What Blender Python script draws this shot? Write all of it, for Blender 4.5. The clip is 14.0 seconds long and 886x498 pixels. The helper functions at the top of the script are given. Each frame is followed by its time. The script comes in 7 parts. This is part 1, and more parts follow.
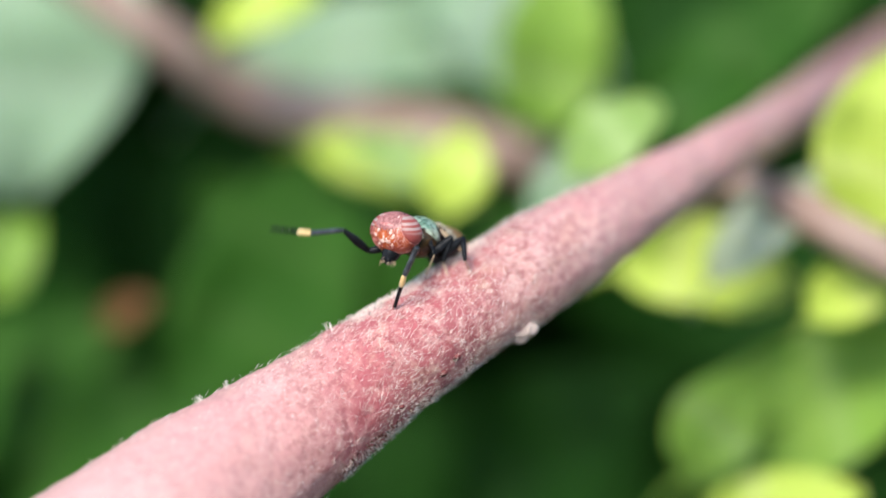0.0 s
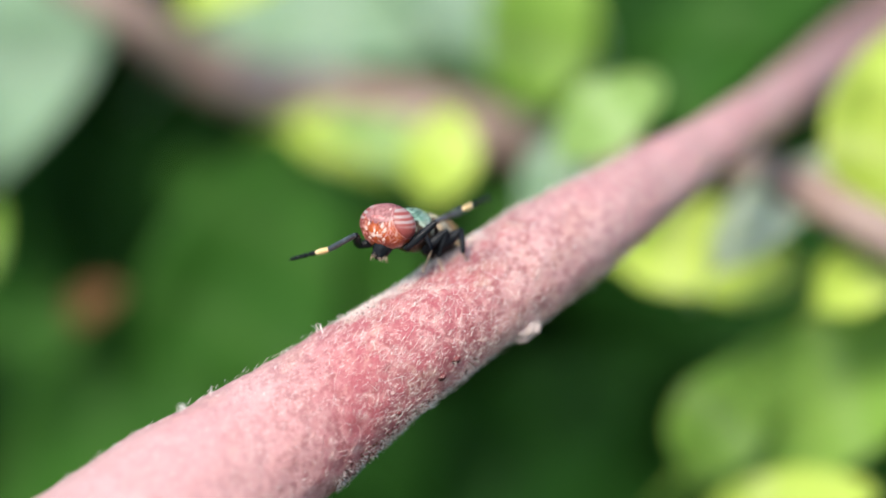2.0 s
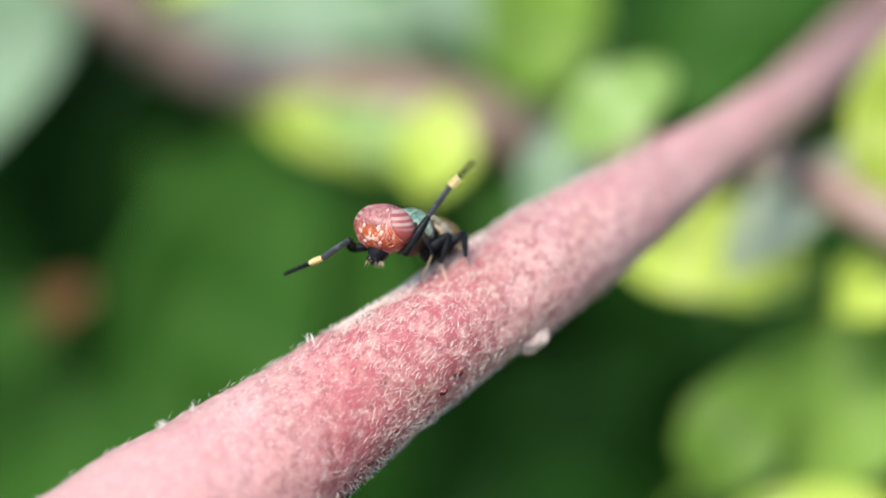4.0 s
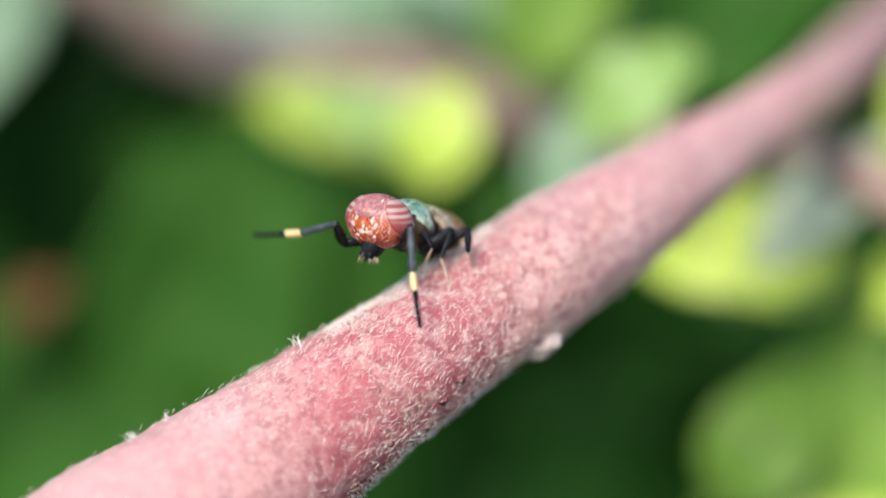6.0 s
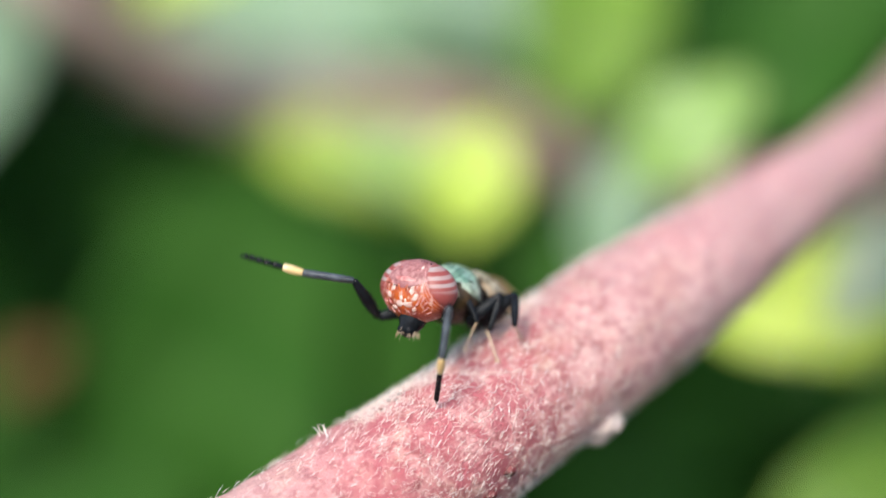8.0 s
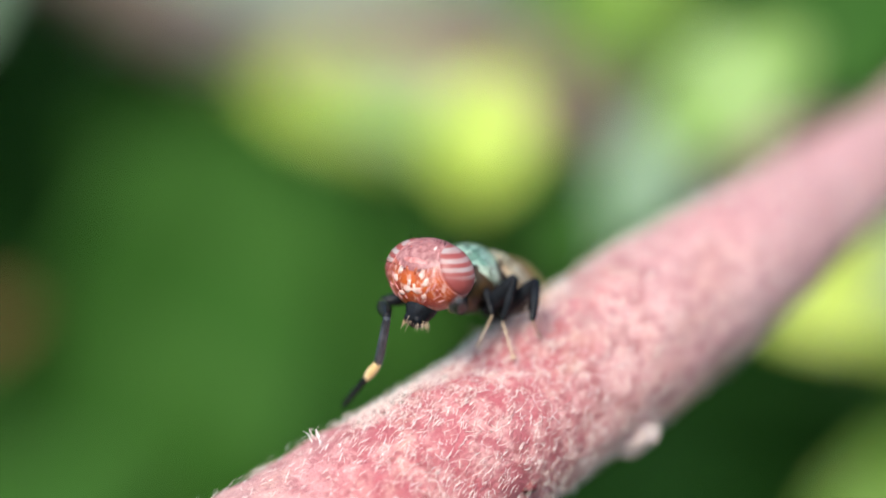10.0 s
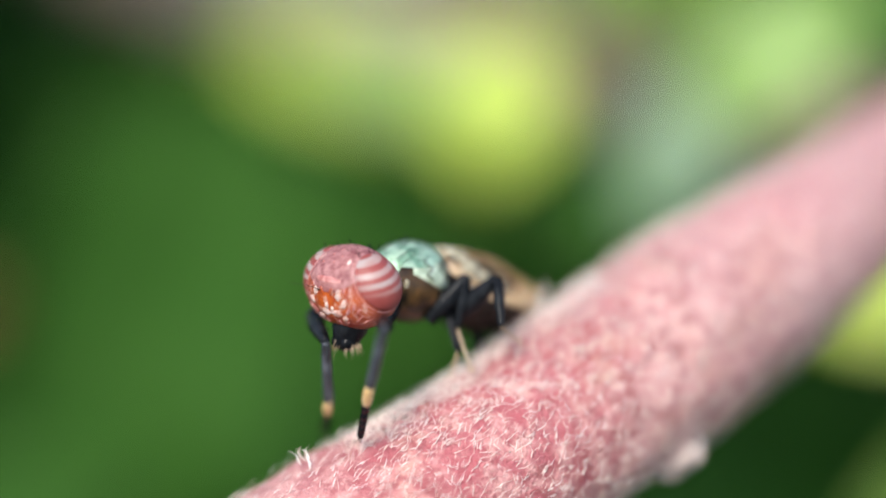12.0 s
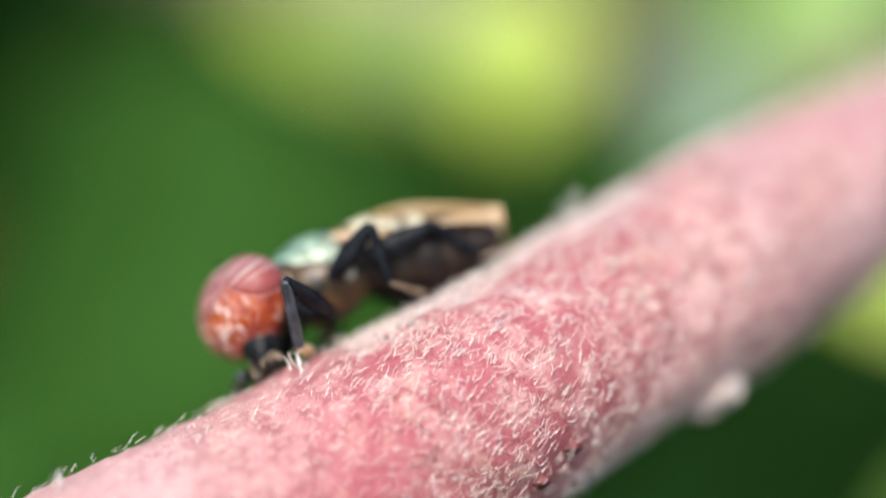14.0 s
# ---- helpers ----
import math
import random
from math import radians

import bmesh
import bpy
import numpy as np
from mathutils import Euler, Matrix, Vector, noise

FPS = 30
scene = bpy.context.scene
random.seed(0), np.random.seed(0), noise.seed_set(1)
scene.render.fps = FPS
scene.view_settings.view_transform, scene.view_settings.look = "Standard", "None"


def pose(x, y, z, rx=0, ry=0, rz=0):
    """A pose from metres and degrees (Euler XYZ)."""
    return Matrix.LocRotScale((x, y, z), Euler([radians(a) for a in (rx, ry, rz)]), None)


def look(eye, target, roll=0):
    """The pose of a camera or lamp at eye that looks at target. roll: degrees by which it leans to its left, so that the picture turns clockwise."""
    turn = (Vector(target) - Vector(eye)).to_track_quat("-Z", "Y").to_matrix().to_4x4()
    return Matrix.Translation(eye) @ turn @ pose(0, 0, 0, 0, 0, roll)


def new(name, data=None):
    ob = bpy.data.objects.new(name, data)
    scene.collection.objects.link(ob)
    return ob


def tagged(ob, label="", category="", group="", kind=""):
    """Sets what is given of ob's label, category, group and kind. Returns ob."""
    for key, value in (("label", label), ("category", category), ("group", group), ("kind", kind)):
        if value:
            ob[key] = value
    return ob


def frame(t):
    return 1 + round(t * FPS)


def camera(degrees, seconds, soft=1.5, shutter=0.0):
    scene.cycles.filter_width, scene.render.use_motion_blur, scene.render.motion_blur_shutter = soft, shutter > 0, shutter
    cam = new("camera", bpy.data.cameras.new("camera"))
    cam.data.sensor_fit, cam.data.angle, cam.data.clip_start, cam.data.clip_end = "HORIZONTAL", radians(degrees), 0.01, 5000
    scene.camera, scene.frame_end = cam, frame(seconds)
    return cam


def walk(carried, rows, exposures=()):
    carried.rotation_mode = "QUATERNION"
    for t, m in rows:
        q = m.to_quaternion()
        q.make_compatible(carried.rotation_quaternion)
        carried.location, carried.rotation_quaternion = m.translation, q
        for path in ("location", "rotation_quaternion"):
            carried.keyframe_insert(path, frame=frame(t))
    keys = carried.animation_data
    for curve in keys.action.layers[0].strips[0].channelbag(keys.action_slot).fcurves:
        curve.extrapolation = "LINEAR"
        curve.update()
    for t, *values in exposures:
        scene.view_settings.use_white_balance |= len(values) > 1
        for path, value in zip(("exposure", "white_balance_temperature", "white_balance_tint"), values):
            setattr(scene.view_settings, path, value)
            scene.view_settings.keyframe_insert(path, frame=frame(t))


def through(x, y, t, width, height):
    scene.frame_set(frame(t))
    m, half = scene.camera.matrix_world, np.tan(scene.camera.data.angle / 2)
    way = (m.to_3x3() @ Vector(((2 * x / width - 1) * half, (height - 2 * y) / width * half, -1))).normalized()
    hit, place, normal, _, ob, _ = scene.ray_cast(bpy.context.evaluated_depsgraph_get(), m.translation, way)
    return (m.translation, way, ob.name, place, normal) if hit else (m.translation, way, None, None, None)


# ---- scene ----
MM = 0.001
cam = camera(14.0, 14.0, soft=1.7, shutter=0.5)
walk(cam, [
    (0.0, pose(0.00100, -0.14303, 0.03173, 77.999, -0.000, -0.001)),
    (0.5, pose(0.00058, -0.14059, 0.03159, 77.810, 0.003, -0.183)),
    (1.0, pose(0.00006, -0.13826, 0.03150, 77.684, -0.069, -0.400)),
    (1.5, pose(-0.00061, -0.13604, 0.03150, 77.448, 0.001, -0.691)),
    (2.0, pose(-0.00140, -0.13380, 0.03167, 77.138, 0.248, -1.145)),
    (2.5, pose(-0.00217, -0.13159, 0.03176, 76.882, -0.061, -1.484)),
    (3.0, pose(-0.00273, -0.12924, 0.03160, 76.785, -0.390, -1.665)),
    (3.5, pose(-0.00272, -0.12643, 0.03102, 76.758, -0.169, -1.781)),
    (5.8, pose(-0.00211, -0.11293, 0.02775, 76.723, -0.103, -1.572)),
    (6.0, pose(-0.00208, -0.11173, 0.02747, 76.699, -0.246, -1.560)),
    (6.5, pose(-0.00221, -0.10844, 0.02692, 76.736, -0.668, -1.510)),
    (7.0, pose(-0.00231, -0.10483, 0.02647, 76.672, -0.840, -1.470)),
    (7.2, pose(-0.00239, -0.10338, 0.02639, 77.114, 1.206, -1.539)),
    (9.3, pose(-0.00308, -0.08883, 0.02567, 75.406, -0.734, -1.699)),
    (9.5, pose(-0.00313, -0.08747, 0.02555, 75.259, -0.861, -1.625)),
    (10.0, pose(-0.00329, -0.08447, 0.02490, 75.231, -0.882, -1.662)),
    (10.5, pose(-0.00326, -0.08151, 0.02421, 75.280, -0.925, -1.744)),
    (11.0, pose(-0.00319, -0.07848, 0.02356, 75.211, -0.550, -1.956)),
    (11.5, pose(-0.00312, -0.07533, 0.02292, 74.812, -0.752, -1.735)),
    (12.0, pose(-0.00313, -0.07239, 0.02219, 74.707, -0.868, -1.683)),
    (12.5, pose(-0.00307, -0.06986, 0.02110, 74.806, -1.359, -1.319)),
    (13.0, pose(-0.00349, -0.06739, 0.02036, 74.716, -0.978, -1.887)),
    (13.5, pose(-0.00336, -0.06631, 0.01826, 75.600, -2.985, -1.207)),
    (14.0, pose(-0.00342, -0.06553, 0.01603, 76.514, -4.123, -1.178)),
], exposures=[(0.0, 0.80), (7.0, 0.80), (9.3, 0.84), (11.0, 0.80), (12.5, 0.76), (14.0, 0.78)])
cam.data.dof.use_dof = True
cam.data.dof.aperture_fstop = 16.0

# ---- daylight: high sun filtered by haze, open sky ----
world = bpy.data.worlds.new("sky")
scene.world = world
world.use_nodes = True
sky = world.node_tree.nodes.new("ShaderNodeTexSky")
sky.sky_type, sky.sun_disc = "NISHITA", False
SUN_ELEVATION, SUN_AZIMUTH = radians(47), radians(202)   # azimuth clockwise from +y, seen from above
sky.sun_elevation, sky.sun_rotation = SUN_ELEVATION, SUN_AZIMUTH
world.node_tree.links.new(sky.outputs[0], world.node_tree.nodes["Background"].inputs[0])
world.node_tree.nodes["Background"].inputs[1].default_value = 0.15
sun = new("sun", bpy.data.lights.new("sun", "SUN"))
sun.data.energy, sun.data.angle, sun.data.color = 2.9, radians(20.0), (1.0, 0.94, 0.84)
sun_way = Vector((math.sin(SUN_AZIMUTH) * math.cos(SUN_ELEVATION), math.cos(SUN_AZIMUTH) * math.cos(SUN_ELEVATION), math.sin(SUN_ELEVATION)))
sun.matrix_world = look(sun_way * 3, (0, 0, 0))


# ---- materials ----
class Mat:
    """A small wrapper for node materials; coordinates are the object's own, in millimetres."""

    def __init__(self, name, rough=0.5, metal=0.0, coat=0.0, spec=0.5):
        self.m = bpy.data.materials.new(name)
        self.m.use_nodes = True
        self.t = self.m.node_tree
        self.b = self.t.nodes["Principled BSDF"]
        self.out = self.t.nodes["Material Output"]
        self.put(self.b, "Roughness", rough)
        self.put(self.b, "Metallic", metal)
        self.put(self.b, "Coat Weight", coat)
        self.put(self.b, "Coat Roughness", 0.28)
        self.put(self.b, "Specular IOR Level", spec)
        co = self.t.nodes.new("ShaderNodeTexCoord")
        mp = self.t.nodes.new("ShaderNodeMapping")
        mp.inputs["Scale"].default_value = (1000, 1000, 1000)
        self.t.links.new(co.outputs["Object"], mp.inputs[0])
        self.co = mp.outputs[0]

    def put(self, node, key, value):
        if hasattr(value, "is_output"):
            self.t.links.new(value, node.inputs[key])
        else:
            node.inputs[key].default_value = value

    def node(self, kind, out, **values):
        n = self.t.nodes.new(kind)
        for key, value in values.items():
            self.put(n, key.replace("_", " "), value)
        return n.outputs[out]

    def noise(self, scale, detail=4.0, rough=0.6, co=None):
        return self.node("ShaderNodeTexNoise", 0, Vector=co or self.co, Scale=scale, Detail=detail, Roughness=rough)

    def ramp(self, fac, *stops):
        n = self.t.nodes.new("ShaderNodeValToRGB")
        while len(n.color_ramp.elements) < len(stops):
            n.color_ramp.elements.new(0.5)
        for e, (p, c) in zip(n.color_ramp.elements, stops):
            e.position, e.color = p, (*c, 1) if len(c) == 3 else c
        self.t.links.new(fac, n.inputs[0])
        return n.outputs[0]

    def mix(self, fac, a, b):
        n = self.t.nodes.new("ShaderNodeMix")
        n.data_type = "RGBA"
        for i, v in ((0, fac), (6, a), (7, b)):
            if hasattr(v, "is_output"):
                self.t.links.new(v, n.inputs[i])
            else:
                n.inputs[i].default_value = (*v, 1) if isinstance(v, tuple) else v
        return n.outputs[2]

    def bump(self, height, strength, distance):
        n = self.t.nodes.new("ShaderNodeBump")
        n.inputs["Strength"].default_value, n.inputs["Distance"].default_value = strength, distance
        self.t.links.new(height, n.inputs["Height"])
        self.t.links.new(n.outputs[0], self.b.inputs["Normal"])

    def color(self, c):
        self.put(self.b, "Base Color", (*c, 1) if isinstance(c, tuple) else c)
        return self


def grey(v):
    return (v, v, v)


def leaf_material(name, deep, light, vein, through, gloss=0.6):
    """A thin leaf: mottled blade, paler veins along and across it, light passing through."""
    m = Mat(name, rough=gloss, spec=0.12)
    mottle = m.noise(0.22, 5)
    base = m.mix(m.ramp(mottle, (0.3, grey(0)), (0.7, grey(1))), deep, light)
    sep = m.t.nodes.new("ShaderNodeSeparateXYZ")
    m.t.links.new(m.co, sep.inputs[0])
    rib = m.node("ShaderNodeTexWave", 1, Vector=m.co, Scale=0.06, Distortion=2.0, Detail=2.0)
    base = m.mix(m.ramp(rib, (0.86, grey(0)), (0.97, grey(0.6))), base, vein)
    info = m.t.nodes.new("ShaderNodeObjectInfo")
    base = m.mix(m.ramp(info.outputs["Random"], (0, grey(0)), (1, grey(0.25))), base, deep)
    m.color(base)
    m.bump(m.noise(0.9, 4), 0.4, 0.0004)
    trans = m.t.nodes.new("ShaderNodeBsdfTranslucent")
    m.t.links.new(m.mix(0.5, base, through), trans.inputs[0])
    mixer = m.t.nodes.new("ShaderNodeMixShader")
    mixer.inputs[0].default_value = 0.35
    m.t.links.new(m.b.outputs[0], mixer.inputs[1])
    m.t.links.new(trans.outputs[0], mixer.inputs[2])
    m.t.links.new(mixer.outputs[0], m.out.inputs[0])
    return m.m


LEAF = {
    "yellow": leaf_material("young_leaf", (0.43, 0.56, 0.075), (0.62, 0.74, 0.17), (0.66, 0.74, 0.25), (0.60, 0.78, 0.055)),
    "pale": leaf_material("glaucous_leaf", (0.24, 0.38, 0.23), (0.36, 0.48, 0.34), (0.40, 0.50, 0.38), (0.36, 0.58, 0.26)),
    "palegreen": leaf_material("light_green_leaf", (0.24, 0.38, 0.10), (0.36, 0.52, 0.18), (0.5, 0.64, 0.3), (0.42, 0.68, 0.10)),
    "lime": leaf_material("lime_leaf", (0.175, 0.335, 0.046), (0.30, 0.47, 0.09), (0.33, 0.47, 0.15), (0.25, 0.48, 0.034)),
    "green": leaf_material("green_leaf", (0.025, 0.093, 0.010), (0.049, 0.148, 0.020), (0.065, 0.15, 0.03), (0.039, 0.148, 0.006)),
    "whitish": leaf_material("whitish_leaf", (0.44, 0.52, 0.34), (0.60, 0.66, 0.50), (0.64, 0.68, 0.54), (0.5, 0.6, 0.3)),
    # green leaf with the deep shade of the thicket put into its colour
    "dark": leaf_material("leaf_darkened_for_shade", (0.009, 0.045, 0.005), (0.020, 0.085, 0.010), (0.03, 0.10, 0.016), (0.012, 0.085, 0.003)),
    "brown": leaf_material("withered_leaf", (0.14, 0.07, 0.03), (0.24, 0.12, 0.05), (0.3, 0.18, 0.08), (0.2, 0.1, 0.02)),
}


def stem_material():
    m = Mat("stem_skin", rough=0.36)
    broad = m.noise(0.20, 3)
    fine = m.noise(2.4, 6, 0.7)
    base = m.mix(m.ramp(broad, (0.36, grey(0)), (0.64, grey(1))), (0.50, 0.185, 0.18), (0.68, 0.42, 0.385))
    base = m.mix(m.ramp(m.noise(0.55, 3), (0.52, grey(0)), (0.68, grey(0.65))), base, (0.50, 0.30, 0.20))
    base = m.mix(m.ramp(m.noise(0.8, 4), (0.46, grey(0)), (0.62, grey(0.5))), base, (0.36, 0.055, 0.070))
    base = m.mix(m.ramp(fine, (0.42, grey(0.8)), (0.52, grey(0))), base, (0.22, 0.018, 0.026))
    base = m.mix(m.ramp(m.noise(8.0, 2), (0.56, grey(0)), (0.70, grey(0.7))), base, (0.80, 0.58, 0.52))
    # both ends are paler: near glare and far sky haze put into the colour
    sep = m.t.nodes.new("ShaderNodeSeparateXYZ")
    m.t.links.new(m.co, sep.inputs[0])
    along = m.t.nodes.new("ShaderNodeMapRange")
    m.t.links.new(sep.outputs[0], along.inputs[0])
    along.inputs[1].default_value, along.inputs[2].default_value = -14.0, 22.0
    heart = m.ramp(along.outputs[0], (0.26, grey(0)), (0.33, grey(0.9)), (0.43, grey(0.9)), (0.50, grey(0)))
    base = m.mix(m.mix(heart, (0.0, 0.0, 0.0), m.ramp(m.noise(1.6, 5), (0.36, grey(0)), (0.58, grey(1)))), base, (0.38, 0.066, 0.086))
    glare_haze = m.ramp(along.outputs[0], (0.0, grey(0.85)), (0.22, grey(0.6)), (0.32, grey(0.08)), (0.46, grey(0.08)), (0.62, grey(0.55)), (0.85, grey(0.75)))
    base = m.mix(glare_haze, base, m.mix(broad, (0.70, 0.36, 0.355), (0.60, 0.41, 0.385)))
    m.color(base)
    m.bump(m.noise(10, 4, 0.65), 0.8, 0.00012)
    return m.m


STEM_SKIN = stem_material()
HAIR = Mat("white_hair", rough=0.28)
strand = HAIR.t.nodes.new("ShaderNodeNewGeometry").outputs["Random Per Island"]
HAIR.color(HAIR.ramp(strand, (0.0, (0.72, 0.48, 0.44)), (0.35, (0.86, 0.72, 0.64)), (0.7, (0.94, 0.90, 0.82)), (1.0, (0.96, 0.94, 0.90))))
HAIR = HAIR.m
CORK = Mat("brown_cork", rough=0.8)
CORK.color(CORK.mix(CORK.ramp(CORK.noise(4.5, 5), (0.35, grey(0)), (0.65, grey(1))), (0.045, 0.013, 0.009), (0.20, 0.065, 0.042)))
CORK = CORK.m
GLAND = Mat("pale_gland", rough=0.8, spec=0.15)
GLAND.color(GLAND.mix(GLAND.noise(3), (0.40, 0.29, 0.26), (0.58, 0.48, 0.43)))
GLAND = GLAND.m


WART = Mat("dark_red_wart", rough=0.5)
WART.color(WART.mix(WART.ramp(WART.noise(5.0, 4), (0.4, grey(0)), (0.6, grey(1))), (0.05, 0.009, 0.008), (0.16, 0.024, 0.026)))
WART = WART.m


def bark_material():
    m = Mat("branch_bark", rough=0.6)
    m.color(m.mix(m.ramp(m.noise(0.25, 5), (0.35, grey(0)), (0.65, grey(1))), (0.25, 0.15, 0.115), (0.36, 0.26, 0.22)))
    m.bump(m.noise(1.2, 5), 0.6, 0.0006)
    return m.m


def ground_material():
    m = Mat("leaf_litter", rough=0.9)
    m.color(m.mix(m.ramp(m.noise(0.03, 6), (0.4, grey(0)), (0.6, grey(1))), (0.012, 0.030, 0.008), (0.030, 0.035, 0.014)))
    m.bump(m.noise(0.08, 6), 1.0, 0.01)
    return m.m


def face_material():
    """Orange-red shiny face, blotched with dark red and dusted with pale flecks."""
    m = Mat("face_orange", rough=0.34, coat=0.3)
    base = m.mix(m.ramp(m.noise(2.4, 4), (0.36, grey(0)), (0.64, grey(1))), (0.20, 0.018, 0.010), (0.44, 0.085, 0.012))
    stretch = m.t.nodes.new("ShaderNodeMapping")
    m.t.links.new(m.co, stretch.inputs[0])
    stretch.inputs["Scale"].default_value = (1.0, 2.2, 1.0)
    dust = m.noise(4.2, 2, 0.5, stretch.outputs[0])
    m.color(m.mix(m.ramp(dust, (0.58, grey(0)), (0.68, grey(0.5))), base, (0.66, 0.48, 0.42)))
    m.bump(m.noise(12, 3), 0.35, 0.00004)
    return m.m


def chitin(name, a, b, rough=0.3, metal=0.0, coat=0.3, scale=3.0, relief=12.0):
    m = Mat(name, rough=rough, metal=metal, coat=coat)
    m.color(m.mix(m.ramp(m.noise(scale, 4), (0.35, grey(0)), (0.65, grey(1))), a, b))
    m.bump(m.noise(relief, 3), 0.35, 0.00004)
    return m.m


def eye_material():
    """Red compound eye with greyish-pink bands that run from front to back."""
    m = Mat("banded_eye", rough=0.5, coat=0.0)
    warp = m.t.nodes.new("ShaderNodeMapping")
    m.t.links.new(m.co, warp.inputs[0])
    warp.inputs["Rotation"].default_value = (0.0, radians(-12), 0.0)
    wave = m.t.nodes.new("ShaderNodeTexWave")
    wave.bands_direction, wave.wave_profile = "Z", "SIN"
    for key, value in (("Scale", 1.62), ("Distortion", 1.3), ("Detail", 1.0), ("Detail Scale", 0.8), ("Phase Offset", 1.4)):
        wave.inputs[key].default_value = value
    m.t.links.new(warp.outputs[0], wave.inputs[0])
    height = m.t.nodes.new("ShaderNodeSeparateXYZ")
    m.t.links.new(m.co, height.inputs[0])
    band = m.mix(m.ramp(height.outputs[2], (0.0, grey(0)), (0.16, grey(1))), (0.0, 0.0, 0.0), m.ramp(wave.outputs["Fac"], (0.34, grey(0)), (0.66, grey(1))))
    m.color(m.mix(band, m.mix(m.noise(4), (0.19, 0.030, 0.028), (0.31, 0.070, 0.060)), m.mix(m.ramp(m.noise(1.1, 2), (0.38, grey(0)), (0.62, grey(1))), (0.33, 0.17, 0.155), (0.35, 0.28, 0.265))))
    cells = m.t.nodes.new("ShaderNodeTexVoronoi")
    cells.inputs["Scale"].default_value = 26
    m.t.links.new(m.co, cells.inputs["Vector"])
    m.bump(cells.outputs["Distance"], 0.15, 0.00002)
    return m.m


def wing_material():
    m = Mat("amber_wing", rough=0.25)
    m.color(m.mix(m.ramp(m.noise(0.9, 2), (0.4, grey(0)), (0.6, grey(1))), (0.86, 0.62, 0.38), (0.74, 0.50, 0.27)))
    m.b.inputs["Alpha"].default_value = 0.52
    return m.m


BARK = bark_material()
EYE = eye_material()
FACE = face_material()
FRONS = chitin("frons_red", (0.19, 0.050, 0.052), (0.40, 0.19, 0.18), rough=0.5, scale=6.0, coat=0.1)
DUSK = chitin("pink_dusting", (0.34, 0.09, 0.08), (0.56, 0.28, 0.26), rough=0.5, coat=0.0, scale=5.0)
POLLEN = chitin("pale_dusting", (0.50, 0.26, 0.21), (0.72, 0.58, 0.52), rough=0.6, coat=0.0)
GREEN = chitin("metallic_green", (0.12, 0.30, 0.18), (0.58, 0.74, 0.54), rough=0.36, metal=0.45, scale=4.0, coat=0.4)
PLEURA = chitin("olive_black", (0.010, 0.007, 0.004), (0.11, 0.055, 0.018), rough=0.30)
CREAM = chitin("cream_patch", (0.26, 0.22, 0.13), (0.68, 0.62, 0.46), rough=0.55, coat=0.05, scale=5.0)
MINT = chitin("mint_plate", (0.22, 0.30, 0.19), (0.66, 0.74, 0.58), rough=0.38, metal=0.15, scale=4.5, coat=0.2)
PURPLE = chitin("purple_grey_plate", (0.10, 0.05, 0.05), (0.36, 0.25, 0.26), rough=0.5, coat=0.1, scale=5.0)
BLACK = chitin("black_chitin", (0.004, 0.0045, 0.006), (0.014, 0.016, 0.019), rough=0.22, coat=0.0, relief=18)
BLACK.node_tree.nodes["Principled BSDF"].inputs["Specular IOR Level"].default_value = 0.11
# fore shins: bluish-grey sky reflection mixed into the black base colour
SHIN = chitin("black_sky_sheen", (0.008, 0.010, 0.013), (0.075, 0.088, 0.105), rough=0.32, coat=0.0, relief=18)
SHIN.node_tree.nodes["Principled BSDF"].inputs["Specular IOR Level"].default_value = 0.6
BROWN = chitin("dark_brown_chitin", (0.008, 0.006, 0.005), (0.030, 0.018, 0.012), rough=0.45, coat=0.0)
BAND = chitin("cream_band", (0.66, 0.42, 0.16), (0.80, 0.62, 0.34), rough=0.45)
STRAW = chitin("straw_tarsus", (0.46, 0.32, 0.19), (0.62, 0.48, 0.34), rough=0.5)
for dull in (BROWN, PLEURA):
    dull.node_tree.nodes["Principled BSDF"].inputs["Specular IOR Level"].default_value = 0.25
WING = wing_material()


# ---- mesh tools: all sizes in millimetres ----
def part(name, bm, material, parent, label="", kind=""):
    """Links a bmesh, built in millimetres, as one mesh object under a thing or a part."""
    bmesh.ops.scale(bm, vec=(MM, MM, MM), verts=bm.verts)
    me = bpy.data.meshes.new(name)
    bm.to_mesh(me)
    bm.free()
    me.materials.append(material)
    me.polygons.foreach_set("use_smooth", [True] * len(me.polygons))
    ob = new(name, me)
    ob.parent = parent
    return tagged(ob, label, kind=kind)


def ball(bm, centre, radii, turn=(0, 0, 0), u=28, v=18, rough=0.0, freq=3.0):
    """An ellipsoid with an uneven skin."""
    made = bmesh.ops.create_uvsphere(bm, u_segments=u, v_segments=v, radius=1.0)["verts"]
    m = Matrix.Translation(centre) @ Euler([radians(a) for a in turn]).to_matrix().to_4x4() @ Matrix.Diagonal((*radii, 1))
    for w in made:
        if rough:
            w.co *= 1 + rough * noise.noise(w.co * freq)
        w.co = m @ w.co
    return made


def spline(points, steps):
    """A smooth curve through rows of equal length (place and, as a fourth number, radius)."""
    p = [np.array(q, float) for q in points]
    p = [2 * p[0] - p[1], *p, 2 * p[-1] - p[-2]]
    out = []
    for i in range(1, len(p) - 2):
        for k in range(steps):
            t = k / steps
            out.append(0.5 * (2 * p[i] + (p[i + 1] - p[i - 1]) * t + (2 * p[i - 1] - 5 * p[i] + 4 * p[i + 1] - p[i + 2]) * t * t
                              + (3 * p[i] - p[i - 1] - 3 * p[i + 1] + p[i + 2]) * t ** 3))
    out.append(p[-2])
    return out


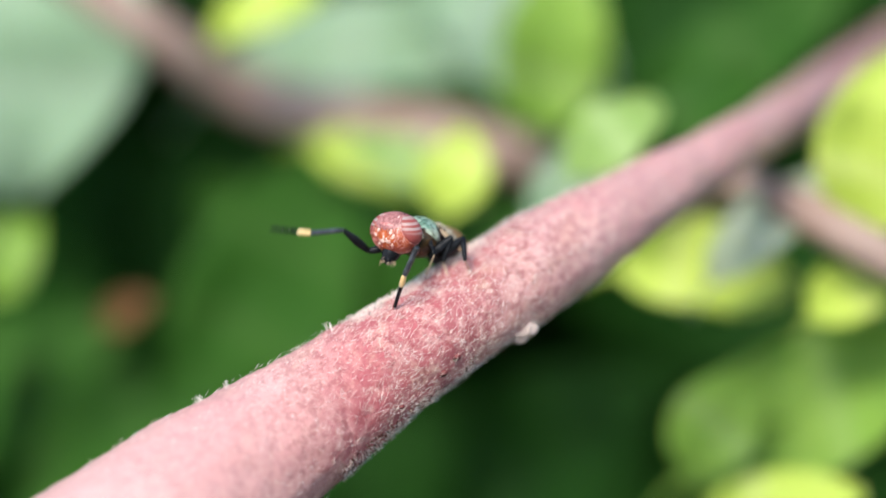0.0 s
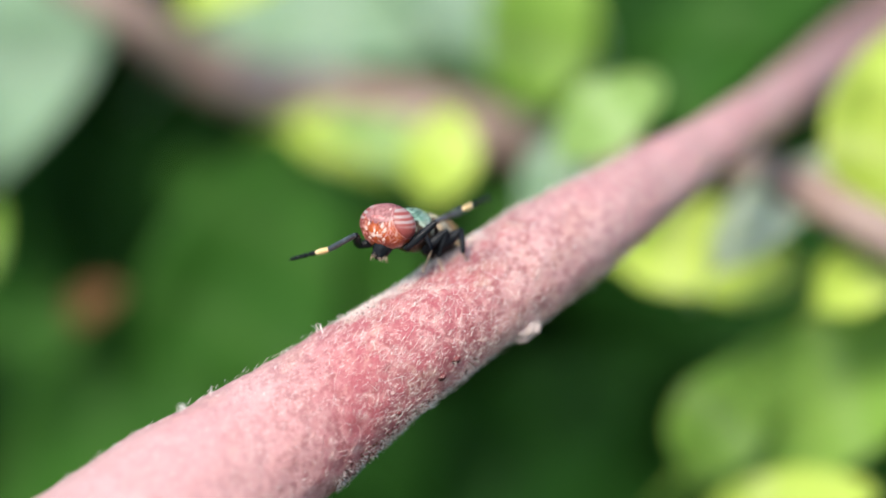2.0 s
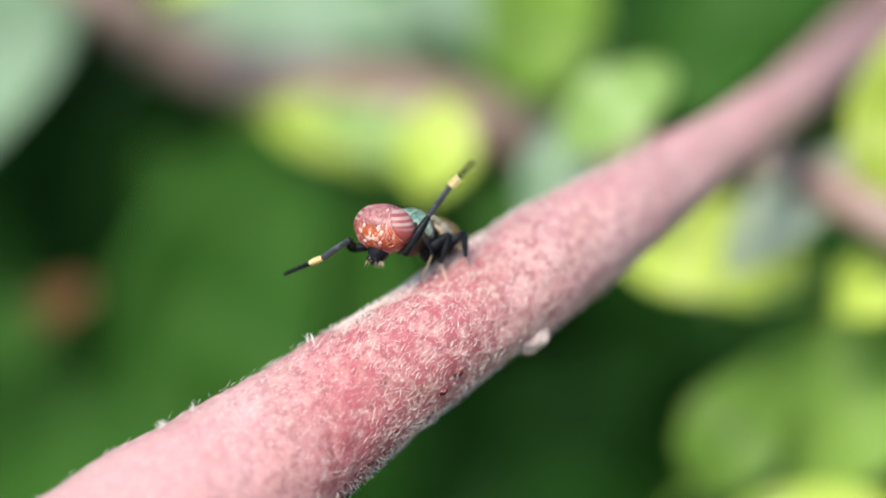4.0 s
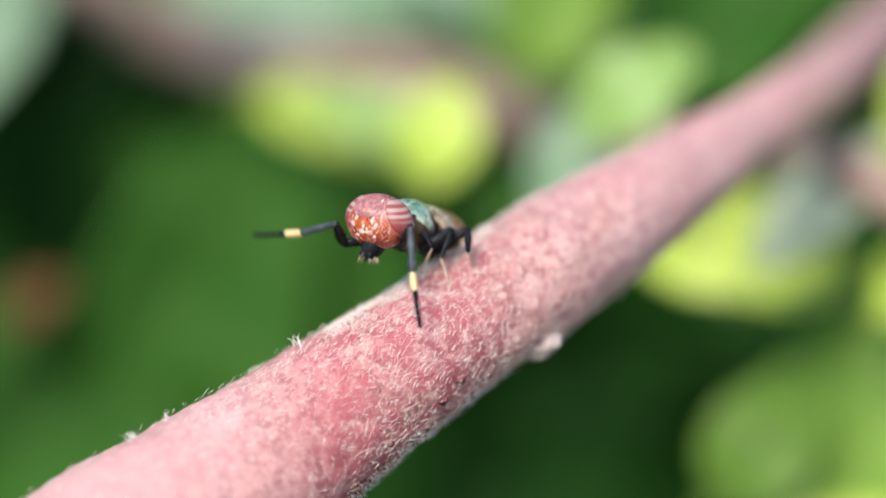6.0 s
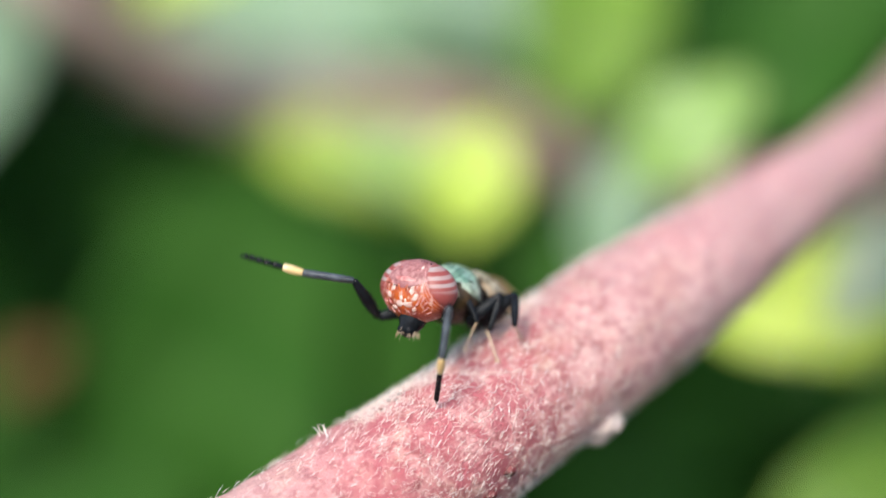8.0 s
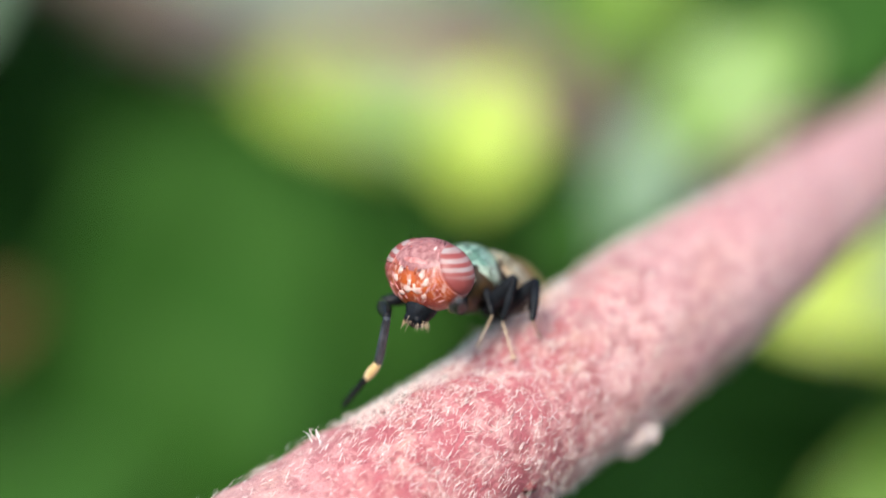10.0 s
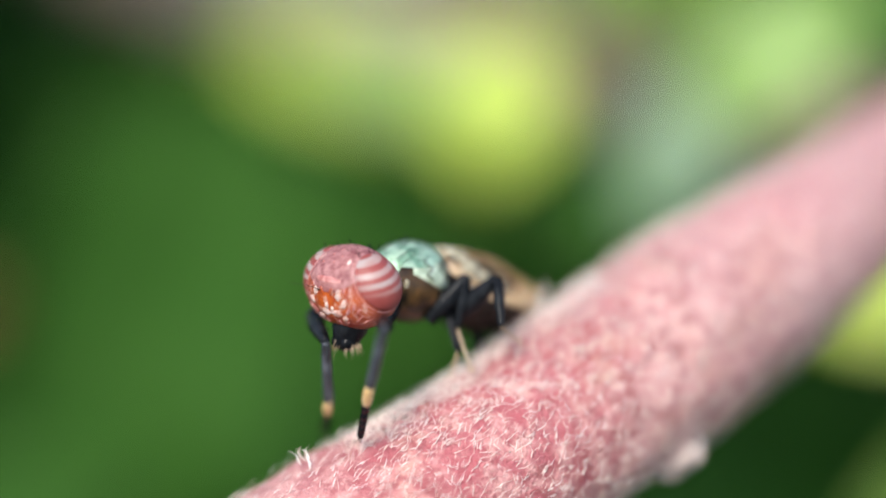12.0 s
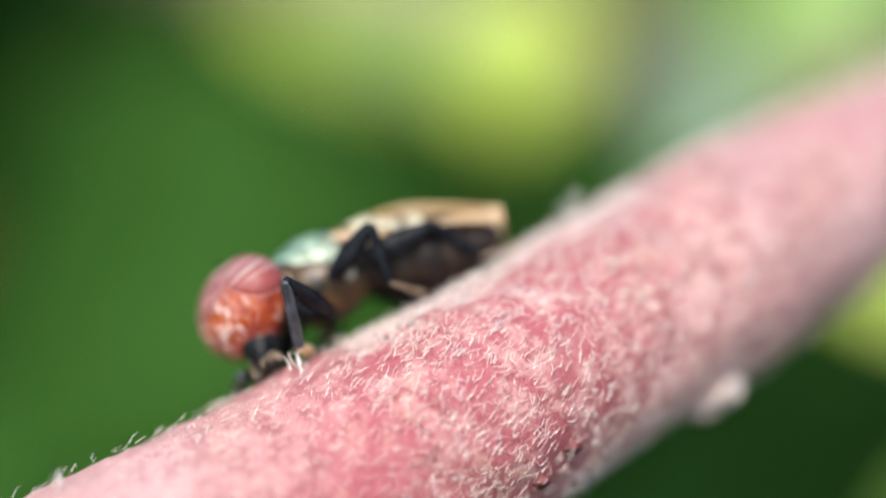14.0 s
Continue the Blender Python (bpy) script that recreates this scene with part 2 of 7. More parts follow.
def tube(bm, rows, sides=10, shape=None, caps=True):
    """A tube along rows (x, y, z, radius). shape(point, normal, along, angle) gives an extra height of the skin."""
    rings, side = [], None
    for i, row in enumerate(rows):
        here = Vector(row[:3])
        ahead = (Vector(rows[min(i + 1, len(rows) - 1)][:3]) - Vector(rows[max(i - 1, 0)][:3])).normalized()
        if side is None:
            side = ahead.orthogonal().normalized()
        side = (side - ahead * side.dot(ahead)).normalized()
        up = ahead.cross(side)
        ring = []
        for k in range(sides):
            a = 2 * math.pi * k / sides
            n = side * math.cos(a) + up * math.sin(a)
            q = here + n * row[3]
            if shape:
                q += n * shape(q, n, i, a)
            ring.append(bm.verts.new(q))
        rings.append(ring)
    for a, b in zip(rings, rings[1:]):
        for k in range(sides):
            bm.faces.new((a[k], a[(k + 1) % sides], b[(k + 1) % sides], b[k]))
    if caps:
        bm.faces.new(rings[0][::-1])
        bm.faces.new(rings[-1])
    return rings


def hair(bm, root, way, bend, length, radius):
    """A tapered bristle of two bent pieces."""
    way = way.normalized()
    a = root - way * 0.02
    b = root + way * length * 0.5
    c = b + (way + bend).normalized() * length * 0.5
    side = way.orthogonal().normalized()
    up = way.cross(side)
    rings = []
    for p, r in ((a, radius), (b, radius * 0.8)):
        rings.append([bm.verts.new(p + (side * math.cos(k * 2.094) + up * math.sin(k * 2.094)) * r) for k in range(3)])
    tip = bm.verts.new(c)
    for k in range(3):
        bm.faces.new((rings[0][k], rings[0][(k + 1) % 3], rings[1][(k + 1) % 3], rings[1][k]))
        bm.faces.new((rings[1][k], rings[1][(k + 1) % 3], tip))


# ---- ground ----
def build_ground():
    bm = bmesh.new()
    edges = [-2.0e6, -3e5, -4e4, -6000, -1500, -700, -350, -150, 0, 150, 350, 700, 1500, 6000, 4e4, 3e5, 2.0e6]
    grid = [[bm.verts.new((x, y, -320 + (25 * noise.noise(Vector((x, y, 0)) * 0.004) if abs(x) + abs(y) < 9000 else 0))) for x in edges] for y in edges]
    for i in range(len(edges) - 1):
        for k in range(len(edges) - 1):
            bm.faces.new((grid[i][k], grid[i][k + 1], grid[i + 1][k + 1], grid[i + 1][k]))
    ob = part("ground", bm, ground_material(), None)
    return tagged(ob, "dark ground with leaf litter under the shrub", "ground", kind="structure")


# ---- the red stem ----
STEM = [
    (-75.00, -62.00, -330.00, 9.50),
    (-55.00, -48.00, -140.00, 8.60),
    (-38.00, -35.00, -45.00, 7.40),
    (-22.06, -17.55, -15.87, 5.36),
    (-16.00, -11.92, -11.90, 4.30),
    (-9.37, -6.31, -7.91, 3.50),
    (-3.80, -2.80, -4.63, 2.65),
    (0.10, -1.46, -2.12, 2.18),
    (5.10, 2.20, 0.35, 2.08),
    (9.65, 7.50, 2.02, 1.56),
    (15.63, 19.00, 2.92, 1.23),
    (23.94, 45.00, 2.00, 1.19),
    (38.53, 85.00, 0.64, 1.19),
    (69.27, 150.00, -2.79, 1.65),
    (116.88, 230.00, 6.41, 1.88),
]


BUMPS = [((3.31, 0.06, 2.22), 0.26, 0.38), ((-1.26, -2.21, -0.22), 0.17, 0.22)]


def stem_height(q, n, i, a):
    """Lumps, ribs and pimples of the stem's skin."""
    h = 0.10 * noise.noise(q * 0.45) + 0.06 * noise.noise(q * 1.3) + 0.022 * noise.noise(q * 3.1)
    cell = noise.voronoi(q * 2.2)[0][0]
    h += 0.04 * max(0.0, 0.42 - cell) / 0.42 - 0.03
    for spot, high, wide in BUMPS:
        h += high * math.exp(-(q - Vector(spot)).length_squared / wide ** 2)
    return h


def hairiness(p):
    """How thickly the skin is set with hairs along the stem: most of all round the fly's feet."""
    t = p.x + 0.35 * p.z + 0.8 * noise.noise(p * 0.6)
    return 0.14 + 0.86 * min(1.0, max(0.0, (t + 3.6) / 1.8)) * min(1.0, max(0.12, (6.2 - t) / 3.2))


def side_bend(n, lie, rng):
    """A sideways curl of a hair that lies on the skin."""
    return n.cross(lie.normalized()) * rng.gauss(0, 0.45)


def build_stem():
    stem = new("plant_stem")
    tagged(stem, "thick pinkish-red plant stem covered with short white hairs", "stem")
    coarse = spline(STEM, 40)
    bm = bmesh.new()
    rings = tube(bm, coarse, 96, stem_height)
    skin = [(v.co.copy(), (v.co - Vector(row[:3])).normalized(), row) for ring, row in zip(rings, coarse) for v in ring]
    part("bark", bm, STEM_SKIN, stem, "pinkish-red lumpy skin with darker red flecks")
    # hairs, dense where the stem is seen close
    rng = random.Random(5)
    bm = bmesh.new()
    pool = [s for s in skin if -13 < s[0].x < 9 and s[1].y < 0.75]
    for k in range(46000):
        p, n, row = pool[rng.randrange(len(pool))]
        edge = n.z > 0.72       # the upper rim carries the denser hairs
        if (k < 14000 and not edge) or rng.random() > hairiness(p):
            continue
        p = p + Vector((rng.uniform(-1, 1), rng.uniform(-1, 1), rng.uniform(-1, 1))) * 0.12
        lie = Vector((rng.gauss(0.50, 0.38), rng.gauss(0, 0.45), rng.gauss(0.75, 0.38)))
        lie -= n * lie.dot(n)
        hair(bm, p, n * rng.uniform(0.08, 0.5 if edge else 0.32) + lie.normalized() * 0.8, lie.normalized() * rng.uniform(0.0, 0.2) + side_bend(n, lie, rng) - n * 0.22, rng.uniform(0.11, 0.29), rng.uniform(0.005, 0.0095))
    part("hairs", bm, HAIR, stem, "short white hairs lying on the skin", kind="stuff")
    return stem, skin


def crust(stem, skin, rng, rim, tight, stretch, scales, hairs):
    """A rough crust with longer hairs along a rim of the stem: brown scales, cream hairs."""
    rim = Vector(rim).normalized()
    spots = [q for q in skin if stretch[0] < q[0].x < stretch[1] and q[1].dot(rim) > tight - 0.06 * noise.noise(q[0] * 0.9)]
    for count, name, material, label in ((scales, "crust_scale", CORK, "thin brown scales"), (hairs, "crust_hairs", HAIR, "dense whitish hairs of the rim")):
        bm = bmesh.new()
        for _ in range(count):
            p, n, row = spots[rng.randrange(len(spots))]
            side = n.orthogonal().normalized()
            p = p + side * rng.uniform(-0.1, 0.1) + n.cross(side) * rng.uniform(-0.1, 0.1)
            if material is CORK:
                flat = Euler((rng.uniform(0, 3), rng.uniform(0, 3), rng.uniform(0, 3)))
                size = rng.uniform(0.025, 0.11)
                ball(bm, p, (size, size * 0.6, size * 0.35), turn=[math.degrees(v) for v in flat], u=6, v=4, rough=0.3)
            else:
                lie = Vector((rng.gauss(0.1, 0.6), rng.gauss(-0.5, 0.5), rng.gauss(0.1, 0.7)))
                hair(bm, p, n * rng.uniform(0.15, 0.75) + lie * 0.7, lie * 0.3 - n * 0.1, rng.uniform(0.12, 0.30), rng.uniform(0.006, 0.011))
        part(name, bm, material, stem, label, kind="stuff")


def gland(stem, name, centre, radii, label, rng, material=None):
    """An uneven knob that sits on the skin, with fine hairs."""
    bm = bmesh.new()
    ball(bm, (0, 0, 0), radii, turn=(0, -34, 0), u=36, v=26, rough=0.30, freq=1.3)
    for w in bm.verts:
        w.co *= 1 + 0.24 * noise.noise(w.co * 4.0) + 0.08 * noise.noise(w.co * 10.0)
    ob = part(name, bm, material or GLAND, stem, label)
    ob.location = Vector(centre) * MM
    if radii[0] > 0.4:
        bm = bmesh.new()
        for _ in range(420):
            w = Vector((rng.gauss(0, 1), rng.gauss(0, 1), rng.gauss(0, 1))).normalized()
            hair(bm, Euler((0, radians(-34), 0)).to_matrix() @ Vector([w[k] * radii[k] * 0.95 for k in range(3)]), w + Vector((0.6, 0, 0.3)), Vector((rng.gauss(0, 1), rng.gauss(0, 1), rng.gauss(0, 1))) * 0.4, rng.uniform(0.06, 0.2), 0.006)
        part("gland_hairs", bm, HAIR, ob, "fine white hairs", kind="stuff")
    return ob


def tuft(stem, centre, way, count, length, rng):
    """A few longer hairs that stand off the stem's edge."""
    bm = bmesh.new()
    for _ in range(count):
        w = Vector(way) + Vector((rng.gauss(0, 1), rng.gauss(0, 1), rng.gauss(0, 1))) * 0.45
        hair(bm, Vector((rng.gauss(0, 0.07), rng.gauss(0, 0.07), rng.gauss(0, 0.07))), w, Vector((rng.gauss(0, 1), rng.gauss(0, 1), rng.gauss(0, 1))) * 0.5, length * rng.uniform(0.6, 1.1), 0.016)
    ob = part("hair_tuft", bm, HAIR, stem, "tuft of longer white hairs")
    ob.location = Vector(centre) * MM


# ---- leaves and branches behind ----
def leaf_mesh(bm, length, width, cup, wave, seed, petiole=8.0, segs=14, lobes=0.0, half=7):
    """A leaf with a keeled, wavy blade of real thickness, a raised midrib and a petiole; it lies along x from 0 to length."""
    top, low = [], []
    for i in range(segs + 1):
        t = i / segs
        w = width / 2 * (math.sin(math.pi * min(1, t * 0.96 + 0.02)) ** 0.62) * (1 - 0.25 * t) * (1 + lobes * math.sin(t * 14 + seed))
        a, b = [], []
        for k in range(-half, half + 1):
            f = k / half
            x = length * t
            y = f * w + 0.04 * width * noise.noise(Vector((t * 3, seed, 0)))
            z = cup * width * (f * f) * 0.5 - 0.10 * length * (t - 0.5) ** 2 * 4 + wave * width * noise.noise(Vector((t * 4, f * 1.4, seed)))
            a.append(bm.verts.new((x, y, z + 0.10)))
            b.append(bm.verts.new((x, y, z - 0.10)))
        top.append(a)
        low.append(b)
    n = 2 * half
    for i in range(segs):
        for k in range(n):
            bm.faces.new((top[i][k], top[i + 1][k], top[i + 1][k + 1], top[i][k + 1]))
            bm.faces.new((low[i][k + 1], low[i + 1][k + 1], low[i + 1][k], low[i][k]))
        bm.faces.new((top[i][0], low[i][0], low[i + 1][0], top[i + 1][0]))
        bm.faces.new((top[i][n], top[i + 1][n], low[i + 1][n], low[i][n]))
    bm.faces.new([top[0][k] for k in range(n + 1)] + [low[0][k] for k in range(n, -1, -1)])
    bm.faces.new([top[-1][k] for k in range(n, -1, -1)] + [low[-1][k] for k in range(n + 1)])
    rib = [(*(top[i][half].co), max(0.12, 0.028 * width * (1 - i / segs))) for i in range(segs + 1)]
    first = Vector(rib[0][:3])
    rows = [(first.x - petiole, first.y, first.z - petiole * 0.9, 0.02 * width), (first.x - petiole * 0.4, first.y, first.z - petiole * 0.2, 0.02 * width)] + rib
    tube(bm, rows, 6)


def leaf(parent, kind, centre, length, width, way, face, seed, label="", cup=0.25, wave=0.10, lobes=0.0):
    """A leaf whose blade's middle is at centre, pointing along way, its upper side towards face."""
    bm = bmesh.new()
    leaf_mesh(bm, length, width, cup, wave, seed, petiole=0.22 * length, lobes=lobes)
    ob = part("leaf", bm, LEAF[kind], parent, label)
    x = Vector(way).normalized()
    z = Vector(face)
    z = (z - x * z.dot(x)).normalized()
    m = Matrix((x, z.cross(x), z)).transposed().to_4x4()
    ob.matrix_basis = Matrix.Translation(Vector(centre) * MM) @ m @ Matrix.Translation((-length / 2 * MM, 0, 0))
    return ob


def branch(parent, rows, label, steps=14, sides=18):
    bm = bmesh.new()
    tube(bm, spline(rows, steps), sides, lambda q, n, i, a: 0.12 * noise.noise(q * 0.3) + 0.06 * noise.noise(q * 1.1))
    return part("branch", bm, BARK, parent, label)


def build_shrub():
    shrub = tagged(new("leafy_shrub"), "shrub with brown branches and yellow-green and grey-green leaves", "shrub")
    branch(shrub, [(-19.7, 39.1, 8.5, 0.86), (-14.1, 37.1, 5.0, 1.15), (-9.5, 40.3, 1.0, 1.35), (-3.6, 40.0, -0.4, 1.35), (1.6, 39.9, -1.3, 1.35), (6.2, 39.6, -2.7, 1.25), (11.6, 35.3, -3.4, 1.14), (14.9, 28.8, -1.7, 0.90)], "pinkish-brown branch seen behind the fly")
    branch(shrub, [(13.4, 24.4, -0.0, 0.80), (17.0, 19.7, -0.8, 0.96), (21.2, 17.5, -2.8, 1.03), (27.4, 18.6, -5.8, 1.04), (33.4, 22.5, -8.9, 1.07)], "pinkish-brown side branch")
    branch(shrub, [(63.4, 95.0, -330.0, 5.5), (57.4, 70.0, -180.0, 4.8), (45.4, 45.0, -70.0, 4.4), (35.4, 26.5, -26.9, 4.0), (33.4, 22.5, -8.9, 3.4)], "brown main branch")
    leaf(shrub, "pale", (-21.2, 39.0, 5.2), 18.6, 17.6, (0.09, -0.35, -0.94), (0.00, -0.87, 0.70), 0.3, "broad grey-green leaf")
    leaf(shrub, "pale", (-3.1, 43.0, 2.6), 16.6, 7.4, (0.99, -0.12, 0.17), (0.00, -0.85, 0.79), 2.0, "grey-green leaf")
    leaf(shrub, "yellow", (-7.8, 35.0, 6.0), 5.9, 3.7, (0.94, -0.08, 0.37), (0.00, -0.79, 1.09), 3.7, "bright young yellow-green leaf")
    leaf(shrub, "lime", (6.7, 36.0, 4.2), 9.3, 6.2, (0.17, 0.06, 0.99), (0.00, -0.87, 0.70), 5.4, "yellow-green leaf")
    leaf(shrub, "pale", (4.5, 43.0, 3.6), 11.8, 8.8, (-0.87, -0.04, 0.52), (0.00, -0.85, 0.79), 7.1, "grey-green leaf")
    leaf(shrub, "green", (16.0, 40.0, 2.3), 15.1, 6.6, (0.77, -0.01, 0.66), (0.00, -0.85, 0.79), 8.8, "green leaf")
    leaf(shrub, "yellow", (-2.9, 36.0, -2.0), 5.8, 3.6, (0.91, 0.01, -0.43), (0.00, -0.81, 0.99), 10.5, "young yellow-green leaf")
    leaf(shrub, "yellow", (1.6, 26.0, -0.4), 4.3, 3.9, (0.21, 0.39, 0.91), (0.00, -0.81, 0.99), 12.2, "young yellow-green leaf")
    leaf(shrub, "palegreen", (-0.3, 32.0, -1.4), 7.2, 3.1, (0.91, 0.01, -0.43), (0.00, -0.85, 0.79), 13.9, "light green leaf")
    leaf(shrub, "palegreen", (8.9, 20.8, 2.2), 5.5, 4.0, (0.77, 0.29, 0.59), (0.00, -0.81, 0.99), 15.6, "light green leaf")
    leaf(shrub, "pale", (6.8, 23.4, -0.8), 5.4, 3.4, (0.50, 0.35, 0.81), (0.00, -0.85, 0.79), 14.6, "grey-green leaf")
    leaf(shrub, "green", (12.8, 24.0, 2.8), 7.1, 3.9, (0.82, 0.27, 0.53), (0.00, -0.85, 0.79), 16.2, "green leaf")
    leaf(shrub, "yellow", (13.5, 23.4, -5.0), 8.5, 6.3, (0.99, 0.09, -0.16), (0.00, -0.81, 0.99), 17.3, "young yellow-green leaf")
    leaf(shrub, "whitish", (16.0, 19.5, -1.6), 7.5, 3.5, (0.75, 0.28, 0.62), (0.00, -0.83, 0.89), 19.0, "whitish-green leaf")
    leaf(shrub, "yellow", (21.1, 19.5, 2.2), 8.6, 6.5, (0.17, 0.06, 0.99), (0.00, -0.83, 0.89), 20.7, "yellow-green leaf")
    leaf(shrub, "yellow", (20.1, 19.5, -4.7), 5.2, 3.7, (0.87, 0.24, 0.46), (0.00, -0.85, 0.79), 22.4, "yellow-green leaf")
    leaf(shrub, "lime", (18.9, 22.1, -10.9), 14.9, 8.8, (0.91, -0.06, 0.44), (0.00, -0.85, 0.79), 24.1, "green leaf")
    leaf(shrub, "lime", (13.9, 19.5, -11.1), 5.8, 4.9, (0.50, 0.03, 0.88), (0.00, -0.85, 0.79), 25.8, "light green leaf")
    leaf(shrub, "yellow", (16.3, 15.6, -14.0), 7.8, 3.6, (0.98, -0.11, 0.20), (0.00, -0.85, 0.79), 27.5, "yellow-green leaf")
    leaf(shrub, "green", (-7.8, 37.4, -10.2), 18.6, 11.6, (0.34, 0.05, 0.95), (0.00, -0.83, 0.89), 29.2, "green leaf")
    leaf(shrub, "green", (-15.1, 36.8, -17.2), 15.2, 8.7, (0.94, -0.08, 0.37), (0.00, -0.83, 0.89), 30.9, "green leaf")
    leaf(shrub, "green", (-25.3, 37.0, -16.1), 15.2, 8.7, (0.50, 0.03, 0.88), (0.00, -0.83, 0.89), 32.6, "green leaf")
    leaf(shrub, "green", (-9.4, 41.1, -7.1), 7.7, 5.9, (-0.50, 0.03, 0.88), (0.00, -0.85, 0.79), 34.3, "green leaf")
    # shaded by its darkened leaf colour
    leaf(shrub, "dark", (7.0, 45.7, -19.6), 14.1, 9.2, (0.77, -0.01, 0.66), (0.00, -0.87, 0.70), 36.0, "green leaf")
    leaf(shrub, "brown", (-15.0, 35.0, -9.4), 2.9, 2.0, (0.87, -0.04, 0.52), (0.00, -0.87, 0.70), 37.7, "withered brown leaf")
    leaf(shrub, "lime", (-20.4, 30.7, -5.5), 4.7, 4.2, (0.50, 0.03, 0.88), (0.00, -0.89, 0.60), 39.4, "yellow-green leaf")
    leaf(shrub, "green", (-19.7, 41.8, -13.6), 9.8, 6.6, (0.87, -0.04, 0.52), (0.00, -0.87, 0.70), 41.1, "green leaf")
    leaf(shrub, "green", (5.3, 36.0, -6.2), 5.8, 4.7, (0.60, 0.10, 0.78), (0.00, -0.85, 0.79), 43.5, "green leaf")
    leaf(shrub, "green", (-1.0, 36.5, -8.3), 9.5, 5.6, (0.20, 0.05, 0.97), (0.00, -0.83, 0.89), 45.1, "green leaf")
    return shrub


def build_hedge():
    """The foliage further back, its shade put into the leaf colour: leaves beyond counting, on thin twigs that rise
    from the ground.
    """
    rng = random.Random(11)
    protos = []
    for s in range(5):
        b = bmesh.new()
        leaf_mesh(b, 1.0, 0.55, 0.3, 0.15, s * 3.7, petiole=0.15, segs=6, half=3)
        b.verts.index_update()
        protos.append(([v.co.copy() for v in b.verts], [[v.index for v in f.verts] for f in b.faces]))
        b.free()
    verts, faces = [], []
    for k in range(4600):
        if k < 2000:      # the near side, thick with leaves
            d = 100 + 270 * rng.random() ** 1.3
            x, z = rng.uniform(-1, 1) * (55 + d * 0.45), rng.uniform(-1.15, 0.75) * (35 + d * 0.38) - d * 0.16
        else:             # the rounded mass of the bush, down to the ground
            a, r = rng.uniform(0, 6.28), math.sqrt(rng.random())
            x, d = 340 * r * math.cos(a), 400 + 250 * r * math.sin(a)
            z = -320 + (460 - 170 * r * r) * rng.random() ** 0.8
        size = rng.uniform(18, 34)
        turn = Euler((rng.uniform(-0.9, 0.5), rng.uniform(-0.8, 0.8), rng.uniform(0, 6.28))).to_matrix()
        tip = Euler((radians(48), 0, rng.uniform(-0.6, 0.6))).to_matrix()
        vs, fs = protos[rng.randrange(5)]
        o = len(verts)
        verts += [tip @ turn @ Vector((v.x * size, v.y * size, v.z * size * 0.9)) + Vector((x, d, z)) for v in vs]
        faces += [[k + o for k in f] for f in fs]
    me = bpy.data.meshes.new("foliage")
    me.from_pydata([v * MM for v in verts], [], faces)
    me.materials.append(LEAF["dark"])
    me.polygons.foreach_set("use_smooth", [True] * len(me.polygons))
    hedge = tagged(new("foliage", me), "dark green foliage in the depth of the shrub, its shade put into the colour", "foliage", kind="stuff")
    bm = bmesh.new()
    for _ in range(40):
        d, x = rng.uniform(130, 520), rng.uniform(-260, 260)
        tube(bm, spline([(x, d, -330, 2.5), (x + rng.uniform(-20, 20), d + rng.uniform(-15, 15), -140, 1.8), (x + rng.uniform(-40, 40), d + rng.uniform(-15, 15), rng.uniform(0, 90), 0.8)], 8), 7)
    part("twigs", bm, BARK, hedge, "thin brown twigs", kind="stuff")
    return hedge


# ---- the fly ----
def limb_mesh(bm, length, r0, r1, r2, bristles=0, seed=0, black=True):
    """A leg segment along x from the origin, swollen in the middle, with fine bristles."""
    rows = [(0, 0, 0, r0 * 0.7), (length * 0.06, 0, 0, r0), (length * 0.45, 0, 0, r1), (length * 0.93, 0, 0, r2), (length, 0, 0, r2 * 0.7)]
    tube(bm, spline(rows, 4), 10)
    rng = random.Random(seed)
    for _ in range(bristles):
        a, t = rng.uniform(0, 6.28), rng.uniform(0.08, 0.97)
        n = Vector((0, math.cos(a), math.sin(a)))
        hair(bm, Vector((length * t, 0, 0)) + n * (r1 if t < 0.6 else r2) * 0.9, n + Vector((0.8, 0, 0)), Vector((0.5, 0, 0)), 0.13, 0.007)


def tarsus_mesh(bm, start, lengths, r, seed=0, claws=True):
    """Bead-like foot segments along x, with two claws and a pad at the end."""
    x = start
    for step in lengths:
        tube(bm, [(x, 0, 0, r * 0.62), (x + step * 0.2, 0, 0, r * 0.85), (x + step * 0.85, 0, 0, r), (x + step, 0, 0, r * 0.6)], 8)
        for s in (-1, 1):
            hair(bm, Vector((x + step * 0.9, s * r * 0.8, -r * 0.3)), Vector((0.6, s, -0.6)), Vector((0.3, 0, 0)), 0.09, 0.006)
        x += step * 0.96
        r *= 0.96
    if claws:
        for s in (-1, 1):
            tube(bm, spline([(x, s * 0.02, 0, 0.022), (x + 0.07, s * 0.06, 0.01, 0.016), (x + 0.12, s * 0.08, -0.05, 0.005)], 4), 6)
        ball(bm, (x + 0.04, 0, -0.03), (0.05, 0.06, 0.025), u=10, v=8)


LEGS = {}          # the parts of the fly that move on it
HEAD, HEAD_SIZE = Vector((1.58, 0, -0.01)), (0.78, 1.12, 0.86)


def head_point(around, up, swell=1.0):
    """A point on the head's dome: angles in radians, 0, 0 straight ahead, positive to the fly's left and upwards."""
    return HEAD + Vector((HEAD_SIZE[0] * math.cos(up) * math.cos(around), HEAD_SIZE[1] * math.cos(up) * math.sin(around), HEAD_SIZE[2] * math.sin(up))) * swell


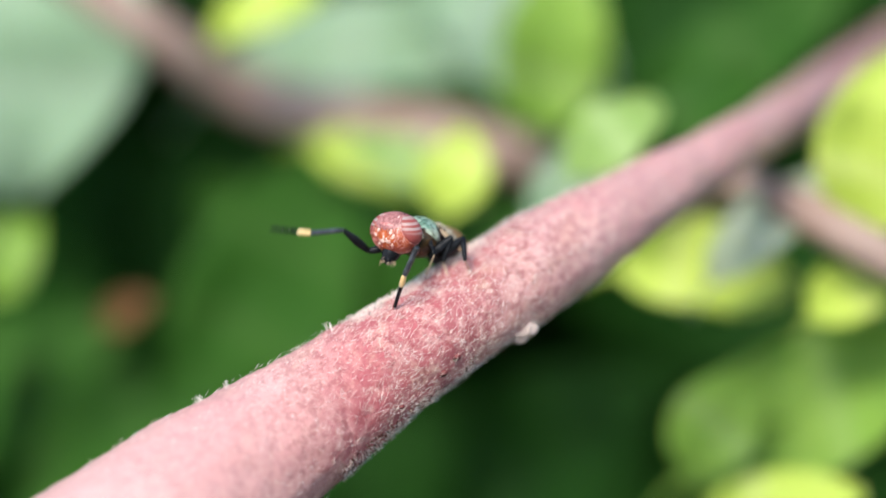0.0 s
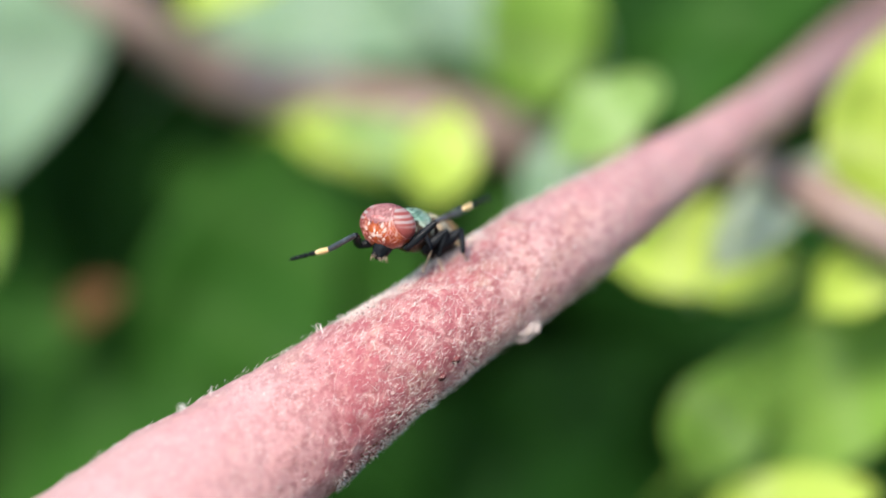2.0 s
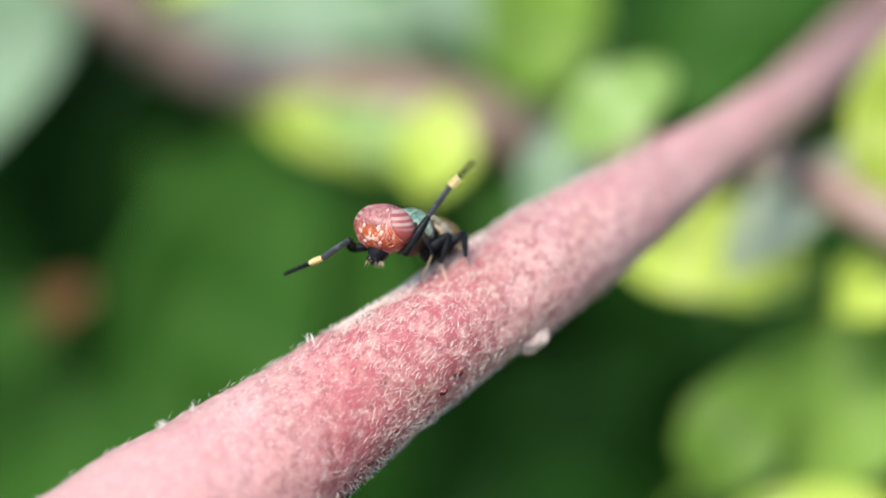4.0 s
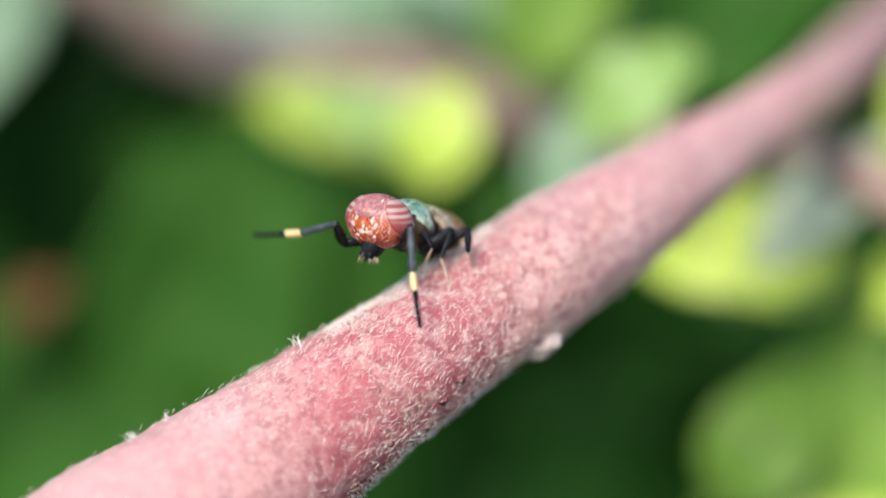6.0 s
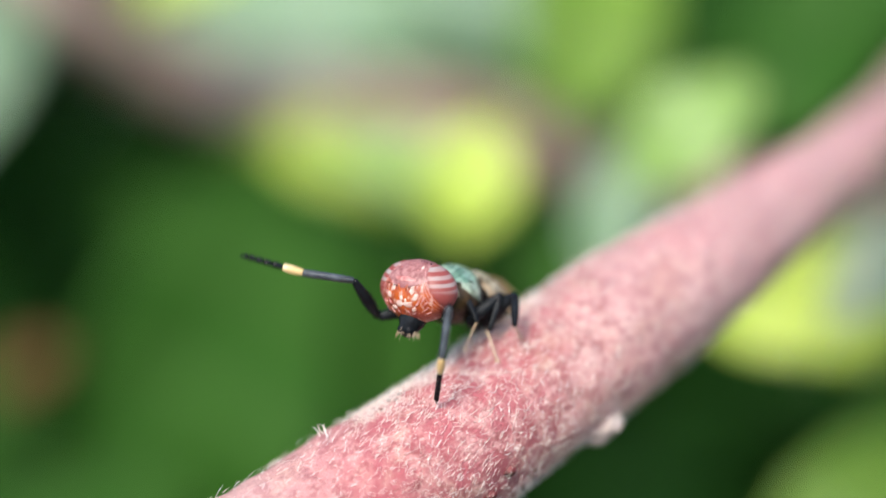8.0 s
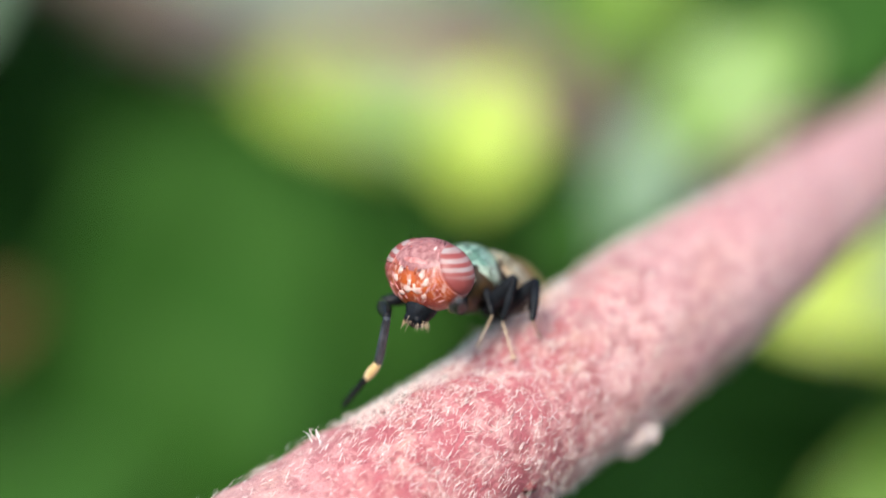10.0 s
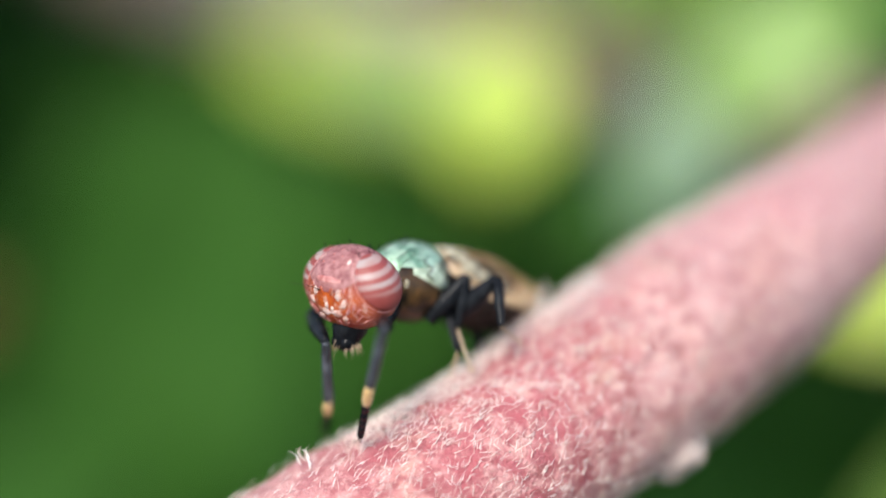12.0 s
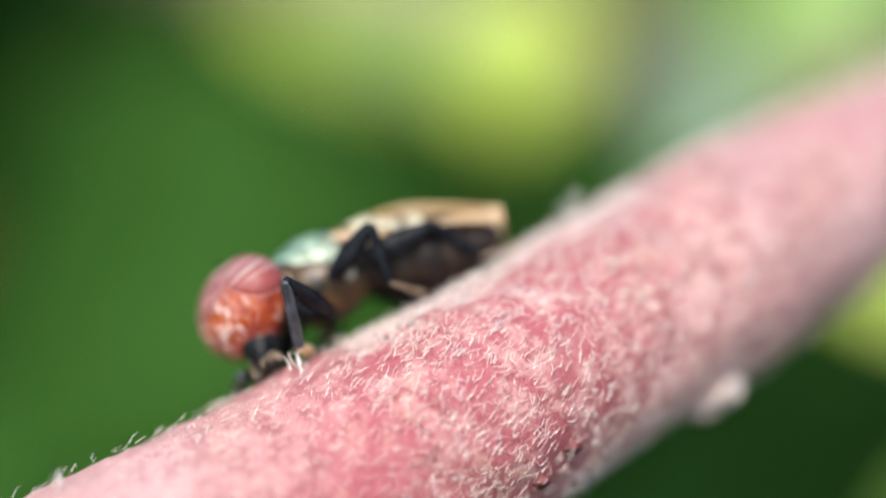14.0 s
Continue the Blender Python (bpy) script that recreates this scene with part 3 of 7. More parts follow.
def head_patch(bm, way, rows, columns, swell):
    """A sheet that follows the dome."""
    grid = []
    for i in range(rows):
        line = []
        for k in range(columns):
            p = head_point(*way(i, k))
            line.append(bm.verts.new(HEAD + (p - HEAD) * swell(p)))
        grid.append(line)
    for i in range(rows - 1):
        for k in range(columns - 1):
            bm.faces.new((grid[i][k], grid[i][k + 1], grid[i + 1][k + 1], grid[i + 1][k]))
    bmesh.ops.remove_doubles(bm, verts=bm.verts, dist=1e-5)


def eye_way(s, reach, turn):
    """The direction on the dome that lies reach degrees off the middle of an eye; turn 90 is upwards, 180 towards the face."""
    middle = Vector((math.cos(radians(84)) * math.cos(radians(22)), math.sin(radians(84)) * math.cos(radians(22)), math.sin(radians(22))))
    back = Vector((-math.sin(radians(84)), math.cos(radians(84)), 0))
    top = middle.cross(back) * -1
    if top.z < 0:
        top = -top
    r, a = radians(reach), radians(turn)
    d = middle * math.cos(r) + (back * math.cos(a) + top * math.sin(a)) * math.sin(r)
    return s * math.atan2(d.y, d.x), math.asin(max(-1.0, min(1.0, d.z)))


def head_fleck(head, around, up, wide, high, turn, seed, swell=1.010, material=None):
    """A thin patch of pale dust on the head with a ragged outline; sizes in degrees on the dome."""
    bm = bmesh.new()
    rings = []
    c, w = math.cos(radians(turn)), math.sin(radians(turn))
    for i in range(4):
        ring = []
        for k in range(14):
            a = 2 * math.pi * k / 14
            reach = i / 3 * (1 + (0.6 * noise.noise(Vector((math.cos(a) * 2.2, math.sin(a) * 2.2, seed))) if i == 3 else 0))
            u, v = wide * reach * math.cos(a), high * reach * math.sin(a)
            ring.append(bm.verts.new(head_point(radians(around + u * c - v * w), radians(up + u * w + v * c), swell + 0.012 * (1 - (i / 3) ** 2) - (0.022 if i == 3 else 0))))
        rings.append(ring)
    for i in range(3):
        for k in range(14):
            bm.faces.new((rings[i][k], rings[i + 1][k], rings[i + 1][(k + 1) % 14], rings[i][(k + 1) % 14]))
    bmesh.ops.remove_doubles(bm, verts=bm.verts, dist=1e-6)
    return part("face_fleck", bm, material or POLLEN, head)


def build_fly():
    fly = tagged(new("fly"), "small fly with banded red eyes, metallic green back and black legs", "fly")
    rng = random.Random(3)
    # head: one smooth dome; the face below, the forehead between the two great banded eyes
    bm = bmesh.new()
    head_patch(bm, lambda i, k: (radians(360 * k / 56), radians(-90 + 180 * i / 40)), 41, 57, lambda d: 1.0 + 0.012 * noise.noise(d * 4.0))
    head = part("head", bm, FACE, fly, "orange-red face with pale flecks")
    bm = bmesh.new()
    head_patch(bm, lambda i, k: (radians(-47 + 94 * k / 30), radians(13 - 9 * math.cos(radians(180 * (k / 15 - 1))) + 112 * i / 34)), 35, 31,
               lambda d: 1.014 + 0.010 * noise.noise(d * 9.0))
    part("forehead", bm, FRONS, head, "pinkish-red dusted forehead")
    bm = bmesh.new()
    head_patch(bm, lambda i, k: (radians(360 * k / 48), radians(52 + 38 * i / 12)), 13, 49, lambda d: 1.008 + 0.006 * noise.noise(d * 9.0))
    part("crown", bm, FRONS, head, "pinkish-red dusted top of the head")
    bm = bmesh.new()
    head_patch(bm, lambda i, k: (radians(104 + 152 * k / 30), radians(-70 + 140 * i / 24)), 25, 31, lambda d: 1.006)
    part("back_of_head", bm, BROWN, head, "blackish back of the head")
    for s in (-1, 1):
        bm = bmesh.new()
        rings = []
        for i in range(17):
            reach = 44.0 * i / 16
            swell = 1.012 + 0.060 * max(0.0, 1 - (reach / 44.0) ** 2.2) ** 0.7 - (0.04 if i == 16 else 0)
            rings.append([bm.verts.new(head_point(*eye_way(s, reach, 360 * k / 56), swell)) for k in range(56)] if i else [bm.verts.new(head_point(*eye_way(s, 0, 0), swell))])
        for k in range(56):
            bm.faces.new((rings[0][0], rings[1][k], rings[1][(k + 1) % 56])[::s])
            for i in range(1, 16):
                bm.faces.new((rings[i][k], rings[i + 1][k], rings[i + 1][(k + 1) % 56], rings[i][(k + 1) % 56])[::s])
        part("compound_eye", bm, EYE, head, "red compound eye with greyish-pink bands")
        # the pale rim of the eye, and fainter lines that run beside its lower front edge
        for reach, start, end, thick, name in ((45.0, 100, 300, 0.015, "eye_rim"), (50.0, 150, 265, 0.010, "face_line"), (55.0, 165, 260, 0.008, "face_line"), (60.0, 180, 250, 0.007, "face_line")):
            bm = bmesh.new()
            tube(bm, [(*head_point(*eye_way(s, reach, start + (end - start) * k / 24), 1.006), thick * (0.35 + 0.65 * math.sin(math.pi * (0.06 + 0.88 * k / 24)))) for k in range(25)], 7)
            part(name, bm, DUSK, head, "pale pinkish rim of the eye" if name == "eye_rim" else "")
        bm = bmesh.new()
        ball(bm, (2.31, s * 0.11, 0.02), (0.06, 0.06, 0.15), turn=(s * -18, 20, 0), u=14, v=10)
        antenna = part("antenna", bm, FACE, head, "short orange antenna")
        bm = bmesh.new()
        tube(bm, spline([(2.34, s * 0.14, 0.06, 0.010), (2.46, s * 0.40, 0.14, 0.006), (2.64, s * 0.80, 0.18, 0.003)], 5), 5)
        part("arista", bm, BROWN, antenna, "hair-thin bristle")
    LEGS["head", 0] = head
    # pale flecks: beside the middle of the face, a cluster under it, and towards the cheeks
    flecks = random.Random(21)
    for s in (-1, 1):
        for around, up, wide, high, turn, bright in ((15, 2, 4.0, 10, 0, 1), (8, -27, 8.0, 8.0, 10, 1), (20, -33, 6.5, 6.0, -10, 1), (4, -17, 3.0, 7, 0, 1), (25, -9, 4.0, 8, -25, 1), (31, 48, 3.0, 9, -15, 1),
                                                     (25, -23, 2.0, 9, -15, 0), (32, -14, 1.8, 10, -25, 0), (38, -24, 1.6, 9, -30, 0), (12, -43, 1.8, 6, 5, 0), (27, -42, 1.6, 7, -15, 0),
                                                     (22, 11, 1.8, 6, -10, 0), (45, -30, 1.4, 9, -35, 0), (52, -40, 1.3, 8, -40, 0)):
            head_fleck(head, s * around + flecks.uniform(-3, 3), up + flecks.uniform(-3, 3), wide * flecks.uniform(0.7, 1.2), high * flecks.uniform(0.7, 1.15), s * turn + flecks.uniform(-16, 16),
                       flecks.uniform(0, 50), material=POLLEN if bright else DUSK)
    # a smooth pink band between the face and the forehead, and dots along the forehead's edges
    head_fleck(head, 0, 21, 25, 6.5, 0, 3.0, 1.016, DUSK)
    for around, up, size in ((0, 72, 3.0), (-12, 60, 1.8), (13, 58, 1.8), (-20, 44, 1.6), (19, 42, 1.6), (0, 47, 1.8)):
        head_fleck(head, around, up, size, size * 1.3, 0, around + up, 1.024, DUSK)
    bm = bmesh.new()
    for _ in range(26):
        a = rng.uniform(-2.2, 2.2)
        p = Vector((1.60 + rng.uniform(-0.35, 0.3), 0.62 * math.sin(a * 0.6), 0.78))
        hair(bm, p, Vector((rng.uniform(-0.2, 0.5), rng.uniform(-0.4, 0.4), 1)), Vector((0.3, 0, 0)), 0.16, 0.007)
    part("head_bristles", bm, BLACK, head, "short black bristles", kind="stuff")
    # mouth parts
    bm = bmesh.new()
    tube(bm, spline([(1.62, 0, -0.60, 0.42), (1.72, 0, -0.84, 0.38), (1.80, 0, -1.04, 0.30), (1.82, 0, -1.20, 0.24), (1.82, 0, -1.30, 0.10)], 4), 14)
    ball(bm, (1.90, 0.13, -1.08), (0.20, 0.14, 0.16), turn=(0, 20, 0), u=14, v=10)
    ball(bm, (1.90, -0.13, -1.08), (0.20, 0.14, 0.16), turn=(0, 20, 0), u=14, v=10)
    LEGS["proboscis", 0] = mouth = part("proboscis", bm, BLACK, fly, "blackish mouth parts below the head")
    bm = bmesh.new()
    for _ in range(70):
        a = rng.uniform(0, 6.28)
        n = Vector((math.cos(a), math.sin(a), -1.8))
        hair(bm, Vector((1.84 + 0.28 * math.cos(a) * rng.uniform(0.4, 1), 0.26 * math.sin(a), -1.02 - rng.uniform(0, 0.15))), n, Vector((0, 0, -0.5)), rng.uniform(0.16, 0.34), 0.0055)
    part("mouth_bristles", bm, STRAW, mouth, "pale bristles", kind="stuff")
    bm = bmesh.new()
    ball(bm, (1.02, 0, -0.06), (0.34, 0.62, 0.60), u=24, v=16)
    part("neck", bm, BROWN, fly)
    # thorax
    bm = bmesh.new()
    ball(bm, (0.02, 0, -0.10), (1.05, 0.74, 0.80), u=36, v=24, rough=0.05, freq=2.2)
    part("thorax", bm, PLEURA, fly, "olive-black sides of the thorax")
    bm = bmesh.new()
    made = ball(bm, (0.06, 0, 0.02), (1.02, 0.73, 0.78), u=40, v=28, rough=0.015)
    bmesh.ops.delete(bm, geom=[v for v in made if v.co.z < 0.34 - 0.10 * v.co.x], context="VERTS")
    scutum = part("scutum", bm, GREEN, fly, "shiny metallic green back")
    for y in (-0.34, -0.12, 0.12, 0.34):
        bm = bmesh.new()
        rows = []
        for k in range(11):
            x = -0.75 + 1.45 * k / 10
            z = 0.02 + 0.785 * math.sqrt(max(0.0, 1 - ((x - 0.06) / 1.02) ** 2 - (y / 0.73) ** 2))
            rows.append((x, y, z - 0.008, 0.012))
        tube(bm, rows, 6)
        part("back_stripe", bm, BROWN, scutum, "thin dark stripe")
    bm = bmesh.new()
    ball(bm, (-1.02, 0, 0.44), (0.38, 0.42, 0.20), turn=(0, -10, 0), u=20, v=14, rough=0.1)
    part("scutellum", bm, CREAM, fly, "beige shield behind the back")
    bm = bmesh.new()
    for _ in range(60):
        a, x = rng.uniform(-1.2, 1.2), rng.uniform(-0.95, 0.95)
        r = 0.80 * math.sqrt(max(0, 1 - ((x - 0.05) / 1.12) ** 2))
        n = Vector((0, math.sin(a), math.cos(a)))
        hair(bm, Vector((x, 0, 0)) + n * r, n + Vector((-0.5, 0, 0)), Vector((-0.6, 0, 0)), rng.uniform(0.12, 0.26), 0.008)
    part("bristles", bm, BLACK, scutum, "black bristles on the back", kind="stuff")
    for s in (-1, 1):
        for x, z, rx, rz, tilt in ((-0.48, -0.40, 0.09, 0.18, -25), (0.62, 0.02, 0.07, 0.09, 0)):
            bm = bmesh.new()
            y = 0.74 * math.sqrt(max(0.05, 1 - ((x - 0.02) / 1.05) ** 2 - ((z + 0.10) / 0.80) ** 2))
            ball(bm, (0, 0, 0), (rx, 0.035, rz), turn=(0, tilt, 0), u=18, v=12, rough=0.35, freq=1.8)
            patch = part("side_patch", bm, CREAM, fly, "cream dusted patch on the side")
            patch.location = Vector((x, s * (y + 0.005), z)) * MM
        # a pale mint plate that narrows towards the head, and a greyish-purple one behind it
        for name, front, rear, low_front, low_rear, material, label in (("side_plate", 0.52, -0.55, 0.22, -0.30, MINT, "pale mint-coloured side plate"),
                                                                        ("rear_plate", -0.57, -0.84, 0.05, 0.10, PURPLE, "greyish-purple rear plate")):
            bm = bmesh.new()
            grid = []
            for i in range(13):
                u = i / 12
                line = []
                for k in range(11):
                    v = k / 10
                    x = front + (rear - front) * u
                    z = 0.52 + ((low_front + (low_rear - low_front) * u) - 0.52) * v + 0.035 * noise.noise(Vector((u * 5, v * 5, 3)))
                    y = math.sqrt(max(0.02, 1 - ((x - 0.02) / 1.05) ** 2 - ((z + 0.10) / 0.82) ** 2)) * 0.74
                    lift = 0.035 * math.sin(math.pi * min(1, max(0, u))) * math.sin(math.pi * v) + 0.012 - (0.05 if i in (0, 12) or k in (0, 10) else 0)
                    line.append(bm.verts.new((x, s * (y + lift), z)))
                grid.append(line)
            for i in range(12):
                for k in range(10):
                    bm.faces.new((grid[i][k], grid[i][k + 1], grid[i + 1][k + 1], grid[i + 1][k])[::-s])
            part(name, bm, material, fly, label)
        for x, z0, z1 in ((0.10, 0.50, 0.10), (-0.30, 0.52, -0.10), (-0.56, 0.52, -0.25)):
            bm = bmesh.new()
            rows = []
            for k in range(9):
                z = z0 + (z1 - z0) * k / 8
                u = x + 0.07 * math.sin(k * 1.3 + x * 5)
                y = 0.745 * math.sqrt(max(0.05, 1 - ((u - 0.03) / 1.05) ** 2 - ((z + 0.05) / 0.80) ** 2))
                rows.append((u, s * (y + 0.036), z, 0.016))
            tube(bm, spline(rows, 2), 6)
            part("side_seam", bm, BROWN, fly)
        for x, z, rx, rz in ((-1.12, 0.16, 0.30, 0.30), (-1.50, 0.02, 0.20, 0.20), (-1.95, -0.08, 0.17, 0.15)):
            bm = bmesh.new()
            ball(bm, (0, 0, 0), (rx, 0.04, rz), u=18, v=12, rough=0.35, freq=1.8)
            patch = part("side_patch", bm, CREAM, fly, "cream dusted patch on the abdomen")
            patch.location = Vector((x, s * 0.60, z)) * MM
    # abdomen in rings
    for k, (x, r, h) in enumerate(((-1.00, 0.56, 0.50), (-1.45, 0.68, 0.70), (-1.90, 0.72, 0.74), (-2.34, 0.64, 0.64), (-2.72, 0.44, 0.44))):
        bm = bmesh.new()
        ball(bm, (x, 0, -0.26 - 0.12 * k), (0.64, r, h), u=28, v=18, rough=0.03)
        part("abdomen_ring", bm, BROWN, fly, "dark brown shining ring of the abdomen")
    # wings, folded back along the abdomen
    for s in (-1, 1):
        bm = bmesh.new()
        top, low = [], []
        n = 18
        for i in range(n + 1):
            t = i / n
            w = 0.76 * (math.sin(math.pi * (0.06 + 0.925 * t)) ** 0.55)
            a, b = [], []
            for k in range(7):
                f = k / 6 - 0.5
                p = Vector((-3.2 * t, (f * 2 * w + 0.12) * s, 0.05 * math.sin(t * 9 + f * 4) - 0.25 * (f + 0.5) ** 2))
                a.append(bm.verts.new(p + Vector((0, 0, 0.006))))
                b.append(bm.verts.new(p - Vector((0, 0, 0.006))))
            top.append(a)
            low.append(b)
        for i in range(n):
            for k in range(6):
                bm.faces.new((top[i][k], top[i + 1][k], top[i + 1][k + 1], top[i][k + 1]))
                bm.faces.new((low[i][k + 1], low[i + 1][k + 1], low[i + 1][k], low[i][k]))
            bm.faces.new((top[i][0], low[i][0], low[i + 1][0], top[i + 1][0]))
            bm.faces.new((top[i][6], top[i + 1][6], low[i + 1][6], low[i][6]))
        wing = part("wing", bm, WING, fly, "translucent amber wing folded back")
        wing.matrix_basis = pose(-0.55 * MM, s * 0.36 * MM, 0.60 * MM, s * -24, -18, s * 4)
        for f in (-0.47, -0.30, -0.10, 0.12, 0.34):
            bm = bmesh.new()
            tube(bm, spline([(-0.05, 0.1 * s, 0.0, 0.022), (-1.2, (f * 1.15 + 0.12) * s, 0.02 - 0.25 * (f + 0.5) ** 2, 0.018), (-3.05 + abs(f) * 0.6, (f * 1.0 + 0.12) * s, 0.01 - 0.25 * (f + 0.5) ** 2, 0.010)], 8), 6)
            part("wing_vein", bm, BROWN, wing)
    return fly


def limb(a, b, ref=(1, 0, 0)):
    """The pose of a leg segment that runs from a to b, in millimetres of the fly's own space."""
    a, b = Vector(a), Vector(b)
    r = Vector(ref)
    q = r.rotation_difference((b - a).normalized()) @ Vector((1, 0, 0)).rotation_difference(r)
    return Matrix.Translation(a * MM) @ q.to_matrix().to_4x4()


def nod(left, down, tilt):
    """The pose of the head when it is turned on the neck, in degrees."""
    return pose(1.05 * MM, 0, 0, tilt, down, left) @ Matrix.Translation((-1.05 * MM, 0, 0))


def build_legs(fly):
    for s, side in ((-1, "right"), (1, "left")):
        # fore legs: long, waved about, with a cream band
        bm = bmesh.new()
        length = 1.277 if s < 0 else 0.949
        tube(bm, spline([(0, 0, 0, 0.20), (length * 0.5, 0, 0, 0.19), (length, 0, 0, 0.13)], 6), 12)
        LEGS["fore_coxa", s] = part("fore_coxa", bm, BLACK, fly, "black hip of the fore leg")
        LEGS["fore_coxa", s].matrix_basis = limb((0.75, s * 0.36, -0.45), (1.5, -1.3, -0.9) if s < 0 else (1.45, 0.95, -0.70))
        bm = bmesh.new()
        limb_mesh(bm, 1.5, 0.12, 0.18, 0.105, 24, 1)
        LEGS["fore_femur", s] = part("fore_femur", bm, BLACK, fly, "black fore thigh")
        bm = bmesh.new()
        limb_mesh(bm, 1.42, 0.095, 0.11, 0.105, 22, 2)
        LEGS["fore_tibia", s] = part("fore_tibia", bm, SHIN, fly, "black fore shin")
        bm = bmesh.new()
        tarsus_mesh(bm, 0.52, (0.34, 0.26, 0.22, 0.22, 0.14), 0.095)
        LEGS["fore_tarsus", s] = foot = part("fore_tarsus", bm, BLACK, fly, "black jointed fore foot with claws")
        bm = bmesh.new()
        tube(bm, spline([(-0.02, 0, 0, 0.07), (0.06, 0, 0, 0.10), (0.36, 0, 0, 0.115), (0.56, 0, 0, 0.085)], 4), 12)
        part("cream_band", bm, BAND, foot, "cream-yellow first foot joint")
        for kind, fl, tl in (("mid", 1.25, 1.1), ("hind", 1.4, 1.1)):
            bm = bmesh.new()
            limb_mesh(bm, fl, 0.15, 0.205 if kind == "mid" else 0.235, 0.12, 18, 3)
            LEGS[kind + "_femur", s] = part(kind + "_femur", bm, BLACK, fly, "stout black thigh")
            bm = bmesh.new()
            limb_mesh(bm, tl, 0.10, 0.105 if kind == "mid" else 0.12, 0.075, 16, 4)
            LEGS[kind + "_tibia", s] = part(kind + "_tibia", bm, BLACK, fly, "black shin")
            bm = bmesh.new()
            tarsus_mesh(bm, 0.0, (0.36, 0.19, 0.14, 0.12, 0.09), 0.029)
            LEGS[kind + "_tarsus", s] = part(kind + "_tarsus", bm, STRAW, fly, "thin straw-coloured foot")


build_ground()
stem, skin = build_stem()
grng = random.Random(8)
crust(stem, skin, random.Random(15), (-0.554, -0.02, 0.83), 0.945, (-2.6, 2.6), 70, 1700)
crust(stem, skin, random.Random(16), (0.53, -0.42, -0.735), 0.955, (-3.0, 2.4), 460, 700)
gland(stem, "gland", (4.18, -0.50, -1.93), (0.72, 0.42, 0.42), "whitish knob at the stem's lower edge", grng)
# tiny added ball that only sets the camera's focus distance
focus = gland(stem, "pimple", (0.60, -3.25, -0.95), (0.02, 0.02, 0.02), "tiny ball added as the camera's focus point", grng)
cam.data.dof.focus_object = focus
for spot, size in ((Vector((1.60, -3.05, -2.52)), 0.27), (Vector((1.14, -3.40, -3.12)), 0.24), (Vector((-0.55, -4.05, -4.25)), 0.16)):
    p, n = min(skin, key=lambda q: (q[0] - spot).length)[:2]
    gland(stem, "wart", p - n * size * 0.3, (size, size * 0.8, size * 0.7), "dark red wart on the stem's lower edge", grng, WART)
tuft_rng = random.Random(4)
tuft(stem, (-3.49, -2.81, -1.38), (-0.45, -0.13, 1.44), 7, 0.50, tuft_rng)
tuft(stem, (-8.62, -5.15, -3.75), (-0.46, -0.13, 0.88), 5, 0.40, tuft_rng)
tuft(stem, (1.49, 0.12, 1.30), (-0.54, 0.34, 1.40), 5, 0.45, tuft_rng)
tuft(stem, (-7.46, -4.74, -3.26), (-0.41, -0.07, 1.48), 5, 0.35, tuft_rng)
tuft(stem, (-8.55, -4.82, -3.72), (-0.52, -0.08, 0.85), 5, 0.45, tuft_rng)
tuft(stem, (0.46, -2.95, -4.15), (0.54, -0.51, -0.67), 7, 0.35, tuft_rng)
build_shrub()
build_hedge()
fly = build_fly()
build_legs(fly)


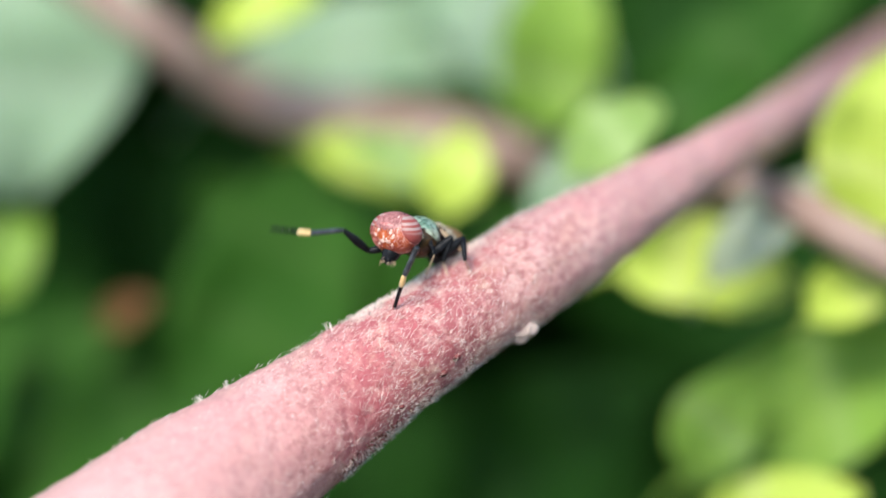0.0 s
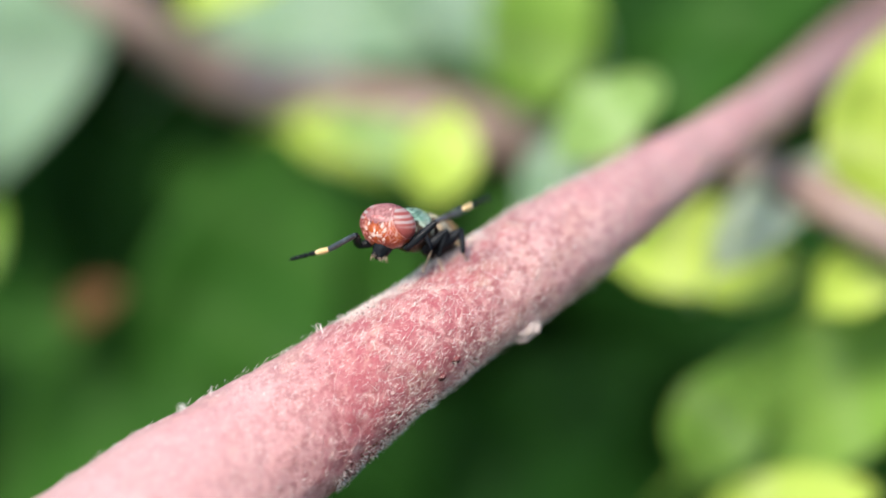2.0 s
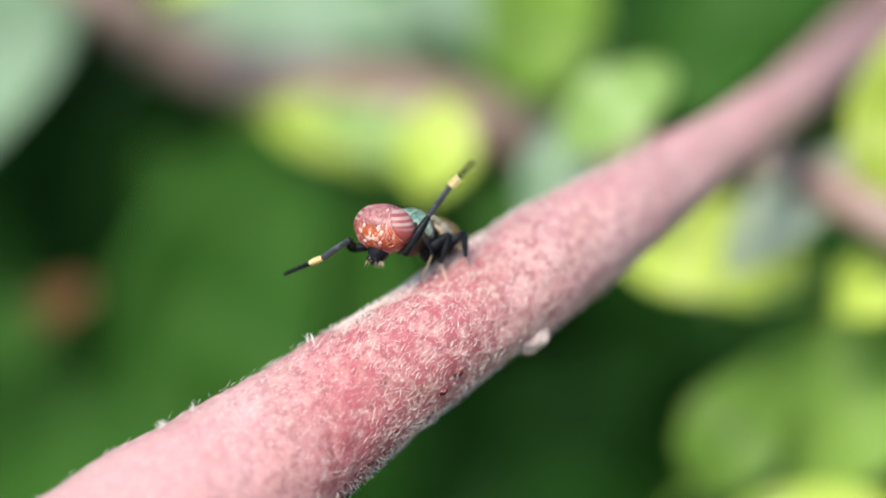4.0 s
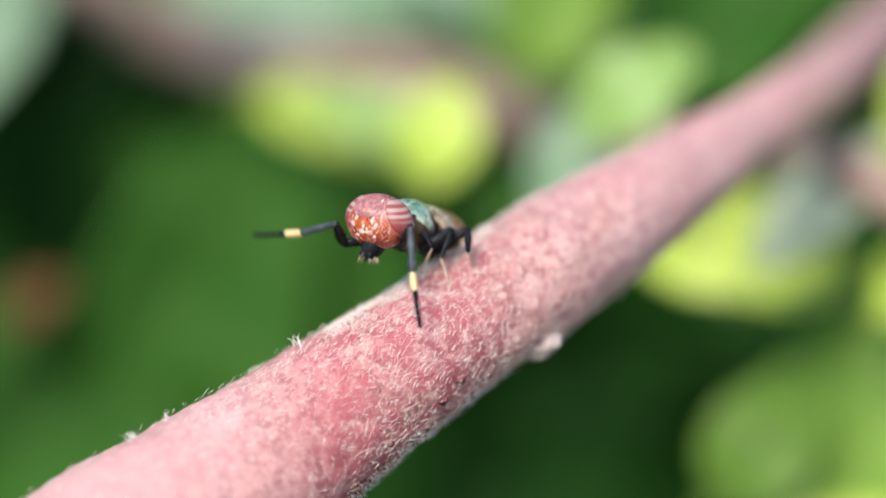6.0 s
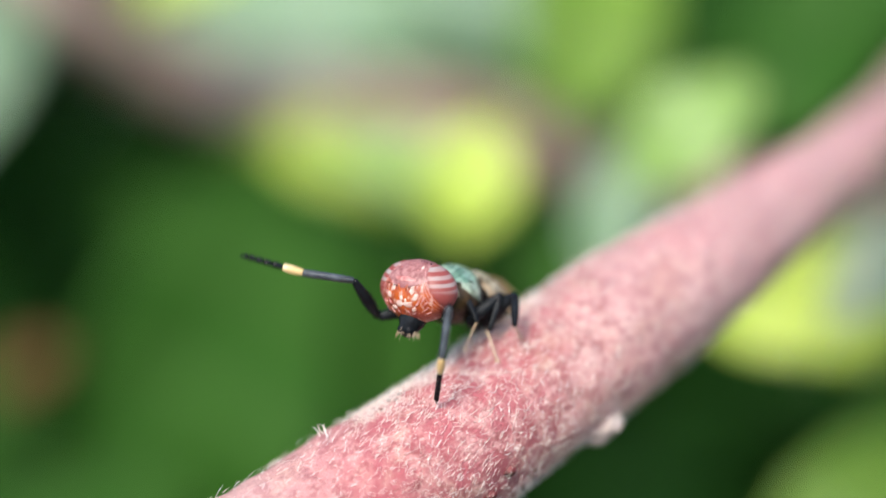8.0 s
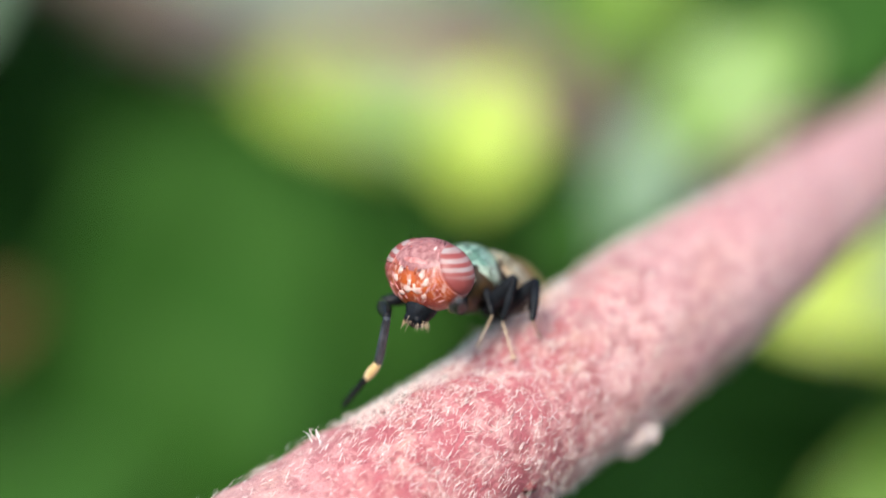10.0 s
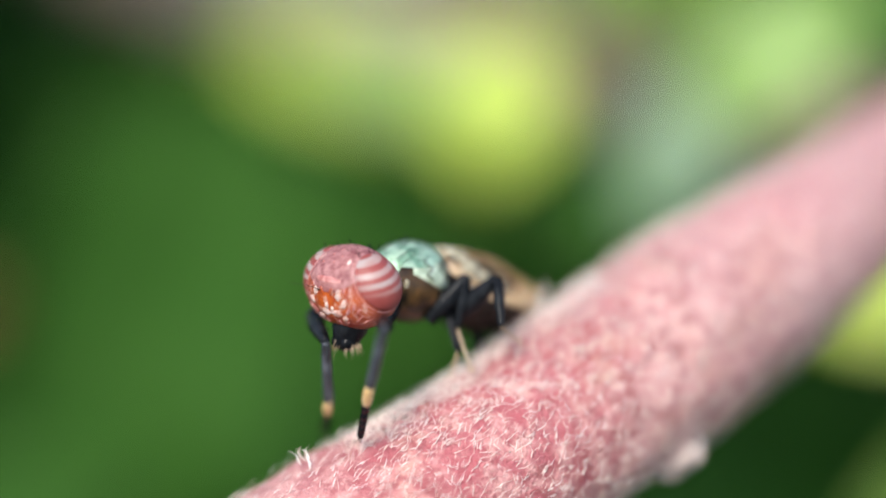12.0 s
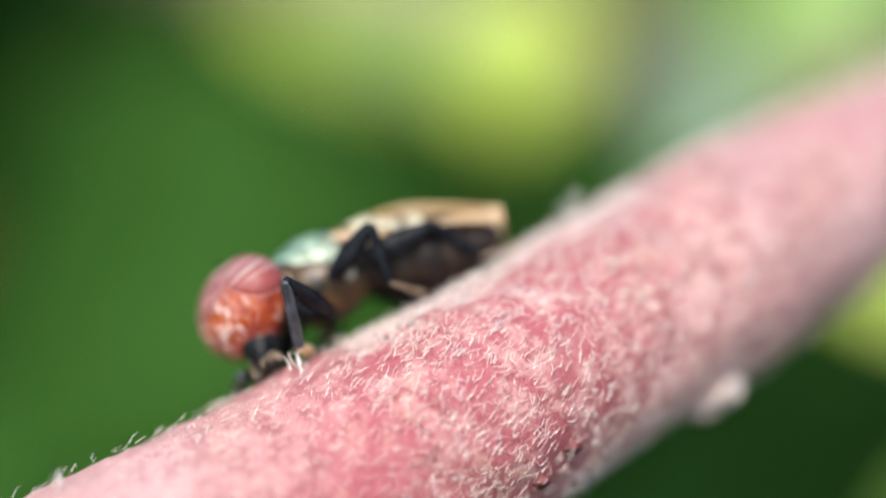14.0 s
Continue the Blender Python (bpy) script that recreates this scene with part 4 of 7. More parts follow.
def motions():
    down = (0, 0, -1)
    walk(fly, [
        (0.0, pose(0.000077, -0.000728, 0.002011, 0.00, -14.00, -128.00)),
        (0.5, pose(0.000046, -0.000728, 0.002027, 0.00, -14.00, -128.00)),
        (1.0, pose(0.000011, -0.000728, 0.002043, 0.00, -14.00, -128.00)),
        (1.5, pose(-0.000019, -0.000728, 0.002060, 0.00, -14.00, -128.00)),
        (2.0, pose(-0.000017, -0.000728, 0.002069, 0.00, -14.00, -128.00)),
        (2.5, pose(-0.000040, -0.000728, 0.002080, 0.00, -14.00, -128.00)),
        (3.0, pose(-0.000062, -0.000728, 0.002087, 0.00, -14.00, -128.00)),
        (3.7, pose(-0.000041, -0.000728, 0.002057, 0.00, -14.00, -128.00)),
        (4.7, pose(-0.000037, -0.000728, 0.002046, 0.00, -14.00, -128.00)),
        (5.8, pose(-0.000033, -0.000728, 0.002033, 0.00, -14.00, -128.00)),
        (6.5, pose(-0.000051, -0.000728, 0.002000, 0.00, -14.00, -128.00)),
        (7.2, pose(0.000112, -0.000728, 0.002020, 0.00, -14.00, -128.00)),
        (8.2, pose(0.000101, -0.000728, 0.002056, 0.00, -14.00, -128.00)),
        (9.3, pose(0.000088, -0.000728, 0.002102, 0.00, -14.00, -128.00)),
        (9.5, pose(0.000089, -0.000728, 0.002110, 0.00, -14.00, -128.00)),
        (10.0, pose(0.000082, -0.000728, 0.002134, 0.00, -14.00, -128.00)),
        (10.5, pose(0.000079, -0.000728, 0.002157, 0.00, -14.00, -128.00)),
        (11.0, pose(-0.000238, -0.000750, 0.002212, 0.00, -12.00, -130.00)),
        (11.2, pose(-0.000406, -0.000781, 0.002121, 0.00, -11.20, -132.00)),
        (11.4, pose(-0.000749, -0.000813, 0.002110, 0.00, -10.40, -134.00)),
        (11.5, pose(-0.000661, -0.000831, 0.002144, 0.00, -10.00, -135.00)),
        (11.8, pose(-0.001059, -0.000887, 0.002154, 1.80, -8.80, -138.00)),
        (12.0, pose(-0.001412, -0.000927, 0.001986, 3.00, -8.00, -140.00)),
        (12.3, pose(-0.001535, -0.000959, 0.001720, 6.00, -6.80, -144.20)),
        (12.5, pose(-0.001435, -0.000983, 0.001424, 8.00, -6.00, -147.00)),
        (12.8, pose(-0.001246, -0.000977, 0.001418, 12.00, -2.00, -151.00)),
        (13.0, pose(-0.001707, -0.000912, 0.001102, 20.00, 4.00, -156.00)),
        (13.2, pose(-0.002281, -0.000781, 0.000425, 32.00, 19.00, -161.00)),
        (13.5, pose(-0.002945, -0.000692, 0.000035, 40.00, 27.00, -164.00)),
        (13.7, pose(-0.003171, -0.000673, -0.000205, 40.80, 27.00, -164.80)),
        (14.0, pose(-0.003213, -0.000644, -0.000187, 42.00, 27.00, -166.00)),
    ])
    for name in ("head", "proboscis"):
        walk(LEGS[name, 0], [(t, nod(*turn)) for t, *turn in ((0.0, 0, 0, 0), (10.5, 0, 0, 0), (12.0, 5, 9, 0), (12.5, 8, 10, 0), (13.0, 16, 8, 0), (13.5, 30, 4, 0), (14.0, 30, 4, 0))])
    hip = (0.75, 0.36, -0.45)
    walk(LEGS["fore_coxa", 1], [
        (0.0, limb(hip, (1.45, 0.95, -0.70))),
        (12.8, limb(hip, (1.45, 0.95, -0.70))),
        (13.0, limb(hip, (0.59, 1.25, -0.74))),
        (13.5, limb(hip, (0.23, 0.94, -1.00))),
        (14.0, limb(hip, (0.18, 0.76, -1.09))),
    ])
    walk(LEGS["fore_femur", -1], [
        (0.0, limb((1.50, -1.30, -0.90), (2.76, -1.74, -0.21))),
        (0.1, limb((1.50, -1.30, -0.90), (3.00, -1.29, -0.91))),
        (0.2, limb((1.50, -1.30, -0.90), (2.72, -0.45, -1.04))),
        (0.3, limb((1.50, -1.30, -0.90), (2.70, -0.43, -0.63))),
        (0.4, limb((1.50, -1.30, -0.90), (2.69, -0.63, -0.28))),
        (0.5, limb((1.50, -1.30, -0.90), (2.43, -0.93, 0.22))),
        (0.6, limb((1.50, -1.30, -0.90), (2.16, -1.38, 0.44))),
        (0.7, limb((1.50, -1.30, -0.90), (2.36, -1.40, 0.32))),
        (0.8, limb((1.50, -1.30, -0.90), (2.09, -2.07, 0.24))),
        (0.9, limb((1.50, -1.30, -0.90), (2.62, -1.76, -0.01))),
        (1.0, limb((1.50, -1.30, -0.90), (2.68, -1.80, -0.11))),
        (1.1, limb((1.50, -1.30, -0.90), (2.91, -1.80, -0.95))),
        (1.2, limb((1.50, -1.30, -0.90), (2.80, -0.80, -1.44))),
        (1.3, limb((1.50, -1.30, -0.90), (2.61, -0.50, -1.52))),
        (1.4, limb((1.50, -1.30, -0.90), (2.57, -0.25, -0.97))),
        (1.5, limb((1.50, -1.30, -0.90), (2.51, -0.19, -1.00))),
        (1.6, limb((1.50, -1.30, -0.90), (2.40, -0.10, -0.89))),
        (1.7, limb((1.50, -1.30, -0.90), (2.55, -0.26, -0.68))),
        (1.8, limb((1.50, -1.30, -0.90), (2.82, -0.61, -0.72))),
        (1.9, limb((1.50, -1.30, -0.90), (2.75, -0.55, -0.55))),
        (2.0, limb((1.50, -1.30, -0.90), (2.72, -0.55, -0.47))),
        (2.1, limb((1.50, -1.30, -0.90), (2.78, -0.78, -0.31))),
        (2.2, limb((1.50, -1.30, -0.90), (2.67, -0.86, -0.07))),
        (2.3, limb((1.50, -1.30, -0.90), (2.32, -1.10, 0.34))),
        (2.4, limb((1.50, -1.30, -0.90), (1.77, -1.70, 0.52))),
        (2.5, limb((1.50, -1.30, -0.90), (2.26, -1.41, 0.39))),
        (2.6, limb((1.50, -1.30, -0.90), (1.94, -1.93, 0.39))),
        (2.7, limb((1.50, -1.30, -0.90), (2.66, -1.44, 0.04))),
        (2.8, limb((1.50, -1.30, -0.90), (2.61, -1.51, 0.09))),
        (2.9, limb((1.50, -1.30, -0.90), (2.86, -1.47, -0.29))),
        (3.0, limb((1.50, -1.30, -0.90), (2.98, -1.41, -0.66))),
        (3.1, limb((1.50, -1.30, -0.90), (2.96, -1.13, -1.19))),
        (3.2, limb((1.50, -1.30, -0.90), (2.73, -0.61, -1.42))),
        (3.4, limb((1.50, -1.30, -0.90), (2.74, -0.49, -1.11))),
        (3.5, limb((1.50, -1.30, -0.90), (2.69, -0.40, -1.08))),
        (3.6, limb((1.50, -1.30, -0.90), (2.46, -0.15, -0.95))),
        (3.7, limb((1.50, -1.30, -0.90), (2.31, -0.05, -1.05))),
        (3.8, limb((1.50, -1.30, -0.90), (2.55, -0.26, -0.68))),
        (3.9, limb((1.50, -1.30, -0.90), (2.82, -0.61, -0.72))),
        (4.0, limb((1.50, -1.30, -0.90), (2.75, -0.55, -0.55))),
        (4.1, limb((1.50, -1.30, -0.90), (2.72, -0.55, -0.47))),
        (4.2, limb((1.50, -1.30, -0.90), (2.78, -0.78, -0.31))),
        (4.3, limb((1.50, -1.30, -0.90), (2.67, -0.86, -0.07))),
        (4.4, limb((1.50, -1.30, -0.90), (2.32, -1.10, 0.34))),
        (4.5, limb((1.50, -1.30, -0.90), (1.77, -1.70, 0.52))),
        (4.6, limb((1.50, -1.30, -0.90), (2.26, -1.41, 0.39))),
        (4.7, limb((1.50, -1.30, -0.90), (1.94, -1.93, 0.39))),
        (4.8, limb((1.50, -1.30, -0.90), (2.66, -1.44, 0.04))),
        (4.9, limb((1.50, -1.30, -0.90), (2.61, -1.51, 0.09))),
        (5.0, limb((1.50, -1.30, -0.90), (2.86, -1.47, -0.29))),
        (5.1, limb((1.50, -1.30, -0.90), (2.98, -1.41, -0.66))),
        (5.2, limb((1.50, -1.30, -0.90), (2.96, -1.13, -1.19))),
        (5.3, limb((1.50, -1.30, -0.90), (2.73, -0.61, -1.42))),
        (5.5, limb((1.50, -1.30, -0.90), (2.74, -0.49, -1.11))),
        (5.6, limb((1.50, -1.30, -0.90), (2.69, -0.40, -1.08))),
        (5.8, limb((1.50, -1.30, -0.90), (2.70, -0.41, -0.79))),
        (5.9, limb((1.50, -1.30, -0.90), (2.68, -0.49, -0.46))),
        (6.0, limb((1.50, -1.30, -0.90), (2.75, -0.76, -0.27))),
        (6.2, limb((1.50, -1.30, -0.90), (1.72, -1.64, 0.54))),
        (6.4, limb((1.50, -1.30, -0.90), (2.69, -1.49, -0.00))),
        (6.5, limb((1.50, -1.30, -0.90), (2.84, -1.47, -0.26))),
        (6.6, limb((1.50, -1.30, -0.90), (2.87, -1.57, -0.36))),
        (6.8, limb((1.50, -1.30, -0.90), (2.69, -0.41, -1.12))),
        (7.0, limb((1.50, -1.30, -0.90), (2.69, -0.41, -0.66))),
        (7.1, limb((1.50, -1.30, -0.90), (2.58, -1.31, 0.14))),
        (7.2, limb((1.50, -1.30, -0.90), (2.75, -0.62, -1.37))),
        (7.3, limb((1.50, -1.30, -0.90), (2.72, -0.55, -0.47))),
        (7.4, limb((1.50, -1.30, -0.90), (2.78, -0.78, -0.31))),
        (7.5, limb((1.50, -1.30, -0.90), (2.67, -0.86, -0.07))),
        (7.6, limb((1.50, -1.30, -0.90), (2.32, -1.10, 0.34))),
        (7.7, limb((1.50, -1.30, -0.90), (1.77, -1.70, 0.52))),
        (7.8, limb((1.50, -1.30, -0.90), (2.26, -1.41, 0.39))),
        (7.9, limb((1.50, -1.30, -0.90), (1.94, -1.93, 0.39))),
        (8.0, limb((1.50, -1.30, -0.90), (2.66, -1.44, 0.04))),
        (8.1, limb((1.50, -1.30, -0.90), (2.61, -1.51, 0.09))),
        (8.2, limb((1.50, -1.30, -0.90), (2.86, -1.47, -0.29))),
        (8.3, limb((1.50, -1.30, -0.90), (2.98, -1.41, -0.66))),
        (8.4, limb((1.50, -1.30, -0.90), (2.96, -1.13, -1.19))),
        (8.5, limb((1.50, -1.30, -0.90), (2.73, -0.61, -1.42))),
        (8.7, limb((1.50, -1.30, -0.90), (2.74, -0.49, -1.11))),
        (8.8, limb((1.50, -1.30, -0.90), (2.55, -0.26, -0.68))),
        (8.9, limb((1.50, -1.30, -0.90), (2.82, -0.61, -0.72))),
        (9.0, limb((1.50, -1.30, -0.90), (2.75, -0.55, -0.55))),
        (9.1, limb((1.50, -1.30, -0.90), (2.78, -0.78, -0.31))),
        (9.2, limb((1.50, -1.30, -0.90), (2.67, -0.86, -0.07))),
        (9.3, limb((1.50, -1.30, -0.90), (2.26, -1.43, 0.39))),
        (9.4, limb((1.50, -1.30, -0.90), (2.38, -1.61, 0.28))),
        (9.5, limb((1.50, -1.30, -0.90), (2.62, -1.56, 0.06))),
        (9.6, limb((1.50, -1.30, -0.90), (2.79, -1.40, -0.14))),
        (9.7, limb((1.50, -1.30, -0.90), (2.97, -1.42, -0.65))),
        (9.8, limb((1.50, -1.30, -0.90), (2.93, -0.90, -1.13))),
        (9.9, limb((1.50, -1.30, -0.90), (2.63, -0.41, -1.33))),
        (10.0, limb((1.50, -1.30, -0.90), (2.60, -0.30, -1.12))),
        (10.2, limb((1.50, -1.30, -0.90), (2.68, -0.92, -0.06))),
        (10.4, limb((1.50, -1.30, -0.90), (2.31, -1.38, 0.36))),
        (10.5, limb((1.50, -1.30, -0.90), (2.96, -1.59, -1.07))),
        (10.6, limb((1.50, -1.30, -0.90), (2.84, -0.70, -1.20))),
        (10.8, limb((1.50, -1.30, -0.90), (2.58, -0.28, -1.13))),
        (11.0, limb((1.50, -1.30, -0.90), (2.48, -0.16, -0.93))),
        (11.2, limb((1.50, -1.30, -0.90), (2.37, -0.09, -0.73))),
        (11.4, limb((1.50, -1.30, -0.90), (2.36, -0.10, -0.64))),
        (11.5, limb((1.50, -1.30, -0.90), (2.61, -0.67, -0.11))),
        (11.6, limb((1.50, -1.30, -0.90), (2.19, -1.19, 0.43))),
        (11.7, limb((1.50, -1.30, -0.90), (2.65, -1.04, 0.03))),
        (11.75, limb((1.50, -1.30, -0.90), (2.46, -1.22, -1.18))),
        (11.8, limb((1.50, -1.30, -0.90), (1.99, -1.42, -2.31))),
        (11.90, limb((1.50, -1.30, -0.90), (1.98, -0.80, -1.62))),
        (12.0, limb((1.50, -1.30, -0.90), (2.15, 0.01, -1.21))),
        (12.1, limb((1.50, -1.30, -0.90), (2.81, -0.57, -0.87))),
        (12.15, limb((1.50, -1.30, -0.90), (2.44, -1.34, -0.55))),
        (12.2, limb((1.50, -1.30, -0.90), (2.45, -2.14, -0.10))),
        (12.25, limb((1.50, -1.30, -0.90), (2.46, -1.16, -0.65))),
        (12.3, limb((1.50, -1.30, -0.90), (2.45, -0.18, -1.21))),
        (12.4, limb((1.50, -1.30, -0.90), (1.96, 0.12, -1.03))),
        (12.5, limb((1.50, -1.30, -0.90), (2.16, 0.04, -0.99))),
        (12.55, limb((1.50, -1.30, -0.90), (2.27, -0.85, -0.45))),
        (12.6, limb((1.50, -1.30, -0.90), (2.49, -1.69, 0.16))),
        (12.70, limb((1.50, -1.30, -0.90), (2.44, -1.04, -0.67))),
        (12.8, limb((1.50, -1.30, -0.90), (2.51, -0.34, -1.47))),
        (13.0, limb((1.50, -1.30, -0.90), (2.12, 0.05, -1.09))),
        (13.2, limb((1.50, -1.30, -0.90), (2.12, 0.05, -1.09))),
        (14.0, limb((1.50, -1.30, -0.90), (2.12, 0.05, -1.09))),
    ])
    walk(LEGS["fore_tibia", -1], [
        (0.0, limb((2.76, -1.74, -0.21), (3.99, -2.39, -0.51))),
        (0.1, limb((3.00, -1.29, -0.91), (3.74, -2.17, -1.74))),
        (0.2, limb((2.72, -0.45, -1.04), (2.08, -1.03, -2.16))),
        (0.3, limb((2.70, -0.43, -0.63), (2.32, -0.88, -1.93))),
        (0.4, limb((2.69, -0.63, -0.28), (2.91, -1.84, -0.99))),
        (0.5, limb((2.43, -0.93, 0.22), (2.42, -2.28, 0.66))),
        (0.6, limb((2.16, -1.38, 0.44), (1.97, -2.41, 1.41))),
        (0.7, limb((2.36, -1.40, 0.32), (3.00, -2.50, 0.96))),
        (0.8, limb((2.09, -2.07, 0.24), (3.19, -2.96, 0.36))),
        (0.9, limb((2.62, -1.76, -0.01), (3.05, -3.11, -0.04))),
        (1.0, limb((2.68, -1.80, -0.11), (3.53, -2.84, -0.57))),
        (1.1, limb((2.91, -1.80, -0.95), (2.66, -2.88, -1.83))),
        (1.2, limb((2.80, -0.80, -1.44), (2.29, -1.68, -2.43))),
        (1.3, limb((2.61, -0.50, -1.52), (2.14, -1.21, -2.65))),
        (1.4, limb((2.57, -0.25, -0.97), (1.95, -0.78, -2.14))),
        (1.5, limb((2.51, -0.19, -1.00), (2.02, -0.58, -2.28))),
        (1.6, limb((2.40, -0.10, -0.89), (1.65, -0.29, -2.08))),
        (1.7, limb((2.55, -0.26, -0.68), (1.91, -0.97, -1.73))),
        (1.8, limb((2.82, -0.61, -0.72), (2.15, -1.61, -1.47))),
        (1.9, limb((2.75, -0.55, -0.55), (2.56, -1.72, -1.33))),
        (2.0, limb((2.72, -0.55, -0.47), (2.65, -1.77, -1.18))),
        (2.1, limb((2.78, -0.78, -0.31), (2.55, -2.07, -0.86))),
        (2.2, limb((2.67, -0.86, -0.07), (2.83, -2.24, 0.23))),
        (2.3, limb((2.32, -1.10, 0.34), (2.15, -2.13, 1.30))),
        (2.4, limb((1.77, -1.70, 0.52), (2.47, -2.29, 1.60))),
        (2.5, limb((2.26, -1.41, 0.39), (2.95, -2.33, 1.22))),
        (2.6, limb((1.94, -1.93, 0.39), (2.85, -2.86, 0.95))),
        (2.7, limb((2.66, -1.44, 0.04), (3.53, -2.57, 0.07))),
        (2.8, limb((2.61, -1.51, 0.09), (3.47, -2.61, -0.16))),
        (2.9, limb((2.86, -1.47, -0.29), (3.69, -2.51, -0.81))),
        (3.0, limb((2.98, -1.41, -0.66), (3.72, -2.32, -1.45))),
        (3.1, limb((2.96, -1.13, -1.19), (3.69, -1.27, -2.40))),
        (3.2, limb((2.73, -0.61, -1.42), (3.30, -0.42, -2.70))),
        (3.4, limb((2.74, -0.49, -1.11), (3.03, -0.50, -2.50))),
        (3.5, limb((2.69, -0.40, -1.08), (3.24, 0.04, -2.31))),
        (3.6, limb((2.46, -0.15, -0.95), (2.97, 0.40, -2.16))),
        (3.7, limb((2.31, -0.05, -1.05), (2.62, 0.78, -2.16))),
        (3.75, limb((2.43, -0.15, -0.87), (2.28, -0.10, -1.85))),
        (3.8, limb((2.55, -0.26, -0.68), (1.91, -0.97, -1.73))),
        (3.9, limb((2.82, -0.61, -0.72), (2.15, -1.61, -1.47))),
        (4.0, limb((2.75, -0.55, -0.55), (2.56, -1.72, -1.33))),
        (4.1, limb((2.72, -0.55, -0.47), (2.65, -1.77, -1.18))),
        (4.2, limb((2.78, -0.78, -0.31), (2.55, -2.07, -0.86))),
        (4.3, limb((2.67, -0.86, -0.07), (2.83, -2.24, 0.23))),
        (4.4, limb((2.32, -1.10, 0.34), (2.15, -2.13, 1.30))),
        (4.5, limb((1.77, -1.70, 0.52), (2.47, -2.29, 1.60))),
        (4.6, limb((2.26, -1.41, 0.39), (2.95, -2.33, 1.22))),
        (4.7, limb((1.94, -1.93, 0.39), (2.85, -2.86, 0.95))),
        (4.8, limb((2.66, -1.44, 0.04), (3.53, -2.57, 0.07))),
        (4.9, limb((2.61, -1.51, 0.09), (3.47, -2.61, -0.16))),
        (5.0, limb((2.86, -1.47, -0.29), (3.69, -2.51, -0.81))),
        (5.1, limb((2.98, -1.41, -0.66), (3.72, -2.32, -1.45))),
        (5.2, limb((2.96, -1.13, -1.19), (3.69, -1.27, -2.40))),
        (5.3, limb((2.73, -0.61, -1.42), (3.30, -0.42, -2.70))),
        (5.5, limb((2.74, -0.49, -1.11), (3.03, -0.50, -2.50))),
        (5.6, limb((2.69, -0.40, -1.08), (3.24, 0.04, -2.31))),
        (5.8, limb((2.70, -0.41, -0.79), (2.27, -0.85, -2.07))),
        (5.9, limb((2.68, -0.49, -0.46), (2.64, -1.48, -1.47))),
        (6.0, limb((2.75, -0.76, -0.27), (2.68, -2.10, -0.74))),
        (6.10, limb((2.23, -1.20, 0.13), (2.47, -2.14, 0.36))),
        (6.2, limb((1.72, -1.64, 0.54), (2.33, -2.47, 1.52))),
        (6.4, limb((2.69, -1.49, -0.00), (3.56, -2.60, -0.13))),
        (6.5, limb((2.84, -1.47, -0.26), (3.54, -2.66, -0.61))),
        (6.6, limb((2.87, -1.57, -0.36), (3.46, -2.75, -0.89))),
        (6.8, limb((2.69, -0.41, -1.12), (2.62, -0.81, -2.48))),
        (7.0, limb((2.69, -0.41, -0.66), (2.37, -0.96, -1.93))),
        (7.05, limb((2.63, -0.86, -0.26), (3.04, -1.21, -1.11))),
        (7.1, limb((2.58, -1.31, 0.14), (3.82, -1.56, -0.51))),
        (7.2, limb((2.75, -0.62, -1.37), (3.59, -0.38, -2.49))),
        (7.25, limb((2.74, -0.58, -0.92), (3.08, -1.03, -1.75))),
        (7.3, limb((2.72, -0.55, -0.47), (2.65, -1.77, -1.18))),
        (7.4, limb((2.78, -0.78, -0.31), (2.55, -2.07, -0.86))),
        (7.5, limb((2.67, -0.86, -0.07), (2.83, -2.24, 0.23))),
        (7.6, limb((2.32, -1.10, 0.34), (2.15, -2.13, 1.30))),
        (7.7, limb((1.77, -1.70, 0.52), (2.47, -2.29, 1.60))),
        (7.8, limb((2.26, -1.41, 0.39), (2.95, -2.33, 1.22))),
        (7.9, limb((1.94, -1.93, 0.39), (2.85, -2.86, 0.95))),
        (8.0, limb((2.66, -1.44, 0.04), (3.53, -2.57, 0.07))),
        (8.1, limb((2.61, -1.51, 0.09), (3.47, -2.61, -0.16))),
        (8.2, limb((2.86, -1.47, -0.29), (3.69, -2.51, -0.81))),
        (8.3, limb((2.98, -1.41, -0.66), (3.72, -2.32, -1.45))),
        (8.4, limb((2.96, -1.13, -1.19), (3.69, -1.27, -2.40))),
        (8.5, limb((2.73, -0.61, -1.42), (3.30, -0.42, -2.70))),
        (8.7, limb((2.74, -0.49, -1.11), (3.03, -0.50, -2.50))),
        (8.8, limb((2.55, -0.26, -0.68), (1.91, -0.97, -1.73))),
        (8.9, limb((2.82, -0.61, -0.72), (2.15, -1.61, -1.47))),
        (9.0, limb((2.75, -0.55, -0.55), (2.56, -1.72, -1.33))),
        (9.1, limb((2.78, -0.78, -0.31), (2.55, -2.07, -0.86))),
        (9.2, limb((2.67, -0.86, -0.07), (2.83, -2.24, 0.23))),
        (9.3, limb((2.26, -1.43, 0.39), (2.53, -2.74, 0.87))),
        (9.4, limb((2.38, -1.61, 0.28), (3.22, -2.73, 0.47))),
        (9.5, limb((2.62, -1.56, 0.06), (2.87, -2.96, 0.00))),
        (9.6, limb((2.79, -1.40, -0.14), (3.65, -2.53, -0.21))),
        (9.7, limb((2.97, -1.42, -0.65), (3.11, -2.56, -1.48))),
        (9.8, limb((2.93, -0.90, -1.13), (2.50, -1.60, -2.29))),
        (9.9, limb((2.63, -0.41, -1.33), (2.22, -1.01, -2.56))),
        (10.0, limb((2.60, -0.30, -1.12), (1.98, -0.78, -2.31))),
